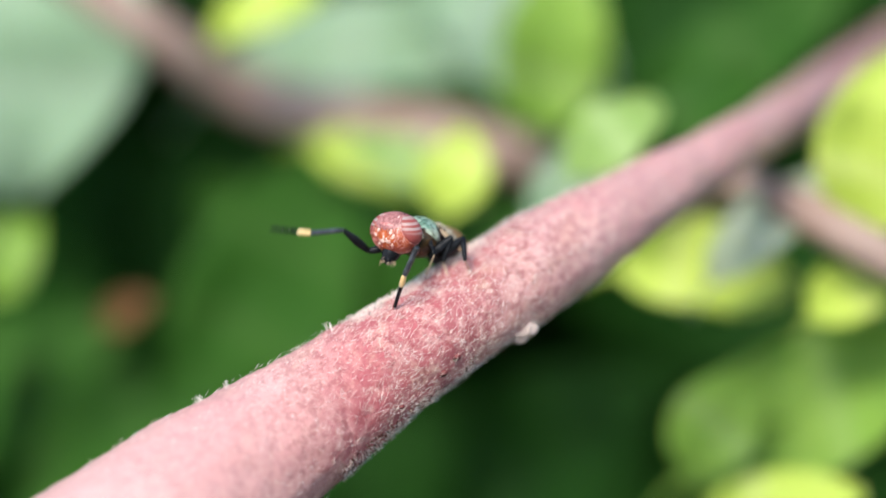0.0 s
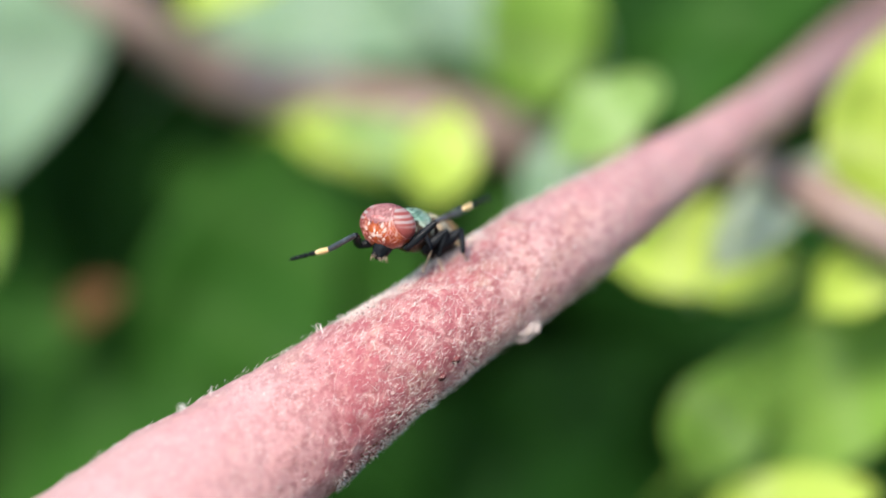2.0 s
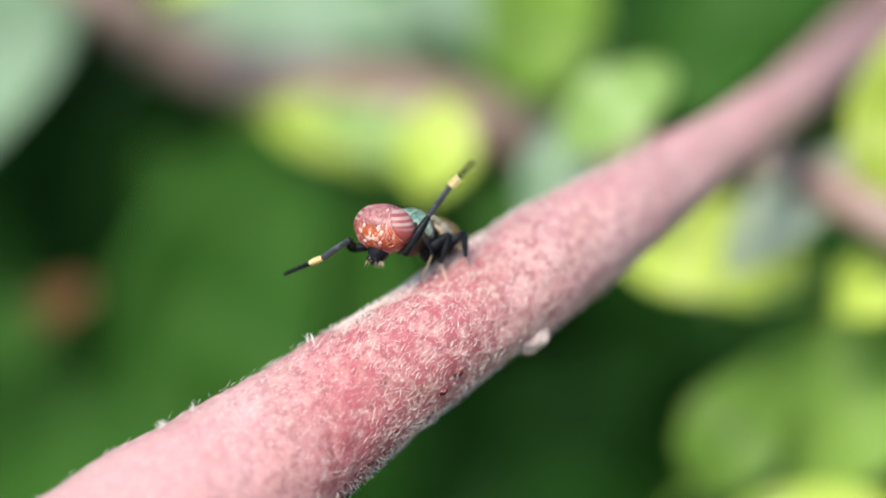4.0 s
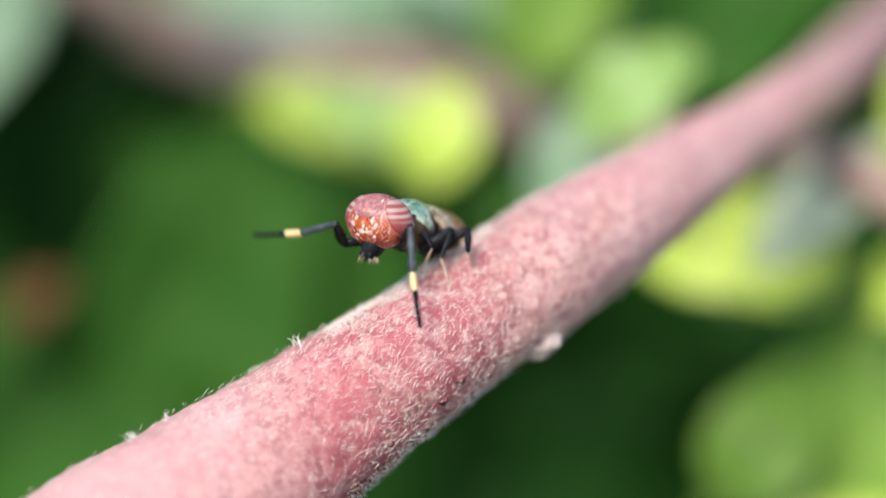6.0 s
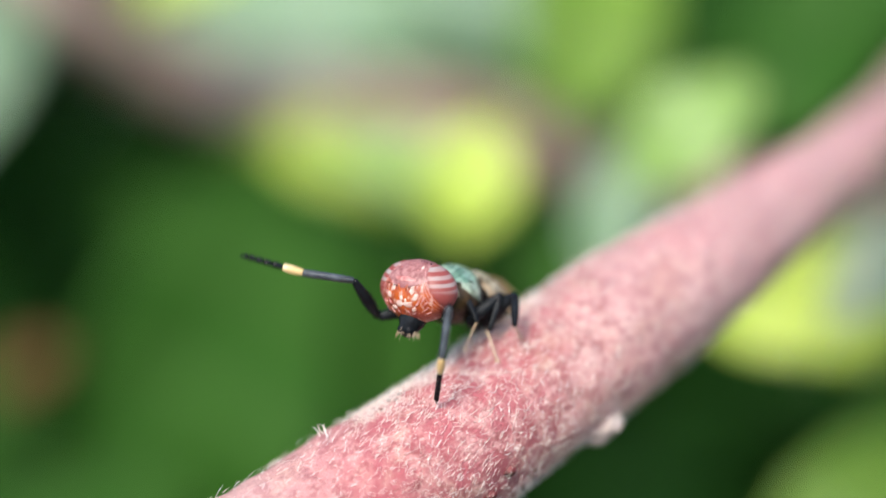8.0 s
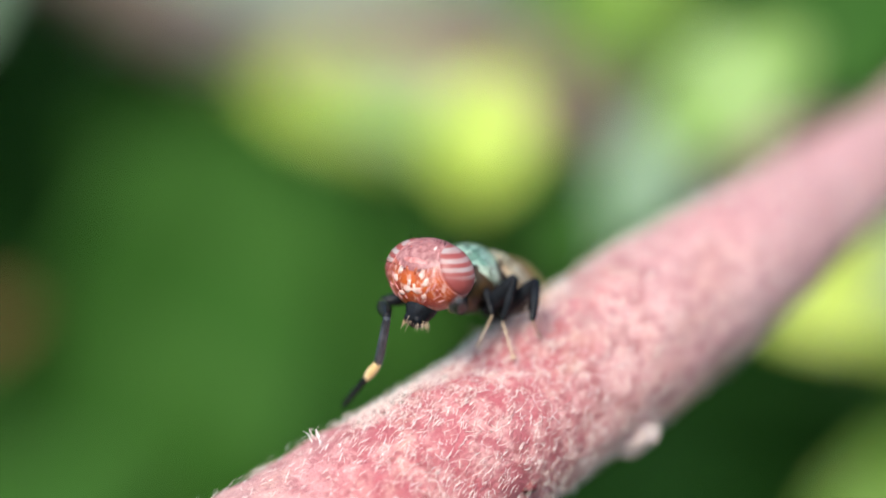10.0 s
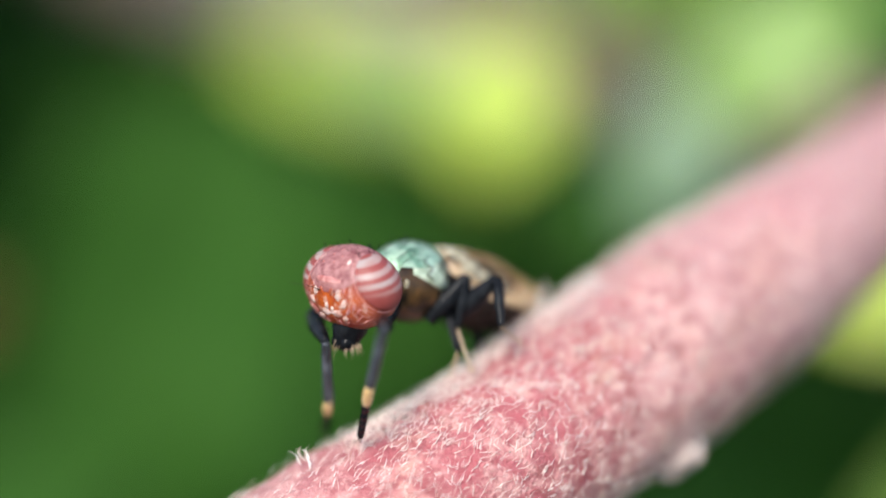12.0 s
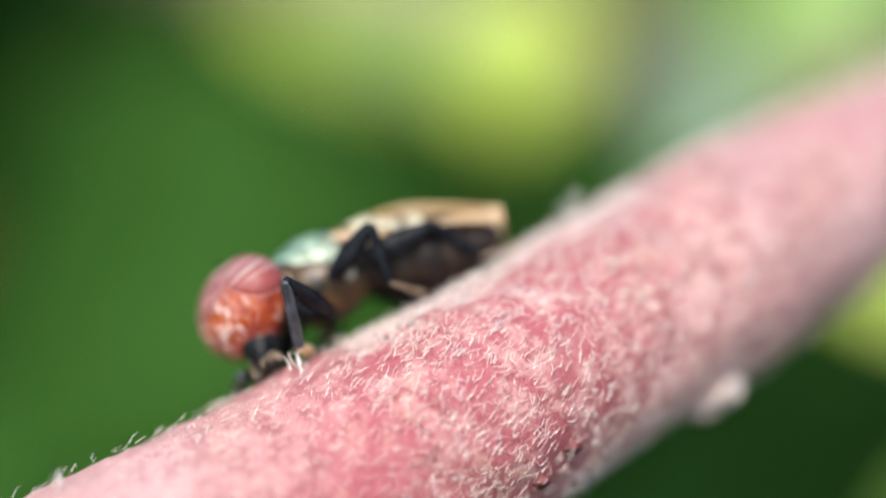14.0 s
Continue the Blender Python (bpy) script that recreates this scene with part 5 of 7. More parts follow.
        (10.10, limb((2.64, -0.61, -0.59), (2.46, -1.43, -1.14))),
        (10.2, limb((2.68, -0.92, -0.06), (2.89, -2.32, -0.15))),
        (10.4, limb((2.31, -1.38, 0.36), (3.29, -2.16, 1.03))),
        (10.45, limb((2.64, -1.48, -0.35), (3.37, -2.15, -0.52))),
        (10.5, limb((2.96, -1.59, -1.07), (3.62, -2.30, -2.11))),
        (10.6, limb((2.84, -0.70, -1.20), (2.36, -1.19, -2.44))),
        (10.8, limb((2.58, -0.28, -1.13), (1.92, -0.76, -2.29))),
        (11.0, limb((2.48, -0.16, -0.93), (1.91, -0.31, -2.23))),
        (11.2, limb((2.37, -0.09, -0.73), (1.83, -0.40, -2.01))),
        (11.4, limb((2.36, -0.10, -0.64), (1.78, -0.33, -1.92))),
        (11.45, limb((2.49, -0.39, -0.38), (2.44, -1.05, -1.12))),
        (11.5, limb((2.61, -0.67, -0.11), (3.08, -1.95, -0.52))),
        (11.55, limb((2.40, -0.93, 0.16), (3.13, -1.56, 0.43))),
        (11.6, limb((2.19, -1.19, 0.43), (3.23, -1.21, 1.39))),
        (11.7, limb((2.65, -1.04, 0.03), (3.67, -2.02, 0.13))),
        (11.75, limb((2.32, -1.23, -1.14), (3.08, -1.49, -1.74))),
        (11.8, limb((1.99, -1.42, -2.31), (2.44, -0.94, -3.57))),
        (12.0, limb((2.15, 0.01, -1.21), (1.70, -0.27, -2.53))),
        (12.05, limb((2.48, -0.28, -1.04), (2.18, -1.02, -1.64))),
        (12.1, limb((2.81, -0.57, -0.87), (2.58, -1.97, -0.93))),
        (12.15, limb((2.63, -1.35, -0.48), (3.10, -2.21, -0.27))),
        (12.2, limb((2.45, -2.14, -0.10), (3.69, -2.61, 0.41))),
        (12.25, limb((2.45, -1.16, -0.65), (3.33, -1.05, -1.10))),
        (12.3, limb((2.45, -0.18, -1.21), (2.66, 0.47, -2.46))),
        (12.4, limb((1.96, 0.12, -1.03), (2.28, 1.36, -1.65))),
        (12.5, limb((2.16, 0.04, -0.99), (2.77, 1.10, -1.71))),
        (12.55, limb((2.33, -0.82, -0.42), (3.11, -0.20, -0.40))),
        (12.6, limb((2.49, -1.69, 0.16), (3.64, -1.35, 0.92))),
        (12.70, limb((2.50, -1.02, -0.66), (3.31, -0.44, -0.72))),
        (12.8, limb((2.51, -0.34, -1.47), (3.12, 0.56, -2.37))),
        (13.0, limb((2.12, 0.05, -1.09), (2.54, 1.24, -1.74))),
        (13.2, limb((2.12, 0.05, -1.09), (2.04, -1.31, -1.48))),
        (13.5, limb((2.12, 0.05, -1.09), (1.95, -1.36, -1.10))),
        (14.0, limb((2.12, 0.05, -1.09), (2.39, -1.34, -0.99))),
    ])
    walk(LEGS["fore_tarsus", -1], [
        (0.0, limb((3.99, -2.39, -0.51), (4.52, -4.00, -0.58))),
        (0.1, limb((3.74, -2.17, -1.74), (4.37, -3.47, -2.64))),
        (0.2, limb((2.08, -1.03, -2.16), (1.90, -1.99, -3.56))),
        (0.3, limb((2.32, -0.88, -1.93), (1.92, -2.17, -2.96))),
        (0.4, limb((2.91, -1.84, -0.99), (2.97, -3.48, -1.43))),
        (0.5, limb((2.42, -2.28, 0.66), (2.97, -3.59, 1.61))),
        (0.6, limb((1.97, -2.41, 1.41), (2.59, -3.16, 2.81))),
        (0.7, limb((3.00, -2.50, 0.96), (3.64, -3.77, 1.89))),
        (0.8, limb((3.19, -2.96, 0.36), (3.51, -4.56, 0.85))),
        (0.9, limb((3.05, -3.11, -0.04), (3.51, -4.74, 0.08))),
        (1.0, limb((3.53, -2.84, -0.57), (4.00, -4.47, -0.65))),
        (1.1, limb((2.66, -2.88, -1.83), (3.31, -4.26, -2.57))),
        (1.2, limb((2.29, -1.68, -2.43), (2.33, -2.93, -3.58))),
        (1.3, limb((2.14, -1.21, -2.65), (1.59, -2.32, -3.82))),
        (1.4, limb((1.95, -0.78, -2.14), (1.30, -1.99, -3.15))),
        (1.5, limb((2.02, -0.58, -2.28), (1.50, -1.78, -3.36))),
        (1.6, limb((1.65, -0.29, -2.08), (0.73, -1.35, -3.05))),
        (1.7, limb((1.91, -0.97, -1.73), (1.53, -2.40, -2.55))),
        (1.8, limb((2.15, -1.61, -1.47), (2.07, -3.13, -2.22))),
        (1.9, limb((2.56, -1.72, -1.33), (2.58, -3.23, -2.10))),
        (2.0, limb((2.65, -1.77, -1.18), (2.86, -3.35, -1.77))),
        (2.1, limb((2.55, -2.07, -0.86), (2.72, -3.74, -1.10))),
        (2.2, limb((2.83, -2.24, 0.23), (3.22, -3.78, 0.84))),
        (2.3, limb((2.15, -2.13, 1.30), (2.72, -2.87, 2.73))),
        (2.4, limb((2.47, -2.29, 1.60), (2.41, -3.52, 2.78))),
        (2.5, limb((2.95, -2.33, 1.22), (3.21, -3.66, 2.25))),
        (2.6, limb((2.85, -2.86, 0.95), (4.15, -3.70, 1.65))),
        (2.7, limb((3.53, -2.57, 0.07), (4.57, -3.88, 0.33))),
        (2.8, limb((3.47, -2.61, -0.16), (4.52, -3.95, -0.11))),
        (2.9, limb((3.69, -2.51, -0.81), (4.73, -3.81, -1.11))),
        (3.0, limb((3.72, -2.32, -1.45), (4.73, -3.56, -2.03))),
        (3.1, limb((3.69, -1.27, -2.40), (3.71, -2.76, -3.22))),
        (3.2, limb((3.30, -0.42, -2.70), (2.62, -1.70, -3.60))),
        (3.4, limb((3.03, -0.50, -2.50), (2.45, -1.79, -3.44))),
        (3.5, limb((3.24, 0.04, -2.31), (2.53, -1.03, -3.42))),
        (3.6, limb((2.97, 0.40, -2.16), (2.06, -0.72, -3.06))),
        (3.7, limb((2.62, 0.78, -2.16), (1.57, -0.23, -3.04))),
        (3.8, limb((1.91, -0.97, -1.73), (1.53, -2.40, -2.55))),
        (3.9, limb((2.15, -1.61, -1.47), (2.07, -3.13, -2.22))),
        (4.0, limb((2.56, -1.72, -1.33), (2.58, -3.23, -2.10))),
        (4.1, limb((2.65, -1.77, -1.18), (2.86, -3.35, -1.77))),
        (4.2, limb((2.55, -2.07, -0.86), (2.72, -3.74, -1.10))),
        (4.3, limb((2.83, -2.24, 0.23), (3.22, -3.78, 0.84))),
        (4.4, limb((2.15, -2.13, 1.30), (2.72, -2.87, 2.73))),
        (4.5, limb((2.47, -2.29, 1.60), (2.41, -3.52, 2.78))),
        (4.6, limb((2.95, -2.33, 1.22), (3.21, -3.66, 2.25))),
        (4.7, limb((2.85, -2.86, 0.95), (4.15, -3.70, 1.65))),
        (4.8, limb((3.53, -2.57, 0.07), (4.57, -3.88, 0.33))),
        (4.9, limb((3.47, -2.61, -0.16), (4.52, -3.95, -0.11))),
        (5.0, limb((3.69, -2.51, -0.81), (4.73, -3.81, -1.11))),
        (5.1, limb((3.72, -2.32, -1.45), (4.73, -3.56, -2.03))),
        (5.2, limb((3.69, -1.27, -2.40), (3.71, -2.76, -3.22))),
        (5.3, limb((3.30, -0.42, -2.70), (2.62, -1.70, -3.60))),
        (5.5, limb((3.03, -0.50, -2.50), (2.45, -1.79, -3.44))),
        (5.6, limb((3.24, 0.04, -2.31), (2.53, -1.03, -3.42))),
        (5.8, limb((2.27, -0.85, -2.07), (1.90, -2.18, -3.06))),
        (5.9, limb((2.64, -1.48, -1.47), (2.56, -3.03, -2.16))),
        (6.0, limb((2.68, -2.10, -0.74), (2.98, -3.74, -1.06))),
        (6.10, limb((2.50, -2.28, 0.39), (3.28, -2.89, 0.54))),
        (6.2, limb((2.33, -2.47, 1.52), (3.89, -2.29, 2.19))),
        (6.30, limb((2.95, -2.53, 0.70), (3.74, -3.03, 1.06))),
        (6.4, limb((3.56, -2.60, -0.13), (4.19, -4.14, 0.22))),
        (6.5, limb((3.54, -2.66, -0.61), (4.23, -4.21, -0.74))),
        (6.6, limb((3.46, -2.75, -0.89), (3.80, -4.40, -1.15))),
        (6.8, limb((2.62, -0.81, -2.48), (2.19, -2.12, -3.48))),
        (7.0, limb((2.37, -0.96, -1.93), (2.09, -2.39, -2.82))),
        (7.1, limb((3.82, -1.56, -0.51), (3.70, -3.10, -1.21))),
        (7.2, limb((3.59, -0.38, -2.49), (2.60, -1.41, -3.42))),
        (7.3, limb((2.65, -1.77, -1.18), (2.86, -3.35, -1.77))),
        (7.4, limb((2.55, -2.07, -0.86), (2.72, -3.74, -1.10))),
        (7.5, limb((2.83, -2.24, 0.23), (3.22, -3.78, 0.84))),
        (7.6, limb((2.15, -2.13, 1.30), (2.72, -2.87, 2.73))),
        (7.7, limb((2.47, -2.29, 1.60), (2.41, -3.52, 2.78))),
        (7.8, limb((2.95, -2.33, 1.22), (3.21, -3.66, 2.25))),
        (7.9, limb((2.85, -2.86, 0.95), (4.15, -3.70, 1.65))),
        (8.0, limb((3.53, -2.57, 0.07), (4.57, -3.88, 0.33))),
        (8.1, limb((3.47, -2.61, -0.16), (4.52, -3.95, -0.11))),
        (8.2, limb((3.69, -2.51, -0.81), (4.73, -3.81, -1.11))),
        (8.3, limb((3.72, -2.32, -1.45), (4.73, -3.56, -2.03))),
        (8.4, limb((3.69, -1.27, -2.40), (3.71, -2.76, -3.22))),
        (8.5, limb((3.30, -0.42, -2.70), (2.62, -1.70, -3.60))),
        (8.7, limb((3.03, -0.50, -2.50), (2.45, -1.79, -3.44))),
        (8.8, limb((1.91, -0.97, -1.73), (1.53, -2.40, -2.55))),
        (8.9, limb((2.15, -1.61, -1.47), (2.07, -3.13, -2.22))),
        (9.0, limb((2.56, -1.72, -1.33), (2.58, -3.23, -2.10))),
        (9.1, limb((2.55, -2.07, -0.86), (2.72, -3.74, -1.10))),
        (9.2, limb((2.83, -2.24, 0.23), (3.22, -3.78, 0.84))),
        (9.3, limb((2.53, -2.74, 0.87), (2.71, -4.24, 1.64))),
        (9.4, limb((3.22, -2.73, 0.47), (3.14, -4.39, 0.85))),
        (9.5, limb((2.87, -2.96, 0.00), (3.26, -4.59, 0.26))),
        (9.6, limb((3.65, -2.53, -0.21), (3.72, -4.23, -0.20))),
        (9.7, limb((3.11, -2.56, -1.48), (3.34, -4.23, -1.75))),
        (9.8, limb((2.50, -1.60, -2.29), (2.44, -2.96, -3.31))),
        (9.9, limb((2.22, -1.01, -2.56), (1.98, -2.15, -3.79))),
        (10.0, limb((1.98, -0.78, -2.31), (1.58, -1.89, -3.53))),
        (10.2, limb((2.89, -2.32, -0.15), (3.06, -4.01, -0.14))),
        (10.4, limb((3.29, -2.16, 1.03), (3.17, -3.71, 1.72))),
        (10.5, limb((3.62, -2.30, -2.11), (3.91, -3.76, -2.91))),
        (10.6, limb((2.36, -1.19, -2.44), (2.10, -2.28, -3.73))),
        (10.8, limb((1.92, -0.76, -2.29), (1.53, -1.76, -3.62))),
        (11.0, limb((1.91, -0.31, -2.23), (1.57, -1.33, -3.54))),
        (11.2, limb((1.83, -0.40, -2.01), (1.07, -1.38, -3.16))),
        (11.4, limb((1.78, -0.33, -1.92), (0.94, -1.25, -3.07))),
        (11.5, limb((3.08, -1.95, -0.52), (3.60, -3.56, -0.67))),
        (11.6, limb((3.23, -1.21, 1.39), (2.89, -2.79, 1.92))),
        (11.7, limb((3.67, -2.02, 0.13), (4.92, -3.15, 0.34))),
        (11.75, limb((3.06, -1.48, -1.72), (3.10, -2.46, -1.89))),
        (11.8, limb((2.44, -0.94, -3.57), (1.29, -2.04, -4.16))),
        (12.0, limb((1.70, -0.27, -2.53), (0.78, -1.38, -3.43))),
        (12.1, limb((2.58, -1.97, -0.93), (3.08, -3.32, -1.83))),
        (12.2, limb((3.69, -2.61, 0.41), (4.64, -4.00, 0.56))),
        (12.3, limb((2.66, 0.47, -2.46), (2.38, -0.98, -3.31))),
        (12.4, limb((2.28, 1.36, -1.65), (1.45, 0.07, -2.38))),
        (12.5, limb((2.77, 1.10, -1.71), (2.19, -0.35, -2.37))),
        (12.6, limb((3.64, -1.35, 0.92), (4.19, -2.87, 1.42))),
        (12.8, limb((3.12, 0.56, -2.37), (2.35, -0.91, -2.73))),
        (13.0, limb((2.54, 1.24, -1.74), (2.21, -0.42, -1.80))),
        (13.2, limb((2.04, -1.31, -1.48), (1.55, -2.73, -1.49))),
        (13.5, limb((1.95, -1.36, -1.10), (1.63, -2.82, -1.01))),
        (14.0, limb((2.39, -1.34, -0.99), (2.07, -2.80, -0.84))),
    ])
    walk(LEGS["fore_femur", 1], [
        (0.0, limb((1.45, 0.95, -0.70), (2.57, 1.90, -0.41))),
        (0.2, limb((1.45, 0.95, -0.70), (2.73, 1.61, -0.28))),
        (0.3, limb((1.45, 0.95, -0.70), (2.55, 1.87, -0.26))),
        (0.4, limb((1.45, 0.95, -0.70), (2.56, 1.88, -0.32))),
        (0.5, limb((1.45, 0.95, -0.70), (2.61, 1.82, -0.31))),
        (0.6, limb((1.45, 0.95, -0.70), (2.78, 1.64, -0.64))),
        (0.8, limb((1.45, 0.95, -0.70), (2.64, 1.81, -0.40))),
        (1.0, limb((1.45, 0.95, -0.70), (2.65, 1.85, -0.69))),
        (1.1, limb((1.45, 0.95, -0.70), (2.65, 1.83, -0.90))),
        (1.2, limb((1.45, 0.95, -0.70), (2.37, 2.12, -0.48))),
        (1.3, limb((1.45, 0.95, -0.70), (2.31, 2.17, -0.53))),
        (1.4, limb((1.45, 0.95, -0.70), (2.24, 1.93, 0.11))),
        (1.5, limb((1.45, 0.95, -0.70), (2.14, 1.49, 0.52))),
        (1.6, limb((1.45, 0.95, -0.70), (1.42, 0.96, 0.80))),
        (1.7, limb((1.45, 0.95, -0.70), (1.35, 1.05, 0.79))),
        (1.8, limb((1.45, 0.95, -0.70), (1.21, 1.25, 0.75))),
        (1.9, limb((1.45, 0.95, -0.70), (1.07, 1.44, 0.66))),
        (2.0, limb((1.45, 0.95, -0.70), (0.88, 1.71, 0.46))),
        (2.1, limb((1.45, 0.95, -0.70), (1.78, 2.21, 0.04))),
        (2.2, limb((1.45, 0.95, -0.70), (2.45, 2.06, -0.57))),
        (2.3, limb((1.45, 0.95, -0.70), (2.47, 1.91, -0.16))),
        (2.4, limb((1.45, 0.95, -0.70), (2.84, 1.52, -0.74))),
        (2.5, limb((1.45, 0.95, -0.70), (2.67, 1.77, -0.39))),
        (2.6, limb((1.45, 0.95, -0.70), (2.60, 1.76, -0.17))),
        (2.8, limb((1.45, 0.95, -0.70), (2.60, 1.84, -0.34))),
        (3.0, limb((1.45, 0.95, -0.70), (2.57, 1.78, -0.15))),
        (3.1, limb((1.45, 0.95, -0.70), (2.70, 1.66, -0.27))),
        (3.2, limb((1.45, 0.95, -0.70), (2.54, 1.69, 0.02))),
        (3.4, limb((1.45, 0.95, -0.70), (2.50, 1.63, 0.13))),
        (3.5, limb((1.45, 0.95, -0.70), (1.98, 1.17, 0.69))),
        (3.6, limb((1.45, 0.95, -0.70), (1.35, 1.03, 0.79))),
        (3.7, limb((1.45, 0.95, -0.70), (1.24, 1.18, 0.77))),
        (3.8, limb((1.45, 0.95, -0.70), (1.35, 1.05, 0.79))),
        (3.9, limb((1.45, 0.95, -0.70), (1.21, 1.25, 0.75))),
        (4.0, limb((1.45, 0.95, -0.70), (1.07, 1.44, 0.66))),
        (4.1, limb((1.45, 0.95, -0.70), (0.88, 1.71, 0.46))),
        (4.2, limb((1.45, 0.95, -0.70), (1.78, 2.21, 0.04))),
        (4.3, limb((1.45, 0.95, -0.70), (2.45, 2.06, -0.57))),
        (4.4, limb((1.45, 0.95, -0.70), (2.47, 1.91, -0.16))),
        (4.5, limb((1.45, 0.95, -0.70), (2.84, 1.52, -0.74))),
        (4.6, limb((1.45, 0.95, -0.70), (2.67, 1.77, -0.39))),
        (4.7, limb((1.45, 0.95, -0.70), (2.60, 1.76, -0.17))),
        (4.9, limb((1.45, 0.95, -0.70), (2.60, 1.84, -0.34))),
        (5.1, limb((1.45, 0.95, -0.70), (2.57, 1.78, -0.15))),
        (5.2, limb((1.45, 0.95, -0.70), (2.70, 1.66, -0.27))),
        (5.3, limb((1.45, 0.95, -0.70), (2.54, 1.69, 0.02))),
        (5.5, limb((1.45, 0.95, -0.70), (2.50, 1.63, 0.13))),
        (5.6, limb((1.45, 0.95, -0.70), (1.98, 1.17, 0.69))),
        (5.8, limb((1.45, 0.95, -0.70), (1.94, 2.31, -0.30))),
        (5.9, limb((1.45, 0.95, -0.70), (2.18, 2.23, -0.41))),
        (6.0, limb((1.45, 0.95, -0.70), (2.42, 1.83, 0.03))),
        (6.2, limb((1.45, 0.95, -0.70), (2.57, 1.92, -0.47))),
        (6.4, limb((1.45, 0.95, -0.70), (2.62, 1.80, -0.31))),
        (6.5, limb((1.45, 0.95, -0.70), (2.71, 1.74, -0.55))),
        (6.6, limb((1.45, 0.95, -0.70), (2.81, 1.59, -0.64))),
        (6.8, limb((1.45, 0.95, -0.70), (2.38, 1.90, 0.00))),
        (7.0, limb((1.45, 0.95, -0.70), (2.22, 2.03, 0.00))),
        (7.1, limb((1.45, 0.95, -0.70), (1.63, 0.64, 0.76))),
        (7.2, limb((1.45, 0.95, -0.70), (1.07, 1.43, 0.67))),
        (7.3, limb((1.45, 0.95, -0.70), (0.88, 1.71, 0.46))),
        (7.4, limb((1.45, 0.95, -0.70), (1.78, 2.21, 0.04))),
        (7.5, limb((1.45, 0.95, -0.70), (2.45, 2.06, -0.57))),
        (7.6, limb((1.45, 0.95, -0.70), (2.47, 1.91, -0.16))),
        (7.7, limb((1.45, 0.95, -0.70), (2.84, 1.52, -0.74))),
        (7.8, limb((1.45, 0.95, -0.70), (2.67, 1.77, -0.39))),
        (7.9, limb((1.45, 0.95, -0.70), (2.60, 1.76, -0.17))),
        (8.1, limb((1.45, 0.95, -0.70), (2.60, 1.84, -0.34))),
        (8.3, limb((1.45, 0.95, -0.70), (2.57, 1.78, -0.15))),
        (8.4, limb((1.45, 0.95, -0.70), (2.70, 1.66, -0.27))),
        (8.5, limb((1.45, 0.95, -0.70), (2.54, 1.69, 0.02))),
        (8.7, limb((1.45, 0.95, -0.70), (2.50, 1.63, 0.13))),
        (8.8, limb((1.45, 0.95, -0.70), (1.35, 1.05, 0.79))),
        (8.9, limb((1.45, 0.95, -0.70), (1.21, 1.25, 0.75))),
        (9.0, limb((1.45, 0.95, -0.70), (1.07, 1.44, 0.66))),
        (9.1, limb((1.45, 0.95, -0.70), (1.78, 2.21, 0.04))),
        (9.2, limb((1.45, 0.95, -0.70), (2.45, 2.06, -0.57))),
        (9.3, limb((1.45, 0.95, -0.70), (2.78, 1.56, -0.37))),
        (9.4, limb((1.45, 0.95, -0.70), (2.58, 1.65, 0.01))),
        (9.5, limb((1.45, 0.95, -0.70), (2.73, 1.71, -0.88))),
        (9.6, limb((1.45, 0.95, -0.70), (2.80, 1.51, -0.34))),
        (9.7, limb((1.45, 0.95, -0.70), (2.88, 1.29, -0.43))),
        (9.8, limb((1.45, 0.95, -0.70), (2.82, 1.50, -0.46))),
        (9.9, limb((1.45, 0.95, -0.70), (2.68, 1.67, -0.24))),
        (10.0, limb((1.45, 0.95, -0.70), (2.69, 1.73, -0.37))),
        (10.2, limb((1.45, 0.95, -0.70), (2.23, 1.05, 0.58))),
        (10.4, limb((1.45, 0.95, -0.70), (1.26, 1.08, 0.78))),
        (10.5, limb((1.45, 0.95, -0.70), (2.32, 2.03, -0.13))),
        (10.6, limb((1.45, 0.95, -0.70), (2.53, 1.86, -0.20))),
        (10.8, limb((1.45, 0.95, -0.70), (2.64, 1.76, -0.27))),
        (11.0, limb((1.45, 0.95, -0.70), (2.72, 1.69, -0.41))),
        (11.2, limb((1.45, 0.95, -0.70), (2.63, 1.74, -0.21))),
        (11.4, limb((1.45, 0.95, -0.70), (2.39, 1.94, -0.08))),
        (11.5, limb((1.45, 0.95, -0.70), (2.61, 1.86, -0.41))),
        (11.6, limb((1.45, 0.95, -0.70), (2.69, 1.78, -0.58))),
        (11.8, limb((1.45, 0.95, -0.70), (2.66, 1.83, -0.67))),
        (12.0, limb((1.45, 0.95, -0.70), (2.44, 2.06, -0.53))),
        (12.2, limb((1.45, 0.95, -0.70), (2.13, 2.11, -0.04))),
        (12.3, limb((1.45, 0.95, -0.70), (1.92, 2.01, 0.24))),
        (12.5, limb((1.45, 0.95, -0.70), (1.57, 1.84, 0.50))),
        (12.6, limb((1.45, 0.95, -0.70), (1.76, 1.98, 0.35))),
        (12.8, limb((1.45, 0.95, -0.70), (1.72, 2.17, 0.13))),
        (13.0, limb((0.59, 1.25, -0.74), (1.65, 2.13, -0.16))),
        (13.5, limb((0.23, 0.94, -1.00), (0.87, 2.20, -0.50))),
        (14.0, limb((0.18, 0.76, -1.09), (0.80, 2.05, -0.64))),
    ])
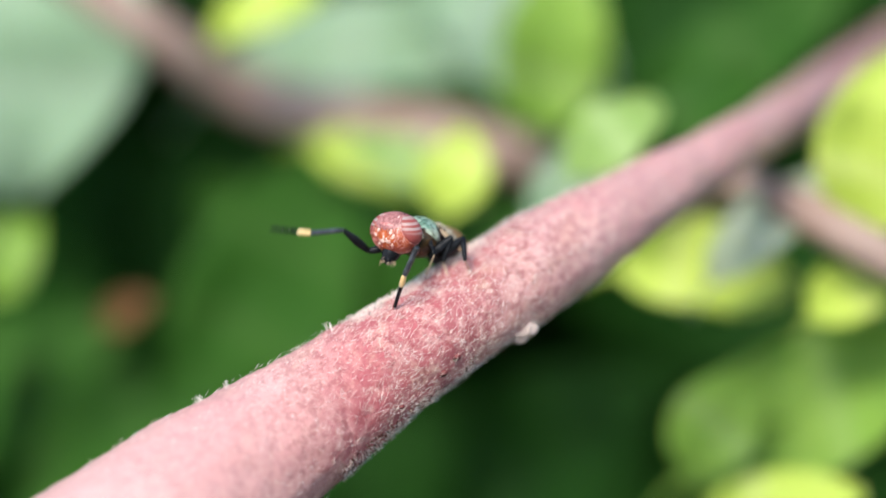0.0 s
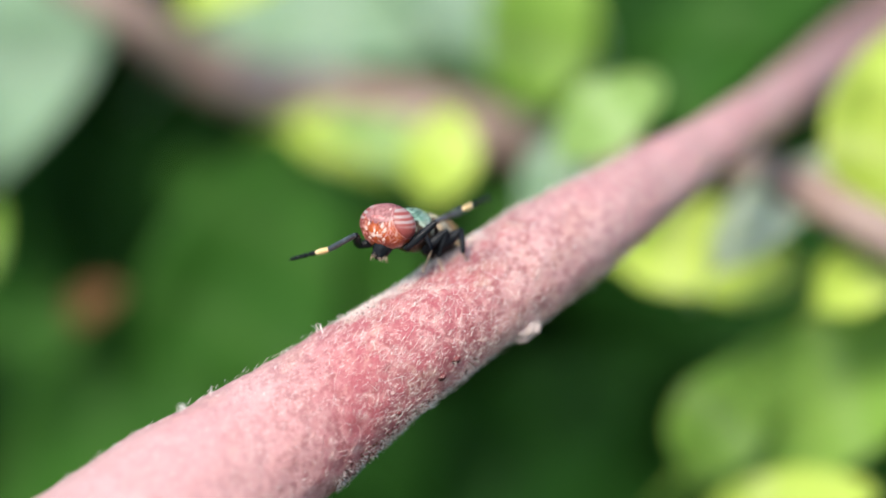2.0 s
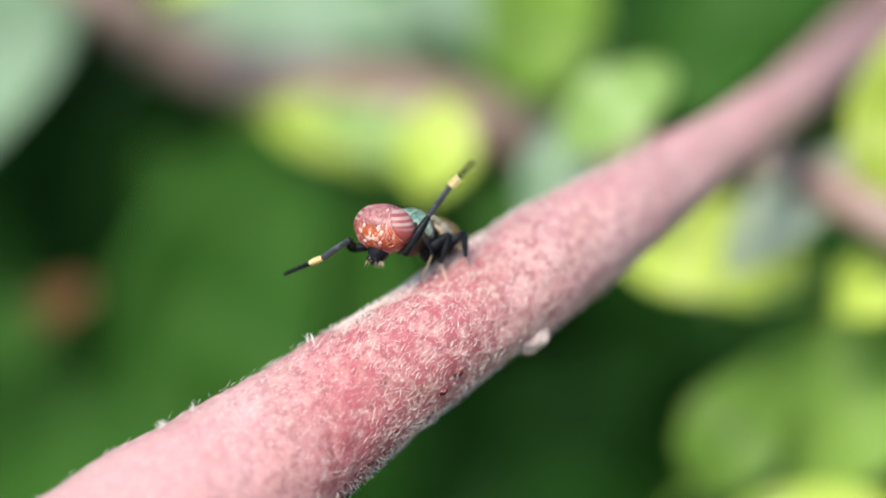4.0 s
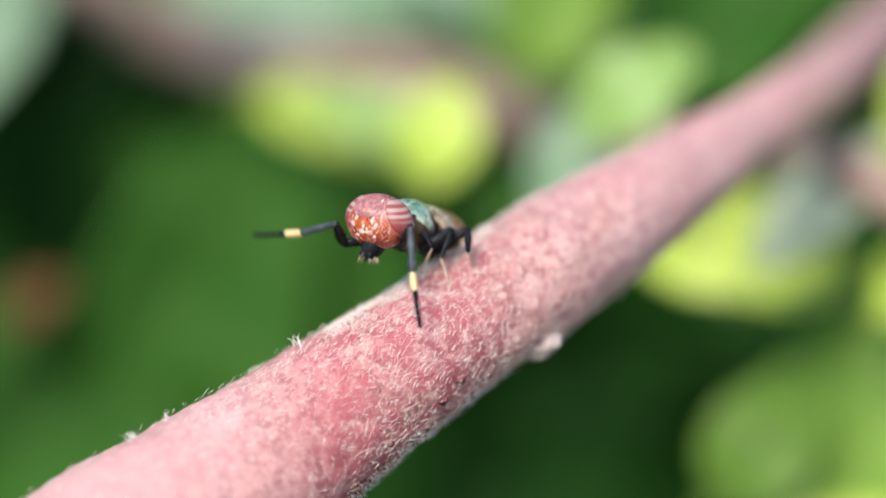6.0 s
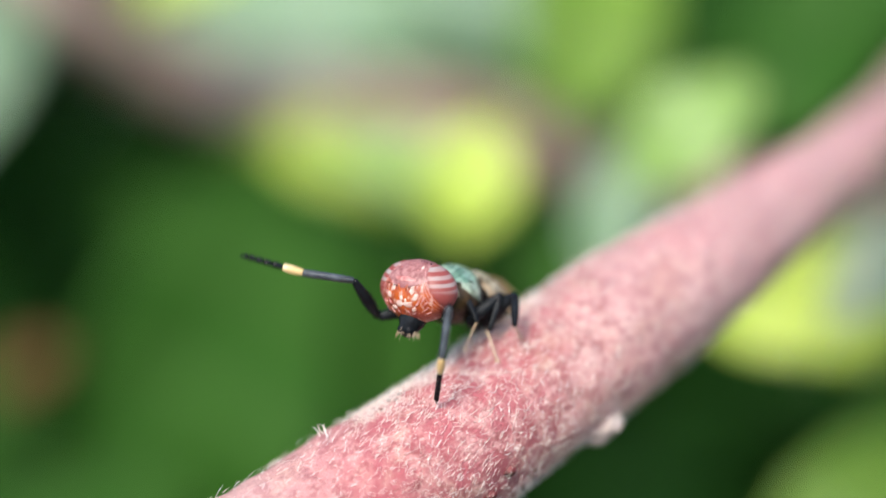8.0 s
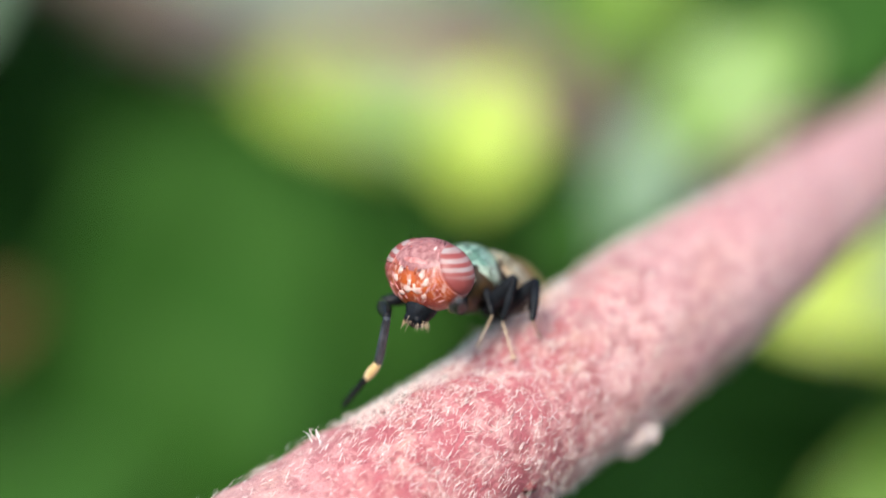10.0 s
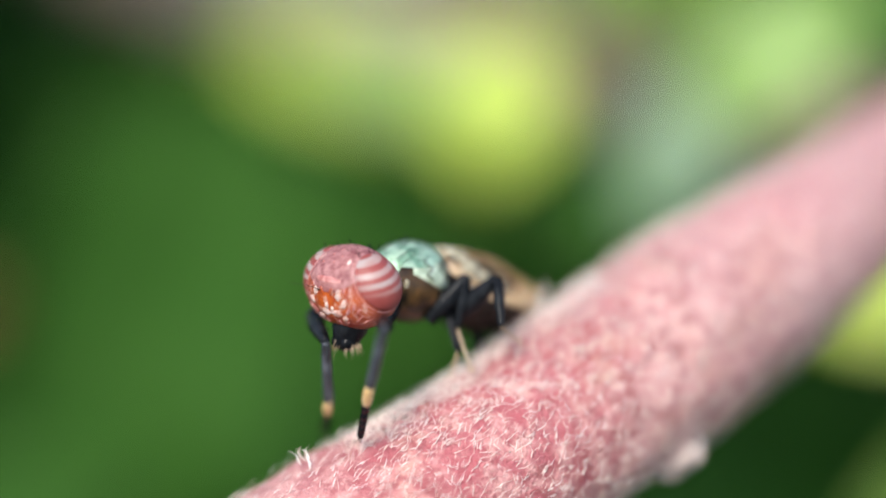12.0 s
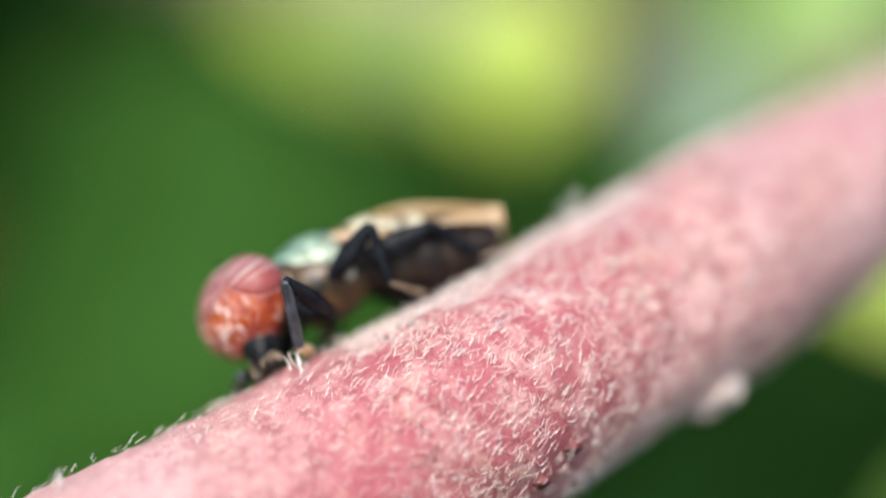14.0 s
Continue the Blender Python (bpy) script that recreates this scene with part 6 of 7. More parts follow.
    walk(LEGS["fore_tibia", 1], [
        (0.0, limb((2.57, 1.90, -0.41), (2.21, 1.22, -1.60))),
        (0.2, limb((2.73, 1.61, -0.28), (2.40, 1.51, -1.66))),
        (0.3, limb((2.55, 1.87, -0.26), (2.02, 1.54, -1.53))),
        (0.4, limb((2.56, 1.88, -0.32), (2.47, 2.08, -1.73))),
        (0.5, limb((2.61, 1.82, -0.31), (2.57, 1.94, -1.72))),
        (0.6, limb((2.78, 1.64, -0.64), (2.16, 1.32, -1.88))),
        (0.8, limb((2.64, 1.81, -0.40), (2.70, 1.80, -1.82))),
        (1.0, limb((2.65, 1.85, -0.69), (2.12, 1.16, -1.81))),
        (1.1, limb((2.65, 1.83, -0.90), (1.80, 0.98, -1.66))),
        (1.2, limb((2.37, 2.12, -0.48), (1.48, 1.13, -0.98))),
        (1.3, limb((2.31, 2.17, -0.53), (1.38, 1.11, -0.34))),
        (1.4, limb((2.24, 1.93, 0.11), (1.48, 0.94, 0.80))),
        (1.5, limb((2.14, 1.49, 0.52), (1.80, 0.61, 1.58))),
        (1.6, limb((1.42, 0.96, 0.80), (1.73, 0.54, 2.12))),
        (1.7, limb((1.35, 1.05, 0.79), (1.44, 0.93, 2.20))),
        (1.8, limb((1.21, 1.25, 0.75), (1.13, 1.35, 2.16))),
        (1.9, limb((1.07, 1.44, 0.66), (1.26, 2.29, 1.79))),
        (2.0, limb((0.88, 1.71, 0.46), (1.11, 2.98, 1.04))),
        (2.05, limb((1.33, 1.96, 0.25), (0.66, 2.68, 0.46))),
        (2.1, limb((1.78, 2.21, 0.04), (0.37, 2.20, -0.17))),
        (2.15, limb((2.11, 2.14, -0.27), (1.40, 2.31, -0.94))),
        (2.2, limb((2.45, 2.06, -0.57), (2.21, 2.48, -1.91))),
        (2.3, limb((2.47, 1.91, -0.16), (2.51, 1.96, -1.58))),
        (2.4, limb((2.84, 1.52, -0.74), (2.44, 1.12, -2.05))),
        (2.5, limb((2.67, 1.77, -0.39), (2.76, 1.75, -1.80))),
        (2.6, limb((2.60, 1.76, -0.17), (2.67, 1.76, -1.59))),
        (2.8, limb((2.60, 1.84, -0.34), (2.35, 1.60, -1.71))),
        (3.0, limb((2.57, 1.78, -0.15), (1.94, 1.11, -1.23))),
        (3.1, limb((2.70, 1.66, -0.27), (1.81, 1.00, -1.16))),
        (3.2, limb((2.54, 1.69, 0.02), (1.66, 0.89, -0.75))),
        (3.30, limb((2.52, 1.66, 0.07), (1.95, 0.85, 0.23))),
        (3.4, limb((2.50, 1.63, 0.13), (2.21, 0.77, 1.22))),
        (3.5, limb((1.98, 1.17, 0.69), (1.77, 0.28, 1.77))),
        (3.6, limb((1.35, 1.03, 0.79), (0.91, 0.13, 1.80))),
        (3.7, limb((1.24, 1.18, 0.77), (1.38, 0.97, 2.16))),
        (3.8, limb((1.35, 1.05, 0.79), (1.44, 0.93, 2.20))),
        (3.9, limb((1.21, 1.25, 0.75), (1.13, 1.35, 2.16))),
        (4.0, limb((1.07, 1.44, 0.66), (1.26, 2.29, 1.79))),
        (4.1, limb((0.88, 1.71, 0.46), (1.11, 2.98, 1.04))),
        (4.15, limb((1.33, 1.96, 0.25), (0.66, 2.68, 0.46))),
        (4.2, limb((1.78, 2.21, 0.04), (0.37, 2.20, -0.17))),
        (4.25, limb((2.11, 2.14, -0.27), (1.40, 2.31, -0.94))),
        (4.3, limb((2.45, 2.06, -0.57), (2.21, 2.48, -1.91))),
        (4.4, limb((2.47, 1.91, -0.16), (2.51, 1.96, -1.58))),
        (4.5, limb((2.84, 1.52, -0.74), (2.44, 1.12, -2.05))),
        (4.6, limb((2.67, 1.77, -0.39), (2.76, 1.75, -1.80))),
        (4.7, limb((2.60, 1.76, -0.17), (2.67, 1.76, -1.59))),
        (4.9, limb((2.60, 1.84, -0.34), (2.35, 1.60, -1.71))),
        (5.1, limb((2.57, 1.78, -0.15), (1.94, 1.11, -1.23))),
        (5.2, limb((2.70, 1.66, -0.27), (1.81, 1.00, -1.16))),
        (5.3, limb((2.54, 1.69, 0.02), (1.66, 0.89, -0.75))),
        (5.40, limb((2.52, 1.66, 0.07), (1.95, 0.85, 0.23))),
        (5.5, limb((2.50, 1.63, 0.13), (2.21, 0.77, 1.22))),
        (5.6, limb((1.98, 1.17, 0.69), (1.77, 0.28, 1.77))),
        (5.70, limb((1.96, 1.74, 0.19), (1.20, 1.52, 0.80))),
        (5.8, limb((1.94, 2.31, -0.30), (0.60, 2.75, -0.16))),
        (5.9, limb((2.18, 2.23, -0.41), (1.15, 2.00, -1.36))),
        (6.0, limb((2.42, 1.83, 0.03), (2.32, 2.09, -1.36))),
        (6.2, limb((2.57, 1.92, -0.47), (2.58, 2.03, -1.89))),
        (6.4, limb((2.62, 1.80, -0.31), (2.71, 1.80, -1.72))),
        (6.5, limb((2.71, 1.74, -0.55), (2.88, 1.57, -1.95))),
        (6.6, limb((2.81, 1.59, -0.64), (2.53, 1.27, -2.00))),
        (6.8, limb((2.38, 1.90, 0.00), (1.61, 1.52, -1.13))),
        (6.90, limb((2.30, 1.96, 0.00), (1.56, 1.37, -0.31))),
        (7.0, limb((2.22, 2.03, 0.00), (1.29, 1.04, 0.41))),
        (7.05, limb((1.92, 1.33, 0.38), (1.90, 1.03, 1.33))),
        (7.1, limb((1.63, 0.64, 0.76), (2.52, 1.20, 1.70))),
        (7.2, limb((1.07, 1.43, 0.67), (1.36, 2.07, 1.90))),
        (7.3, limb((0.88, 1.71, 0.46), (1.11, 2.98, 1.04))),
        (7.35, limb((1.33, 1.96, 0.25), (0.66, 2.68, 0.46))),
        (7.4, limb((1.78, 2.21, 0.04), (0.37, 2.20, -0.17))),
        (7.45, limb((2.11, 2.14, -0.27), (1.40, 2.31, -0.94))),
        (7.5, limb((2.45, 2.06, -0.57), (2.21, 2.48, -1.91))),
        (7.6, limb((2.47, 1.91, -0.16), (2.51, 1.96, -1.58))),
        (7.7, limb((2.84, 1.52, -0.74), (2.44, 1.12, -2.05))),
        (7.8, limb((2.67, 1.77, -0.39), (2.76, 1.75, -1.80))),
        (7.9, limb((2.60, 1.76, -0.17), (2.67, 1.76, -1.59))),
        (8.1, limb((2.60, 1.84, -0.34), (2.35, 1.60, -1.71))),
        (8.3, limb((2.57, 1.78, -0.15), (1.94, 1.11, -1.23))),
        (8.4, limb((2.70, 1.66, -0.27), (1.81, 1.00, -1.16))),
        (8.5, limb((2.54, 1.69, 0.02), (1.66, 0.89, -0.75))),
        (8.60, limb((2.52, 1.66, 0.07), (1.95, 0.85, 0.23))),
        (8.7, limb((2.50, 1.63, 0.13), (2.21, 0.77, 1.22))),
        (8.8, limb((1.35, 1.05, 0.79), (1.44, 0.93, 2.20))),
        (8.9, limb((1.21, 1.25, 0.75), (1.13, 1.35, 2.16))),
        (9.0, limb((1.07, 1.44, 0.66), (1.26, 2.29, 1.79))),
        (9.05, limb((1.42, 1.83, 0.35), (0.72, 2.31, 0.88))),
        (9.1, limb((1.78, 2.21, 0.04), (0.37, 2.20, -0.17))),
        (9.15, limb((2.11, 2.14, -0.27), (1.40, 2.31, -0.94))),
        (9.2, limb((2.45, 2.06, -0.57), (2.21, 2.48, -1.91))),
        (9.3, limb((2.78, 1.56, -0.37), (2.94, 1.54, -1.78))),
        (9.4, limb((2.58, 1.65, 0.01), (2.60, 1.83, -1.40))),
        (9.5, limb((2.73, 1.71, -0.88), (2.41, 1.00, -2.06))),
        (9.6, limb((2.80, 1.51, -0.34), (2.96, 1.49, -1.75))),
        (9.7, limb((2.88, 1.29, -0.43), (3.02, 1.32, -1.84))),
        (9.8, limb((2.82, 1.50, -0.46), (2.74, 1.22, -1.85))),
        (9.9, limb((2.68, 1.67, -0.24), (2.13, 0.97, -1.35))),
        (10.0, limb((2.69, 1.73, -0.37), (1.63, 0.83, -0.67))),
        (10.2, limb((2.23, 1.05, 0.58), (1.82, 0.16, 1.61))),
        (10.30, limb((1.74, 1.06, 0.68), (1.95, 0.84, 1.63))),
        (10.4, limb((1.26, 1.08, 0.78), (2.13, 1.47, 1.84))),
        (10.5, limb((2.32, 2.03, -0.13), (2.94, 3.26, 0.22))),
        (10.55, limb((2.43, 1.95, -0.17), (2.76, 2.71, -0.72))),
        (10.6, limb((2.53, 1.86, -0.20), (2.55, 2.08, -1.61))),
        (10.8, limb((2.64, 1.76, -0.27), (2.90, 1.67, -1.67))),
        (11.0, limb((2.72, 1.69, -0.41), (2.92, 1.73, -1.82))),
        (11.2, limb((2.63, 1.74, -0.21), (2.23, 1.32, -1.51))),
        (11.4, limb((2.39, 1.94, -0.08), (1.96, 1.52, -1.37))),
        (11.5, limb((2.61, 1.86, -0.41), (2.19, 1.31, -1.65))),
        (11.6, limb((2.69, 1.78, -0.58), (3.30, 1.46, -1.82))),
        (11.8, limb((2.66, 1.83, -0.67), (2.57, 1.34, -2.00))),
        (12.0, limb((2.44, 2.06, -0.53), (2.26, 1.56, -1.85))),
        (12.2, limb((2.13, 2.11, -0.04), (1.91, 1.88, -1.43))),
        (12.3, limb((1.92, 2.01, 0.24), (1.66, 1.74, -1.12))),
        (12.5, limb((1.57, 1.84, 0.50), (1.02, 1.55, -0.77))),
        (12.6, limb((1.76, 1.98, 0.35), (1.58, 2.30, -1.03))),
        (12.8, limb((1.72, 2.17, 0.13), (1.65, 2.38, -1.27))),
        (13.0, limb((1.65, 2.13, -0.16), (1.21, 1.31, -1.23))),
        (13.5, limb((0.87, 2.20, -0.50), (1.00, 1.44, -1.70))),
        (14.0, limb((0.80, 2.05, -0.64), (1.03, 0.91, -1.46))),
    ])
    walk(LEGS["fore_tarsus", 1], [
        (0.0, limb((2.21, 1.22, -1.60), (1.54, 0.44, -2.96))),
        (0.2, limb((2.40, 1.51, -1.66), (1.52, 0.84, -2.95))),
        (0.3, limb((2.02, 1.54, -1.53), (1.05, 0.37, -2.28))),
        (0.4, limb((2.47, 2.08, -1.73), (1.50, 1.62, -3.05))),
        (0.5, limb((2.57, 1.94, -1.72), (1.50, 1.38, -2.92))),
        (0.6, limb((2.16, 1.32, -1.88), (1.21, 0.59, -3.08))),
        (0.8, limb((2.70, 1.80, -1.82), (1.82, 0.98, -3.01))),
        (1.0, limb((2.12, 1.16, -1.81), (0.86, 0.23, -2.46))),
        (1.1, limb((1.80, 0.98, -1.66), (0.52, -0.02, -2.16))),
        (1.2, limb((1.48, 1.13, -0.98), (0.21, 0.19, -0.36))),
        (1.3, limb((1.38, 1.11, -0.34), (0.36, 0.02, 0.47))),
        (1.4, limb((1.48, 0.94, 0.80), (0.57, -0.16, 1.72))),
        (1.5, limb((1.80, 0.61, 1.58), (1.15, -0.41, 2.77))),
        (1.6, limb((1.73, 0.54, 2.12), (1.88, -0.12, 3.68))),
        (1.7, limb((1.44, 0.93, 2.20), (1.27, 0.38, 3.80))),
        (1.8, limb((1.13, 1.35, 2.16), (0.56, 1.13, 3.75))),
        (1.9, limb((1.26, 2.29, 1.79), (-0.15, 2.08, 2.71))),
        (2.0, limb((1.11, 2.98, 1.04), (-0.48, 2.99, 1.62))),
        (2.1, limb((0.37, 2.20, -0.17), (-1.06, 1.35, -0.51))),
        (2.2, limb((2.21, 2.48, -1.91), (1.00, 2.20, -3.06))),
        (2.3, limb((2.51, 1.96, -1.58), (2.49, 2.14, -3.27))),
        (2.4, limb((2.44, 1.12, -2.05), (1.50, 0.52, -3.33))),
        (2.5, limb((2.76, 1.75, -1.80), (1.72, 0.98, -2.91))),
        (2.6, limb((2.67, 1.76, -1.59), (1.77, 1.08, -2.86))),
        (2.8, limb((2.35, 1.60, -1.71), (1.34, 0.90, -2.89))),
        (3.0, limb((1.94, 1.11, -1.23), (1.01, 0.34, -2.43))),
        (3.1, limb((1.81, 1.00, -1.16), (0.54, 0.06, -1.77))),
        (3.2, limb((1.66, 0.89, -0.75), (0.49, 0.15, 0.25))),
        (3.4, limb((2.21, 0.77, 1.22), (1.41, -0.22, 2.34))),
        (3.5, limb((1.77, 0.28, 1.77), (2.17, -0.27, 3.33))),
        (3.6, limb((0.91, 0.13, 1.80), (1.23, -0.32, 3.41))),
        (3.7, limb((1.38, 0.97, 2.16), (0.66, 0.25, 3.53))),
        (3.8, limb((1.44, 0.93, 2.20), (1.27, 0.38, 3.80))),
        (3.9, limb((1.13, 1.35, 2.16), (0.56, 1.13, 3.75))),
        (4.0, limb((1.26, 2.29, 1.79), (-0.15, 2.08, 2.71))),
        (4.1, limb((1.11, 2.98, 1.04), (-0.48, 2.99, 1.62))),
        (4.2, limb((0.37, 2.20, -0.17), (-1.06, 1.35, -0.51))),
        (4.3, limb((2.21, 2.48, -1.91), (1.00, 2.20, -3.06))),
        (4.4, limb((2.51, 1.96, -1.58), (2.49, 2.14, -3.27))),
        (4.5, limb((2.44, 1.12, -2.05), (1.50, 0.52, -3.33))),
        (4.6, limb((2.76, 1.75, -1.80), (1.72, 0.98, -2.91))),
        (4.7, limb((2.67, 1.76, -1.59), (1.77, 1.08, -2.86))),
        (4.9, limb((2.35, 1.60, -1.71), (1.34, 0.90, -2.89))),
        (5.1, limb((1.94, 1.11, -1.23), (1.01, 0.34, -2.43))),
        (5.2, limb((1.81, 1.00, -1.16), (0.54, 0.06, -1.77))),
        (5.3, limb((1.66, 0.89, -0.75), (0.49, 0.15, 0.25))),
        (5.5, limb((2.21, 0.77, 1.22), (1.41, -0.22, 2.34))),
        (5.6, limb((1.77, 0.28, 1.77), (2.17, -0.27, 3.33))),
        (5.70, limb((1.19, 1.51, 0.81), (0.56, 1.20, 1.52))),
        (5.8, limb((0.60, 2.75, -0.16), (-1.09, 2.66, -0.25))),
        (5.9, limb((1.15, 2.00, -1.36), (-0.27, 1.26, -1.93))),
        (5.95, limb((1.74, 2.05, -1.36), (1.15, 1.94, -2.16))),
        (6.0, limb((2.32, 2.09, -1.36), (2.12, 2.54, -2.99))),
        (6.2, limb((2.58, 2.03, -1.89), (1.45, 1.50, -3.04))),
        (6.4, limb((2.71, 1.80, -1.72), (1.47, 1.06, -2.63))),
        (6.5, limb((2.88, 1.57, -1.95), (1.90, 0.80, -3.10))),
        (6.6, limb((2.53, 1.27, -2.00), (1.37, 0.43, -2.92))),
        (6.8, limb((1.61, 1.52, -1.13), (0.24, 0.73, -1.74))),
        (7.0, limb((1.29, 1.04, 0.41), (0.06, -0.06, 0.83))),
        (7.1, limb((2.52, 1.20, 1.70), (1.34, 0.32, 2.55))),
        (7.2, limb((1.36, 2.07, 1.90), (0.16, 2.02, 3.10))),
        (7.3, limb((1.11, 2.98, 1.04), (-0.48, 2.99, 1.62))),
        (7.4, limb((0.37, 2.20, -0.17), (-1.06, 1.35, -0.51))),
        (7.5, limb((2.21, 2.48, -1.91), (1.00, 2.20, -3.06))),
        (7.6, limb((2.51, 1.96, -1.58), (2.49, 2.14, -3.27))),
        (7.7, limb((2.44, 1.12, -2.05), (1.50, 0.52, -3.33))),
        (7.8, limb((2.76, 1.75, -1.80), (1.72, 0.98, -2.91))),
        (7.9, limb((2.67, 1.76, -1.59), (1.77, 1.08, -2.86))),
        (8.1, limb((2.35, 1.60, -1.71), (1.34, 0.90, -2.89))),
        (8.3, limb((1.94, 1.11, -1.23), (1.01, 0.34, -2.43))),
        (8.4, limb((1.81, 1.00, -1.16), (0.54, 0.06, -1.77))),
        (8.5, limb((1.66, 0.89, -0.75), (0.49, 0.15, 0.25))),
        (8.7, limb((2.21, 0.77, 1.22), (1.41, -0.22, 2.34))),
        (8.8, limb((1.44, 0.93, 2.20), (1.27, 0.38, 3.80))),
        (8.9, limb((1.13, 1.35, 2.16), (0.56, 1.13, 3.75))),
        (9.0, limb((1.26, 2.29, 1.79), (-0.15, 2.08, 2.71))),
        (9.1, limb((0.37, 2.20, -0.17), (-1.06, 1.35, -0.51))),
        (9.2, limb((2.21, 2.48, -1.91), (1.00, 2.20, -3.06))),
        (9.3, limb((2.94, 1.54, -1.78), (1.88, 0.66, -2.78))),
        (9.4, limb((2.60, 1.83, -1.40), (2.22, 1.85, -3.06))),
        (9.5, limb((2.41, 1.00, -2.06), (1.51, 0.24, -3.29))),
        (9.6, limb((2.96, 1.49, -1.75), (2.12, 0.66, -2.98))),
        (9.7, limb((3.02, 1.32, -1.84), (1.96, 0.59, -2.95))),
        (9.8, limb((2.74, 1.22, -1.85), (1.57, 0.46, -2.82))),
        (9.9, limb((2.13, 0.97, -1.35), (1.01, 0.01, -2.18))),
        (10.0, limb((1.63, 0.83, -0.67), (0.31, -0.17, -0.28))),
        (10.2, limb((1.82, 0.16, 1.61), (1.12, -0.79, 2.83))),
        (10.4, limb((2.13, 1.47, 1.84), (1.17, 0.83, 3.09))),
        (10.5, limb((2.94, 3.26, 0.22), (1.49, 2.39, 0.05))),
        (10.6, limb((2.55, 2.08, -1.61), (1.81, 1.92, -3.13))),
        (10.8, limb((2.90, 1.67, -1.67), (1.91, 0.92, -2.83))),
        (11.0, limb((2.92, 1.73, -1.82), (1.93, 0.99, -2.99))),
        (11.2, limb((2.23, 1.32, -1.51), (1.35, 0.80, -2.86))),
        (11.4, limb((1.96, 1.52, -1.37), (1.23, 1.13, -2.85))),
        (11.5, limb((2.19, 1.31, -1.65), (1.23, 0.37, -2.69))),
        (11.6, limb((3.30, 1.46, -1.82), (2.70, 0.33, -2.94))),
        (11.8, limb((2.57, 1.34, -2.00), (1.99, 0.51, -3.36))),
        (12.0, limb((2.26, 1.56, -1.85), (1.56, 0.62, -3.08))),
        (12.2, limb((1.91, 1.88, -1.43), (1.13, 0.79, -2.46))),
        (12.3, limb((1.66, 1.74, -1.12), (1.08, 0.83, -2.44))),
        (12.5, limb((1.02, 1.55, -0.77), (-0.17, 0.53, -1.43))),
        (12.6, limb((1.58, 2.30, -1.03), (0.54, 1.28, -1.91))),
        (12.8, limb((1.65, 2.38, -1.27), (0.80, 1.14, -2.07))),
        (13.0, limb((1.21, 1.31, -1.23), (0.66, -0.02, -1.68))),
        (13.5, limb((1.00, 1.44, -1.70), (0.43, 0.06, -1.59))),
        (14.0, limb((1.03, 0.91, -1.46), (0.51, -0.48, -1.29))),
    ])
    walk(LEGS["mid_femur", 1], [
        (0.0, limb((-0.08, 0.55, -0.78), (-0.57, 1.18, 0.18), down)),
        (3.0, limb((-0.08, 0.55, -0.78), (-0.58, 1.22, 0.15), down)),
        (6.0, limb((-0.08, 0.55, -0.78), (-0.62, 1.27, 0.09), down)),
        (9.5, limb((-0.08, 0.55, -0.78), (-0.21, 1.27, 0.24), down)),
        (10.0, limb((-0.08, 0.55, -0.78), (-0.09, 1.30, 0.22), down)),
        (11.0, limb((-0.08, 0.55, -0.78), (-0.14, 1.35, 0.17), down)),
        (12.0, limb((-0.08, 0.55, -0.78), (-0.72, 0.96, 0.21), down)),
        (12.5, limb((-0.08, 0.55, -0.78), (-0.69, 0.87, 0.26), down)),
        (12.8, limb((-0.10, 0.65, -0.54), (-0.47, 1.45, 0.32), down)),
        (13.0, limb((-0.10, 0.68, -0.52), (-0.21, 1.63, 0.44), down)),
        (13.5, limb((-0.10, 0.76, -0.45), (-0.78, 1.79, -0.26), down)),
        (14.0, limb((-0.10, 0.76, -0.45), (-1.12, 1.39, -0.10), down)),
    ])
    walk(LEGS["mid_tibia", 1], [
        (0.0, limb((-0.57, 1.18, 0.18), (-0.42, 1.02, -0.89), down)),
        (3.0, limb((-0.58, 1.22, 0.15), (-0.45, 1.10, -0.94), down)),
        (6.0, limb((-0.62, 1.27, 0.09), (-0.11, 1.35, -0.88), down)),
        (9.5, limb((-0.21, 1.27, 0.24), (-0.06, 1.20, -0.85), down)),
        (10.0, limb((-0.09, 1.30, 0.22), (0.05, 1.23, -0.87), down)),
        (11.0, limb((-0.14, 1.35, 0.17), (0.03, 1.34, -0.91), down)),
        (12.0, limb((-0.72, 0.96, 0.21), (-0.51, 1.00, -0.86), down)),
        (12.5, limb((-0.69, 0.87, 0.26), (-0.34, 1.27, -0.70), down)),
        (12.8, limb((-0.47, 1.45, 0.32), (-0.32, 0.95, -0.64), down)),
        (13.0, limb((-0.21, 1.63, 0.44), (-0.12, 1.60, -0.66), down)),
        (13.5, limb((-0.78, 1.79, -0.26), (-0.73, 1.44, -1.30), down)),
        (14.0, limb((-1.12, 1.39, -0.10), (-0.97, 0.97, -1.10), down)),
    ])
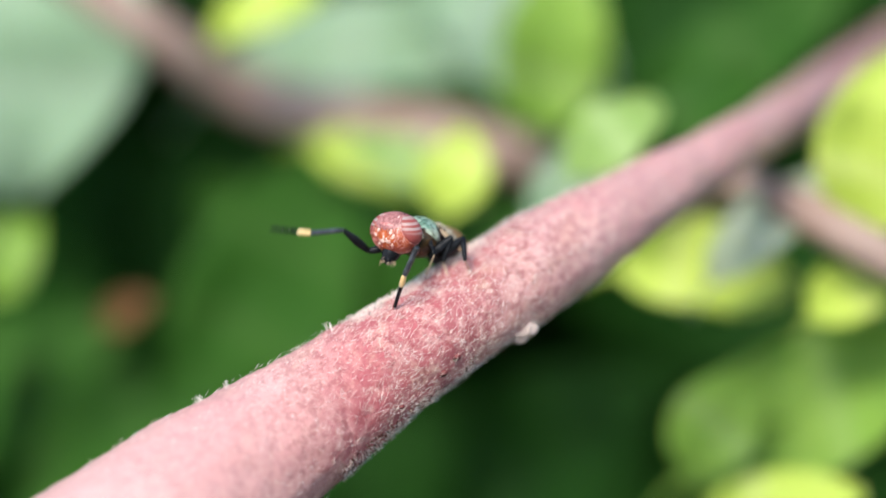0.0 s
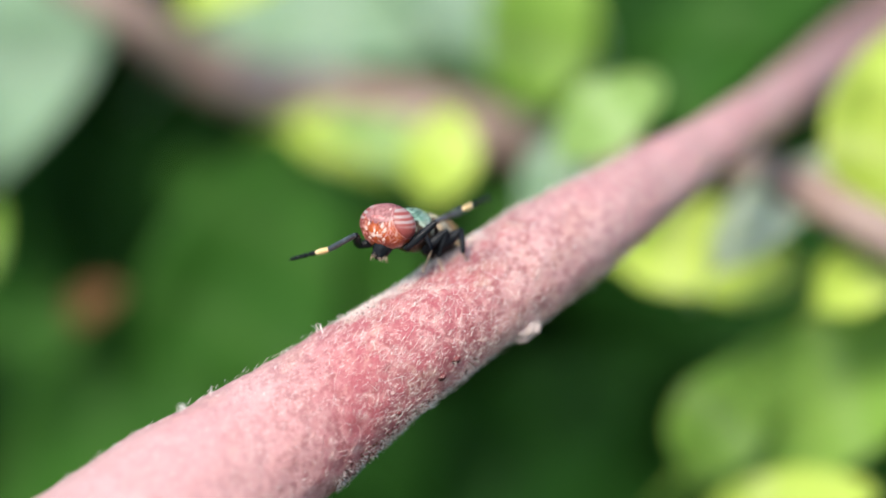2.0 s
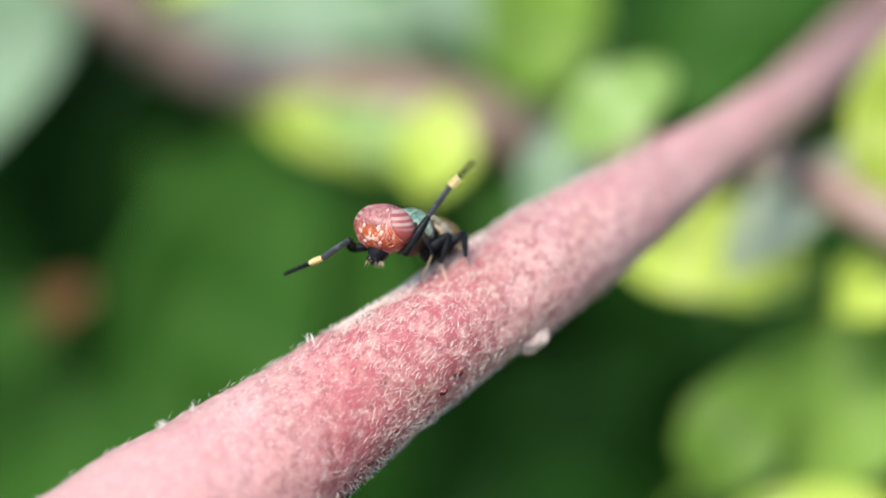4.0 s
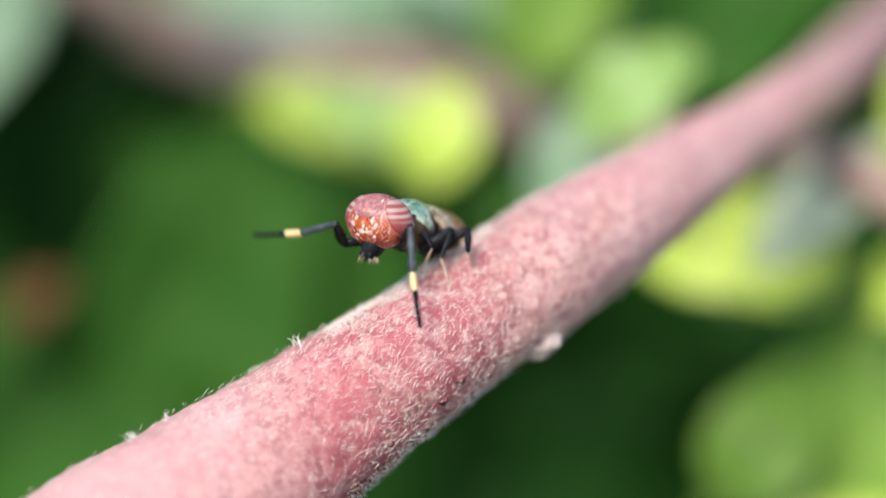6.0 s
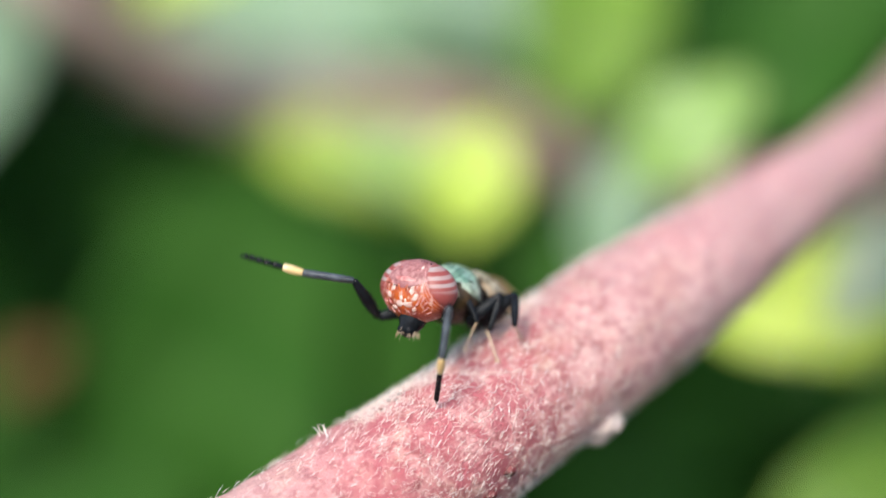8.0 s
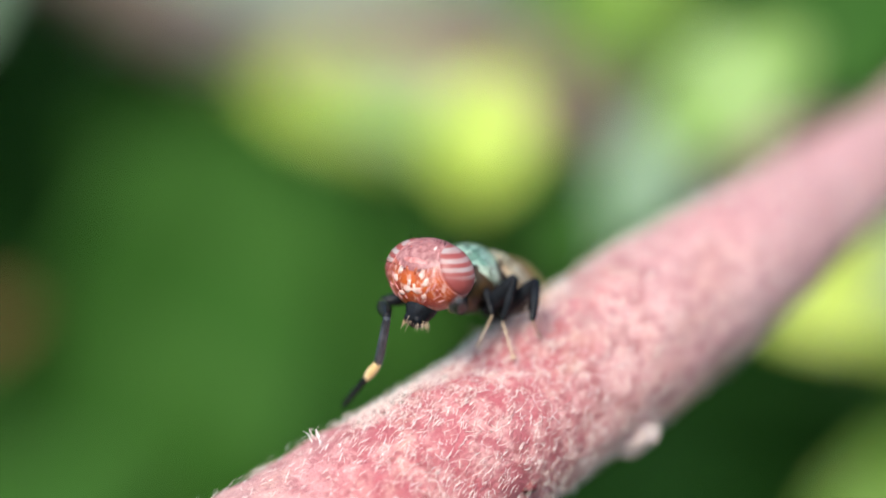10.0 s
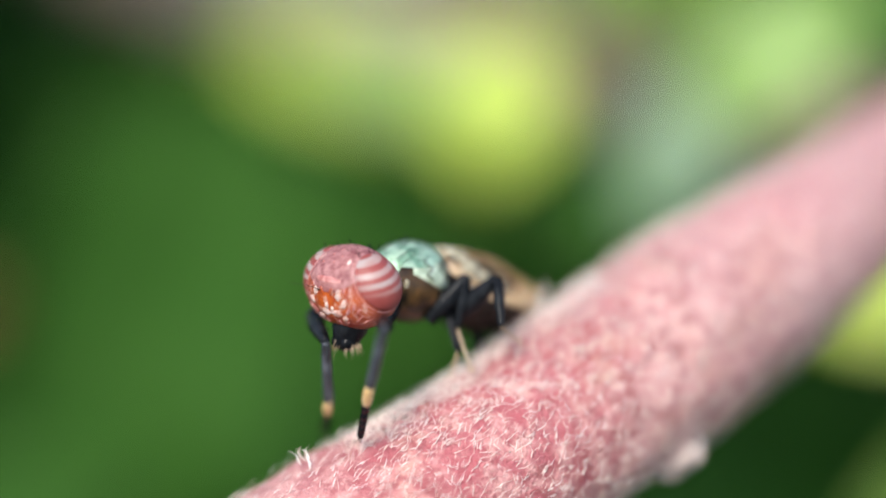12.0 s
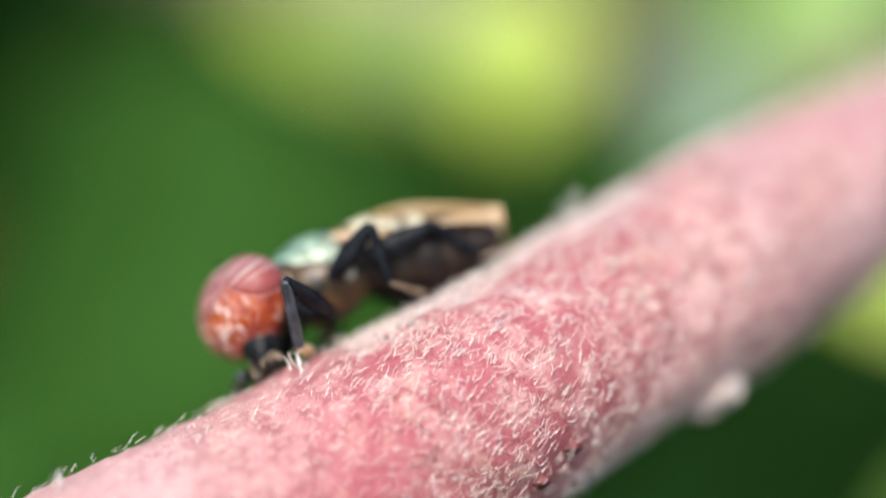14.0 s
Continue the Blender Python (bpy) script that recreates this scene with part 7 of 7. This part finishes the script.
    walk(LEGS["mid_tarsus", 1], [
        (0.0, limb((-0.42, 1.02, -0.89), (-0.57, 1.42, -1.73), down)),
        (3.0, limb((-0.45, 1.10, -0.94), (-0.60, 1.51, -1.79), down)),
        (6.0, limb((-0.11, 1.35, -0.88), (-0.25, 1.75, -1.72), down)),
        (9.5, limb((-0.06, 1.20, -0.85), (-0.20, 1.60, -1.70), down)),
        (10.0, limb((0.05, 1.23, -0.87), (-0.09, 1.63, -1.72), down)),
        (11.0, limb((0.03, 1.34, -0.91), (-0.12, 1.74, -1.76), down)),
        (12.0, limb((-0.51, 1.00, -0.86), (-0.65, 1.41, -1.71), down)),
        (12.5, limb((-0.34, 1.27, -0.70), (-0.48, 1.67, -1.55), down)),
        (12.8, limb((-0.32, 0.95, -0.64), (-0.47, 1.35, -1.49), down)),
        (13.0, limb((-0.12, 1.60, -0.66), (-0.87, 1.16, -1.05), down)),
        (13.5, limb((-0.73, 1.44, -1.30), (-1.31, 0.70, -1.42), down)),
        (14.0, limb((-0.97, 0.97, -1.10), (-1.49, 0.19, -1.26), down)),
    ])
    walk(LEGS["hind_femur", 1], [
        (0.0, limb((-0.72, 0.60, -0.78), (-0.76, 1.60, 0.20), down)),
        (3.0, limb((-0.72, 0.60, -0.78), (-1.27, 1.34, 0.27), down)),
        (6.0, limb((-0.72, 0.60, -0.78), (-1.02, 1.59, 0.16), down)),
        (9.5, limb((-0.72, 0.60, -0.78), (-0.62, 1.58, 0.22), down)),
        (10.0, limb((-0.72, 0.60, -0.78), (-0.59, 1.60, 0.19), down)),
        (11.0, limb((-0.72, 0.60, -0.78), (-0.52, 1.59, 0.19), down)),
        (12.0, limb((-0.72, 0.60, -0.78), (-1.05, 1.50, 0.24), down)),
        (12.5, limb((-0.72, 0.60, -0.78), (-1.18, 0.99, 0.48), down)),
        (12.8, limb((-0.80, 0.69, -0.49), (-1.72, 0.58, 0.55), down)),
        (13.0, limb((-0.80, 0.72, -0.47), (-1.85, 0.52, 0.41), down)),
        (13.5, limb((-0.80, 0.80, -0.40), (-2.02, 1.46, -0.54), down)),
        (14.0, limb((-0.80, 0.80, -0.40), (-2.19, 0.98, -0.48), down)),
    ])
    walk(LEGS["hind_tibia", 1], [
        (0.0, limb((-0.76, 1.60, 0.20), (-0.40, 2.12, -0.70), down)),
        (3.0, limb((-1.27, 1.34, 0.27), (-0.86, 1.87, -0.60), down)),
        (6.0, limb((-1.02, 1.59, 0.16), (-0.40, 2.14, -0.55), down)),
        (9.5, limb((-0.62, 1.58, 0.22), (-0.14, 1.97, -0.69), down)),
        (10.0, limb((-0.59, 1.60, 0.19), (-0.10, 1.97, -0.72), down)),
        (11.0, limb((-0.52, 1.59, 0.19), (-0.08, 2.12, -0.67), down)),
        (12.0, limb((-1.05, 1.50, 0.24), (-0.75, 2.05, -0.66), down)),
        (12.5, limb((-1.18, 0.99, 0.48), (-1.02, 1.78, -0.26), down)),
        (12.8, limb((-1.72, 0.58, 0.55), (-1.38, 0.07, -0.36), down)),
        (13.0, limb((-1.85, 0.52, 0.41), (-1.95, 0.55, -0.69), down)),
        (13.5, limb((-2.02, 1.46, -0.54), (-2.43, 0.66, -1.18), down)),
        (14.0, limb((-2.19, 0.98, -0.48), (-2.75, 0.38, -1.21), down)),
    ])
    walk(LEGS["hind_tarsus", 1], [
        (0.0, limb((-0.40, 2.12, -0.70), (-1.20, 1.87, -1.12), down)),
        (3.0, limb((-0.86, 1.87, -0.60), (-1.66, 1.62, -1.02), down)),
        (6.0, limb((-0.40, 2.14, -0.55), (-1.20, 1.89, -0.97), down)),
        (9.5, limb((-0.14, 1.97, -0.69), (-0.94, 1.72, -1.11), down)),
        (10.0, limb((-0.10, 1.97, -0.72), (-0.90, 1.72, -1.14), down)),
        (11.0, limb((-0.08, 2.12, -0.67), (-0.88, 1.87, -1.09), down)),
        (12.0, limb((-0.75, 2.05, -0.66), (-1.55, 1.80, -1.08), down)),
        (12.5, limb((-1.02, 1.78, -0.26), (-1.82, 1.53, -0.68), down)),
        (12.8, limb((-1.38, 0.07, -0.36), (-2.18, -0.18, -0.78), down)),
        (13.0, limb((-1.95, 0.55, -0.69), (-2.40, 1.30, -0.80), down)),
        (13.5, limb((-2.43, 0.66, -1.18), (-3.19, 0.13, -1.34), down)),
        (14.0, limb((-2.75, 0.38, -1.21), (-3.54, -0.15, -1.11), down)),
    ])
    walk(LEGS["mid_femur", -1], [
        (0.0, limb((-0.10, -0.64, -0.55), (0.08, 0.37, 0.16), down)),
        (3.0, limb((-0.10, -0.64, -0.55), (0.01, 0.44, 0.08), down)),
        (6.5, limb((-0.10, -0.64, -0.55), (0.02, 0.40, 0.13), down)),
        (9.5, limb((-0.10, -0.64, -0.55), (0.08, 0.41, 0.11), down)),
        (10.5, limb((-0.10, -0.64, -0.55), (0.06, 0.43, 0.08), down)),
        (11.0, limb((-0.10, -0.64, -0.55), (-0.08, 0.51, -0.06), down)),
        (11.2, limb((-0.10, -0.64, -0.55), (-0.15, 0.52, -0.08), down)),
        (11.5, limb((-0.10, -0.64, -0.55), (-0.27, 0.56, -0.26), down)),
        (12.0, limb((-0.10, -0.64, -0.55), (-0.57, 0.51, -0.41), down)),
        (12.5, limb((-0.10, -0.64, -0.55), (-0.23, 0.59, -0.72), down)),
        (12.65, limb((-0.10, -0.65, -0.54), (0.51, -0.20, -1.20), down)),
        (12.8, limb((-0.10, -0.65, -0.54), (0.74, -1.36, -1.13), down)),
        (13.0, limb((-0.10, -0.68, -0.52), (0.66, -1.56, -0.93), down)),
        (13.2, limb((-0.10, -0.71, -0.49), (0.67, -1.61, -0.38), down)),
        (13.5, limb((-0.10, -0.75, -0.46), (0.52, -1.73, -0.54), down)),
        (13.7, limb((-0.10, -0.76, -0.45), (0.66, -1.62, -0.71), down)),
        (14.0, limb((-0.10, -0.76, -0.45), (0.58, -1.67, -0.74), down)),
    ])
    walk(LEGS["mid_tibia", -1], [
        (0.0, limb((0.08, 0.37, 0.16), (0.30, 1.09, -0.64), down)),
        (3.0, limb((0.01, 0.44, 0.08), (0.20, 1.20, -0.69), down)),
        (6.5, limb((0.02, 0.40, 0.13), (0.23, 1.19, -0.61), down)),
        (9.5, limb((0.08, 0.41, 0.11), (0.28, 1.08, -0.74), down)),
        (10.5, limb((0.06, 0.43, 0.08), (0.27, 1.09, -0.78), down)),
        (11.0, limb((-0.08, 0.51, -0.06), (0.07, 1.33, -0.78), down)),
        (11.2, limb((-0.15, 0.52, -0.08), (-0.05, 1.45, -0.66), down)),
        (11.5, limb((-0.27, 0.56, -0.26), (-0.29, 1.60, -0.64), down)),
        (12.0, limb((-0.57, 0.51, -0.41), (-0.52, 1.08, -1.35), down)),
        (12.5, limb((-0.23, 0.59, -0.72), (0.02, 0.04, -1.64), down)),
        (12.8, limb((0.74, -1.36, -1.13), (0.76, -0.71, -2.02), down)),
        (13.0, limb((0.66, -1.56, -0.93), (1.02, -1.01, -1.81), down)),
        (13.2, limb((0.67, -1.61, -0.38), (1.11, -0.79, -0.96), down)),
        (13.5, limb((0.52, -1.73, -0.54), (0.68, -0.67, -0.79), down)),
        (13.7, limb((0.66, -1.62, -0.71), (0.37, -0.56, -0.73), down)),
        (14.0, limb((0.58, -1.67, -0.74), (0.35, -0.60, -0.75), down)),
    ])
    walk(LEGS["mid_tarsus", -1], [
        (0.0, limb((0.30, 1.09, -0.64), (0.15, 0.69, -1.49), down)),
        (3.0, limb((0.20, 1.20, -0.69), (0.05, 0.80, -1.54), down)),
        (6.5, limb((0.23, 1.19, -0.61), (0.08, 0.79, -1.46), down)),
        (9.5, limb((0.28, 1.08, -0.74), (0.14, 0.68, -1.58), down)),
        (10.5, limb((0.27, 1.09, -0.78), (0.12, 0.68, -1.63), down)),
        (11.0, limb((0.07, 1.33, -0.78), (-0.07, 0.93, -1.63), down)),
        (11.2, limb((-0.05, 1.45, -0.66), (-0.20, 1.04, -1.50), down)),
        (11.5, limb((-0.29, 1.60, -0.64), (-0.44, 1.19, -1.48), down)),
        (12.0, limb((-0.52, 1.08, -1.35), (-0.67, 0.68, -2.19), down)),
        (12.5, limb((0.02, 0.04, -1.64), (-0.12, -0.36, -2.49), down)),
        (12.8, limb((0.76, -0.71, -2.02), (0.62, -1.11, -2.87), down)),
        (13.0, limb((1.02, -1.01, -1.81), (0.88, -1.41, -2.66), down)),
        (13.2, limb((1.11, -0.79, -0.96), (0.96, -1.19, -1.81), down)),
        (13.5, limb((0.68, -0.67, -0.79), (0.53, -1.07, -1.63), down)),
        (13.7, limb((0.37, -0.56, -0.73), (0.23, -0.96, -1.58), down)),
        (14.0, limb((0.35, -0.60, -0.75), (0.20, -1.00, -1.60), down)),
    ])
    walk(LEGS["hind_femur", -1], [
        (0.0, limb((-0.80, -0.68, -0.50), (-2.18, -0.47, -0.42), down)),
        (3.0, limb((-0.80, -0.68, -0.50), (-2.17, -0.41, -0.41), down)),
        (6.5, limb((-0.80, -0.68, -0.50), (-2.16, -0.40, -0.32), down)),
        (9.5, limb((-0.80, -0.68, -0.50), (-2.19, -0.52, -0.53), down)),
        (10.5, limb((-0.80, -0.68, -0.50), (-2.19, -0.52, -0.57), down)),
        (11.0, limb((-0.80, -0.68, -0.50), (-2.17, -0.40, -0.56), down)),
        (11.2, limb((-0.80, -0.68, -0.50), (-2.17, -0.38, -0.45), down)),
        (11.5, limb((-0.80, -0.68, -0.50), (-2.17, -0.38, -0.46), down)),
        (12.0, limb((-0.80, -0.68, -0.50), (-2.06, -0.15, -0.79), down)),
        (12.5, limb((-0.80, -0.68, -0.50), (-1.91, -0.04, -1.07), down)),
        (12.65, limb((-0.80, -0.69, -0.49), (-1.04, -0.59, -1.46), down)),
        (12.8, limb((-0.80, -0.69, -0.49), (-0.12, -1.17, -1.62), down)),
        (13.0, limb((-0.80, -0.72, -0.47), (0.28, -1.01, -1.33), down)),
        (13.2, limb((-0.80, -0.75, -0.44), (0.57, -0.68, -0.81), down)),
        (13.5, limb((-0.80, -0.79, -0.41), (-0.49, -1.15, -1.78), down)),
        (13.60, limb((-0.80, -0.79, -0.41), (-1.18, -0.76, -1.33), down)),
        (13.7, limb((-0.80, -0.80, -0.40), (-2.00, -0.35, -1.13), down)),
        (14.0, limb((-0.80, -0.80, -0.40), (-2.00, -0.52, -1.21), down)),
    ])
    walk(LEGS["hind_tibia", -1], [
        (0.0, limb((-2.18, -0.47, -0.42), (-1.46, -0.11, -1.17), down)),
        (3.0, limb((-2.17, -0.41, -0.41), (-1.56, -0.00, -1.22), down)),
        (6.5, limb((-2.16, -0.40, -0.32), (-1.53, -0.01, -1.14), down)),
        (9.5, limb((-2.19, -0.52, -0.53), (-1.48, -0.12, -1.27), down)),
        (10.5, limb((-2.19, -0.52, -0.57), (-1.49, -0.11, -1.31), down)),
        (11.0, limb((-2.17, -0.40, -0.56), (-1.63, 0.06, -1.40), down)),
        (11.2, limb((-2.17, -0.38, -0.45), (-1.69, 0.10, -1.32), down)),
        (11.5, limb((-2.17, -0.38, -0.46), (-1.83, 0.15, -1.36), down)),
        (12.0, limb((-2.06, -0.15, -0.79), (-1.72, 0.38, -1.69), down)),
        (12.5, limb((-1.91, -0.04, -1.07), (-0.97, 0.13, -1.63), down)),
        (12.65, limb((-1.01, -0.60, -1.35), (-0.54, 0.12, -1.86), down)),
        (12.8, limb((-0.12, -1.17, -1.62), (-0.26, -0.12, -1.93), down)),
        (13.0, limb((0.28, -1.01, -1.33), (-0.12, -0.10, -1.80), down)),
        (13.2, limb((0.57, -0.68, -0.81), (-0.19, -0.09, -1.35), down)),
        (13.5, limb((-0.49, -1.15, -1.78), (-0.65, -0.15, -1.34), down)),
        (13.60, limb((-1.25, -0.75, -1.46), (-0.68, 0.06, -1.26), down)),
        (13.7, limb((-2.00, -0.35, -1.13), (-0.95, -0.06, -1.27), down)),
        (14.0, limb((-2.00, -0.52, -1.21), (-0.98, -0.12, -1.27), down)),
    ])
    walk(LEGS["hind_tarsus", -1], [
        (0.0, limb((-1.46, -0.11, -1.17), (-1.98, -0.99, -1.40), down)),
        (3.0, limb((-1.56, -0.00, -1.22), (-2.08, -0.88, -1.46), down)),
        (6.5, limb((-1.53, -0.01, -1.14), (-2.06, -0.89, -1.37), down)),
        (9.5, limb((-1.48, -0.12, -1.27), (-2.00, -1.00, -1.50), down)),
        (10.5, limb((-1.49, -0.11, -1.31), (-2.02, -0.99, -1.54), down)),
        (11.0, limb((-1.63, 0.06, -1.40), (-2.15, -0.82, -1.63), down)),
        (11.2, limb((-1.69, 0.10, -1.32), (-2.22, -0.77, -1.55), down)),
        (11.5, limb((-1.83, 0.15, -1.36), (-2.36, -0.73, -1.59), down)),
        (12.0, limb((-1.72, 0.38, -1.69), (-2.24, -0.50, -1.92), down)),
        (12.5, limb((-0.97, 0.13, -1.63), (-1.50, -0.75, -1.86), down)),
        (12.8, limb((-0.26, -0.12, -1.93), (-0.78, -1.00, -2.16), down)),
        (13.0, limb((-0.12, -0.10, -1.80), (-0.65, -0.98, -2.04), down)),
        (13.2, limb((-0.19, -0.09, -1.35), (-0.71, -0.97, -1.58), down)),
        (13.5, limb((-0.65, -0.15, -1.34), (-1.17, -1.03, -1.57), down)),
        (13.7, limb((-0.95, -0.06, -1.27), (-1.47, -0.94, -1.50), down)),
        (14.0, limb((-0.98, -0.12, -1.27), (-1.50, -1.00, -1.50), down)),
    ])


motions()
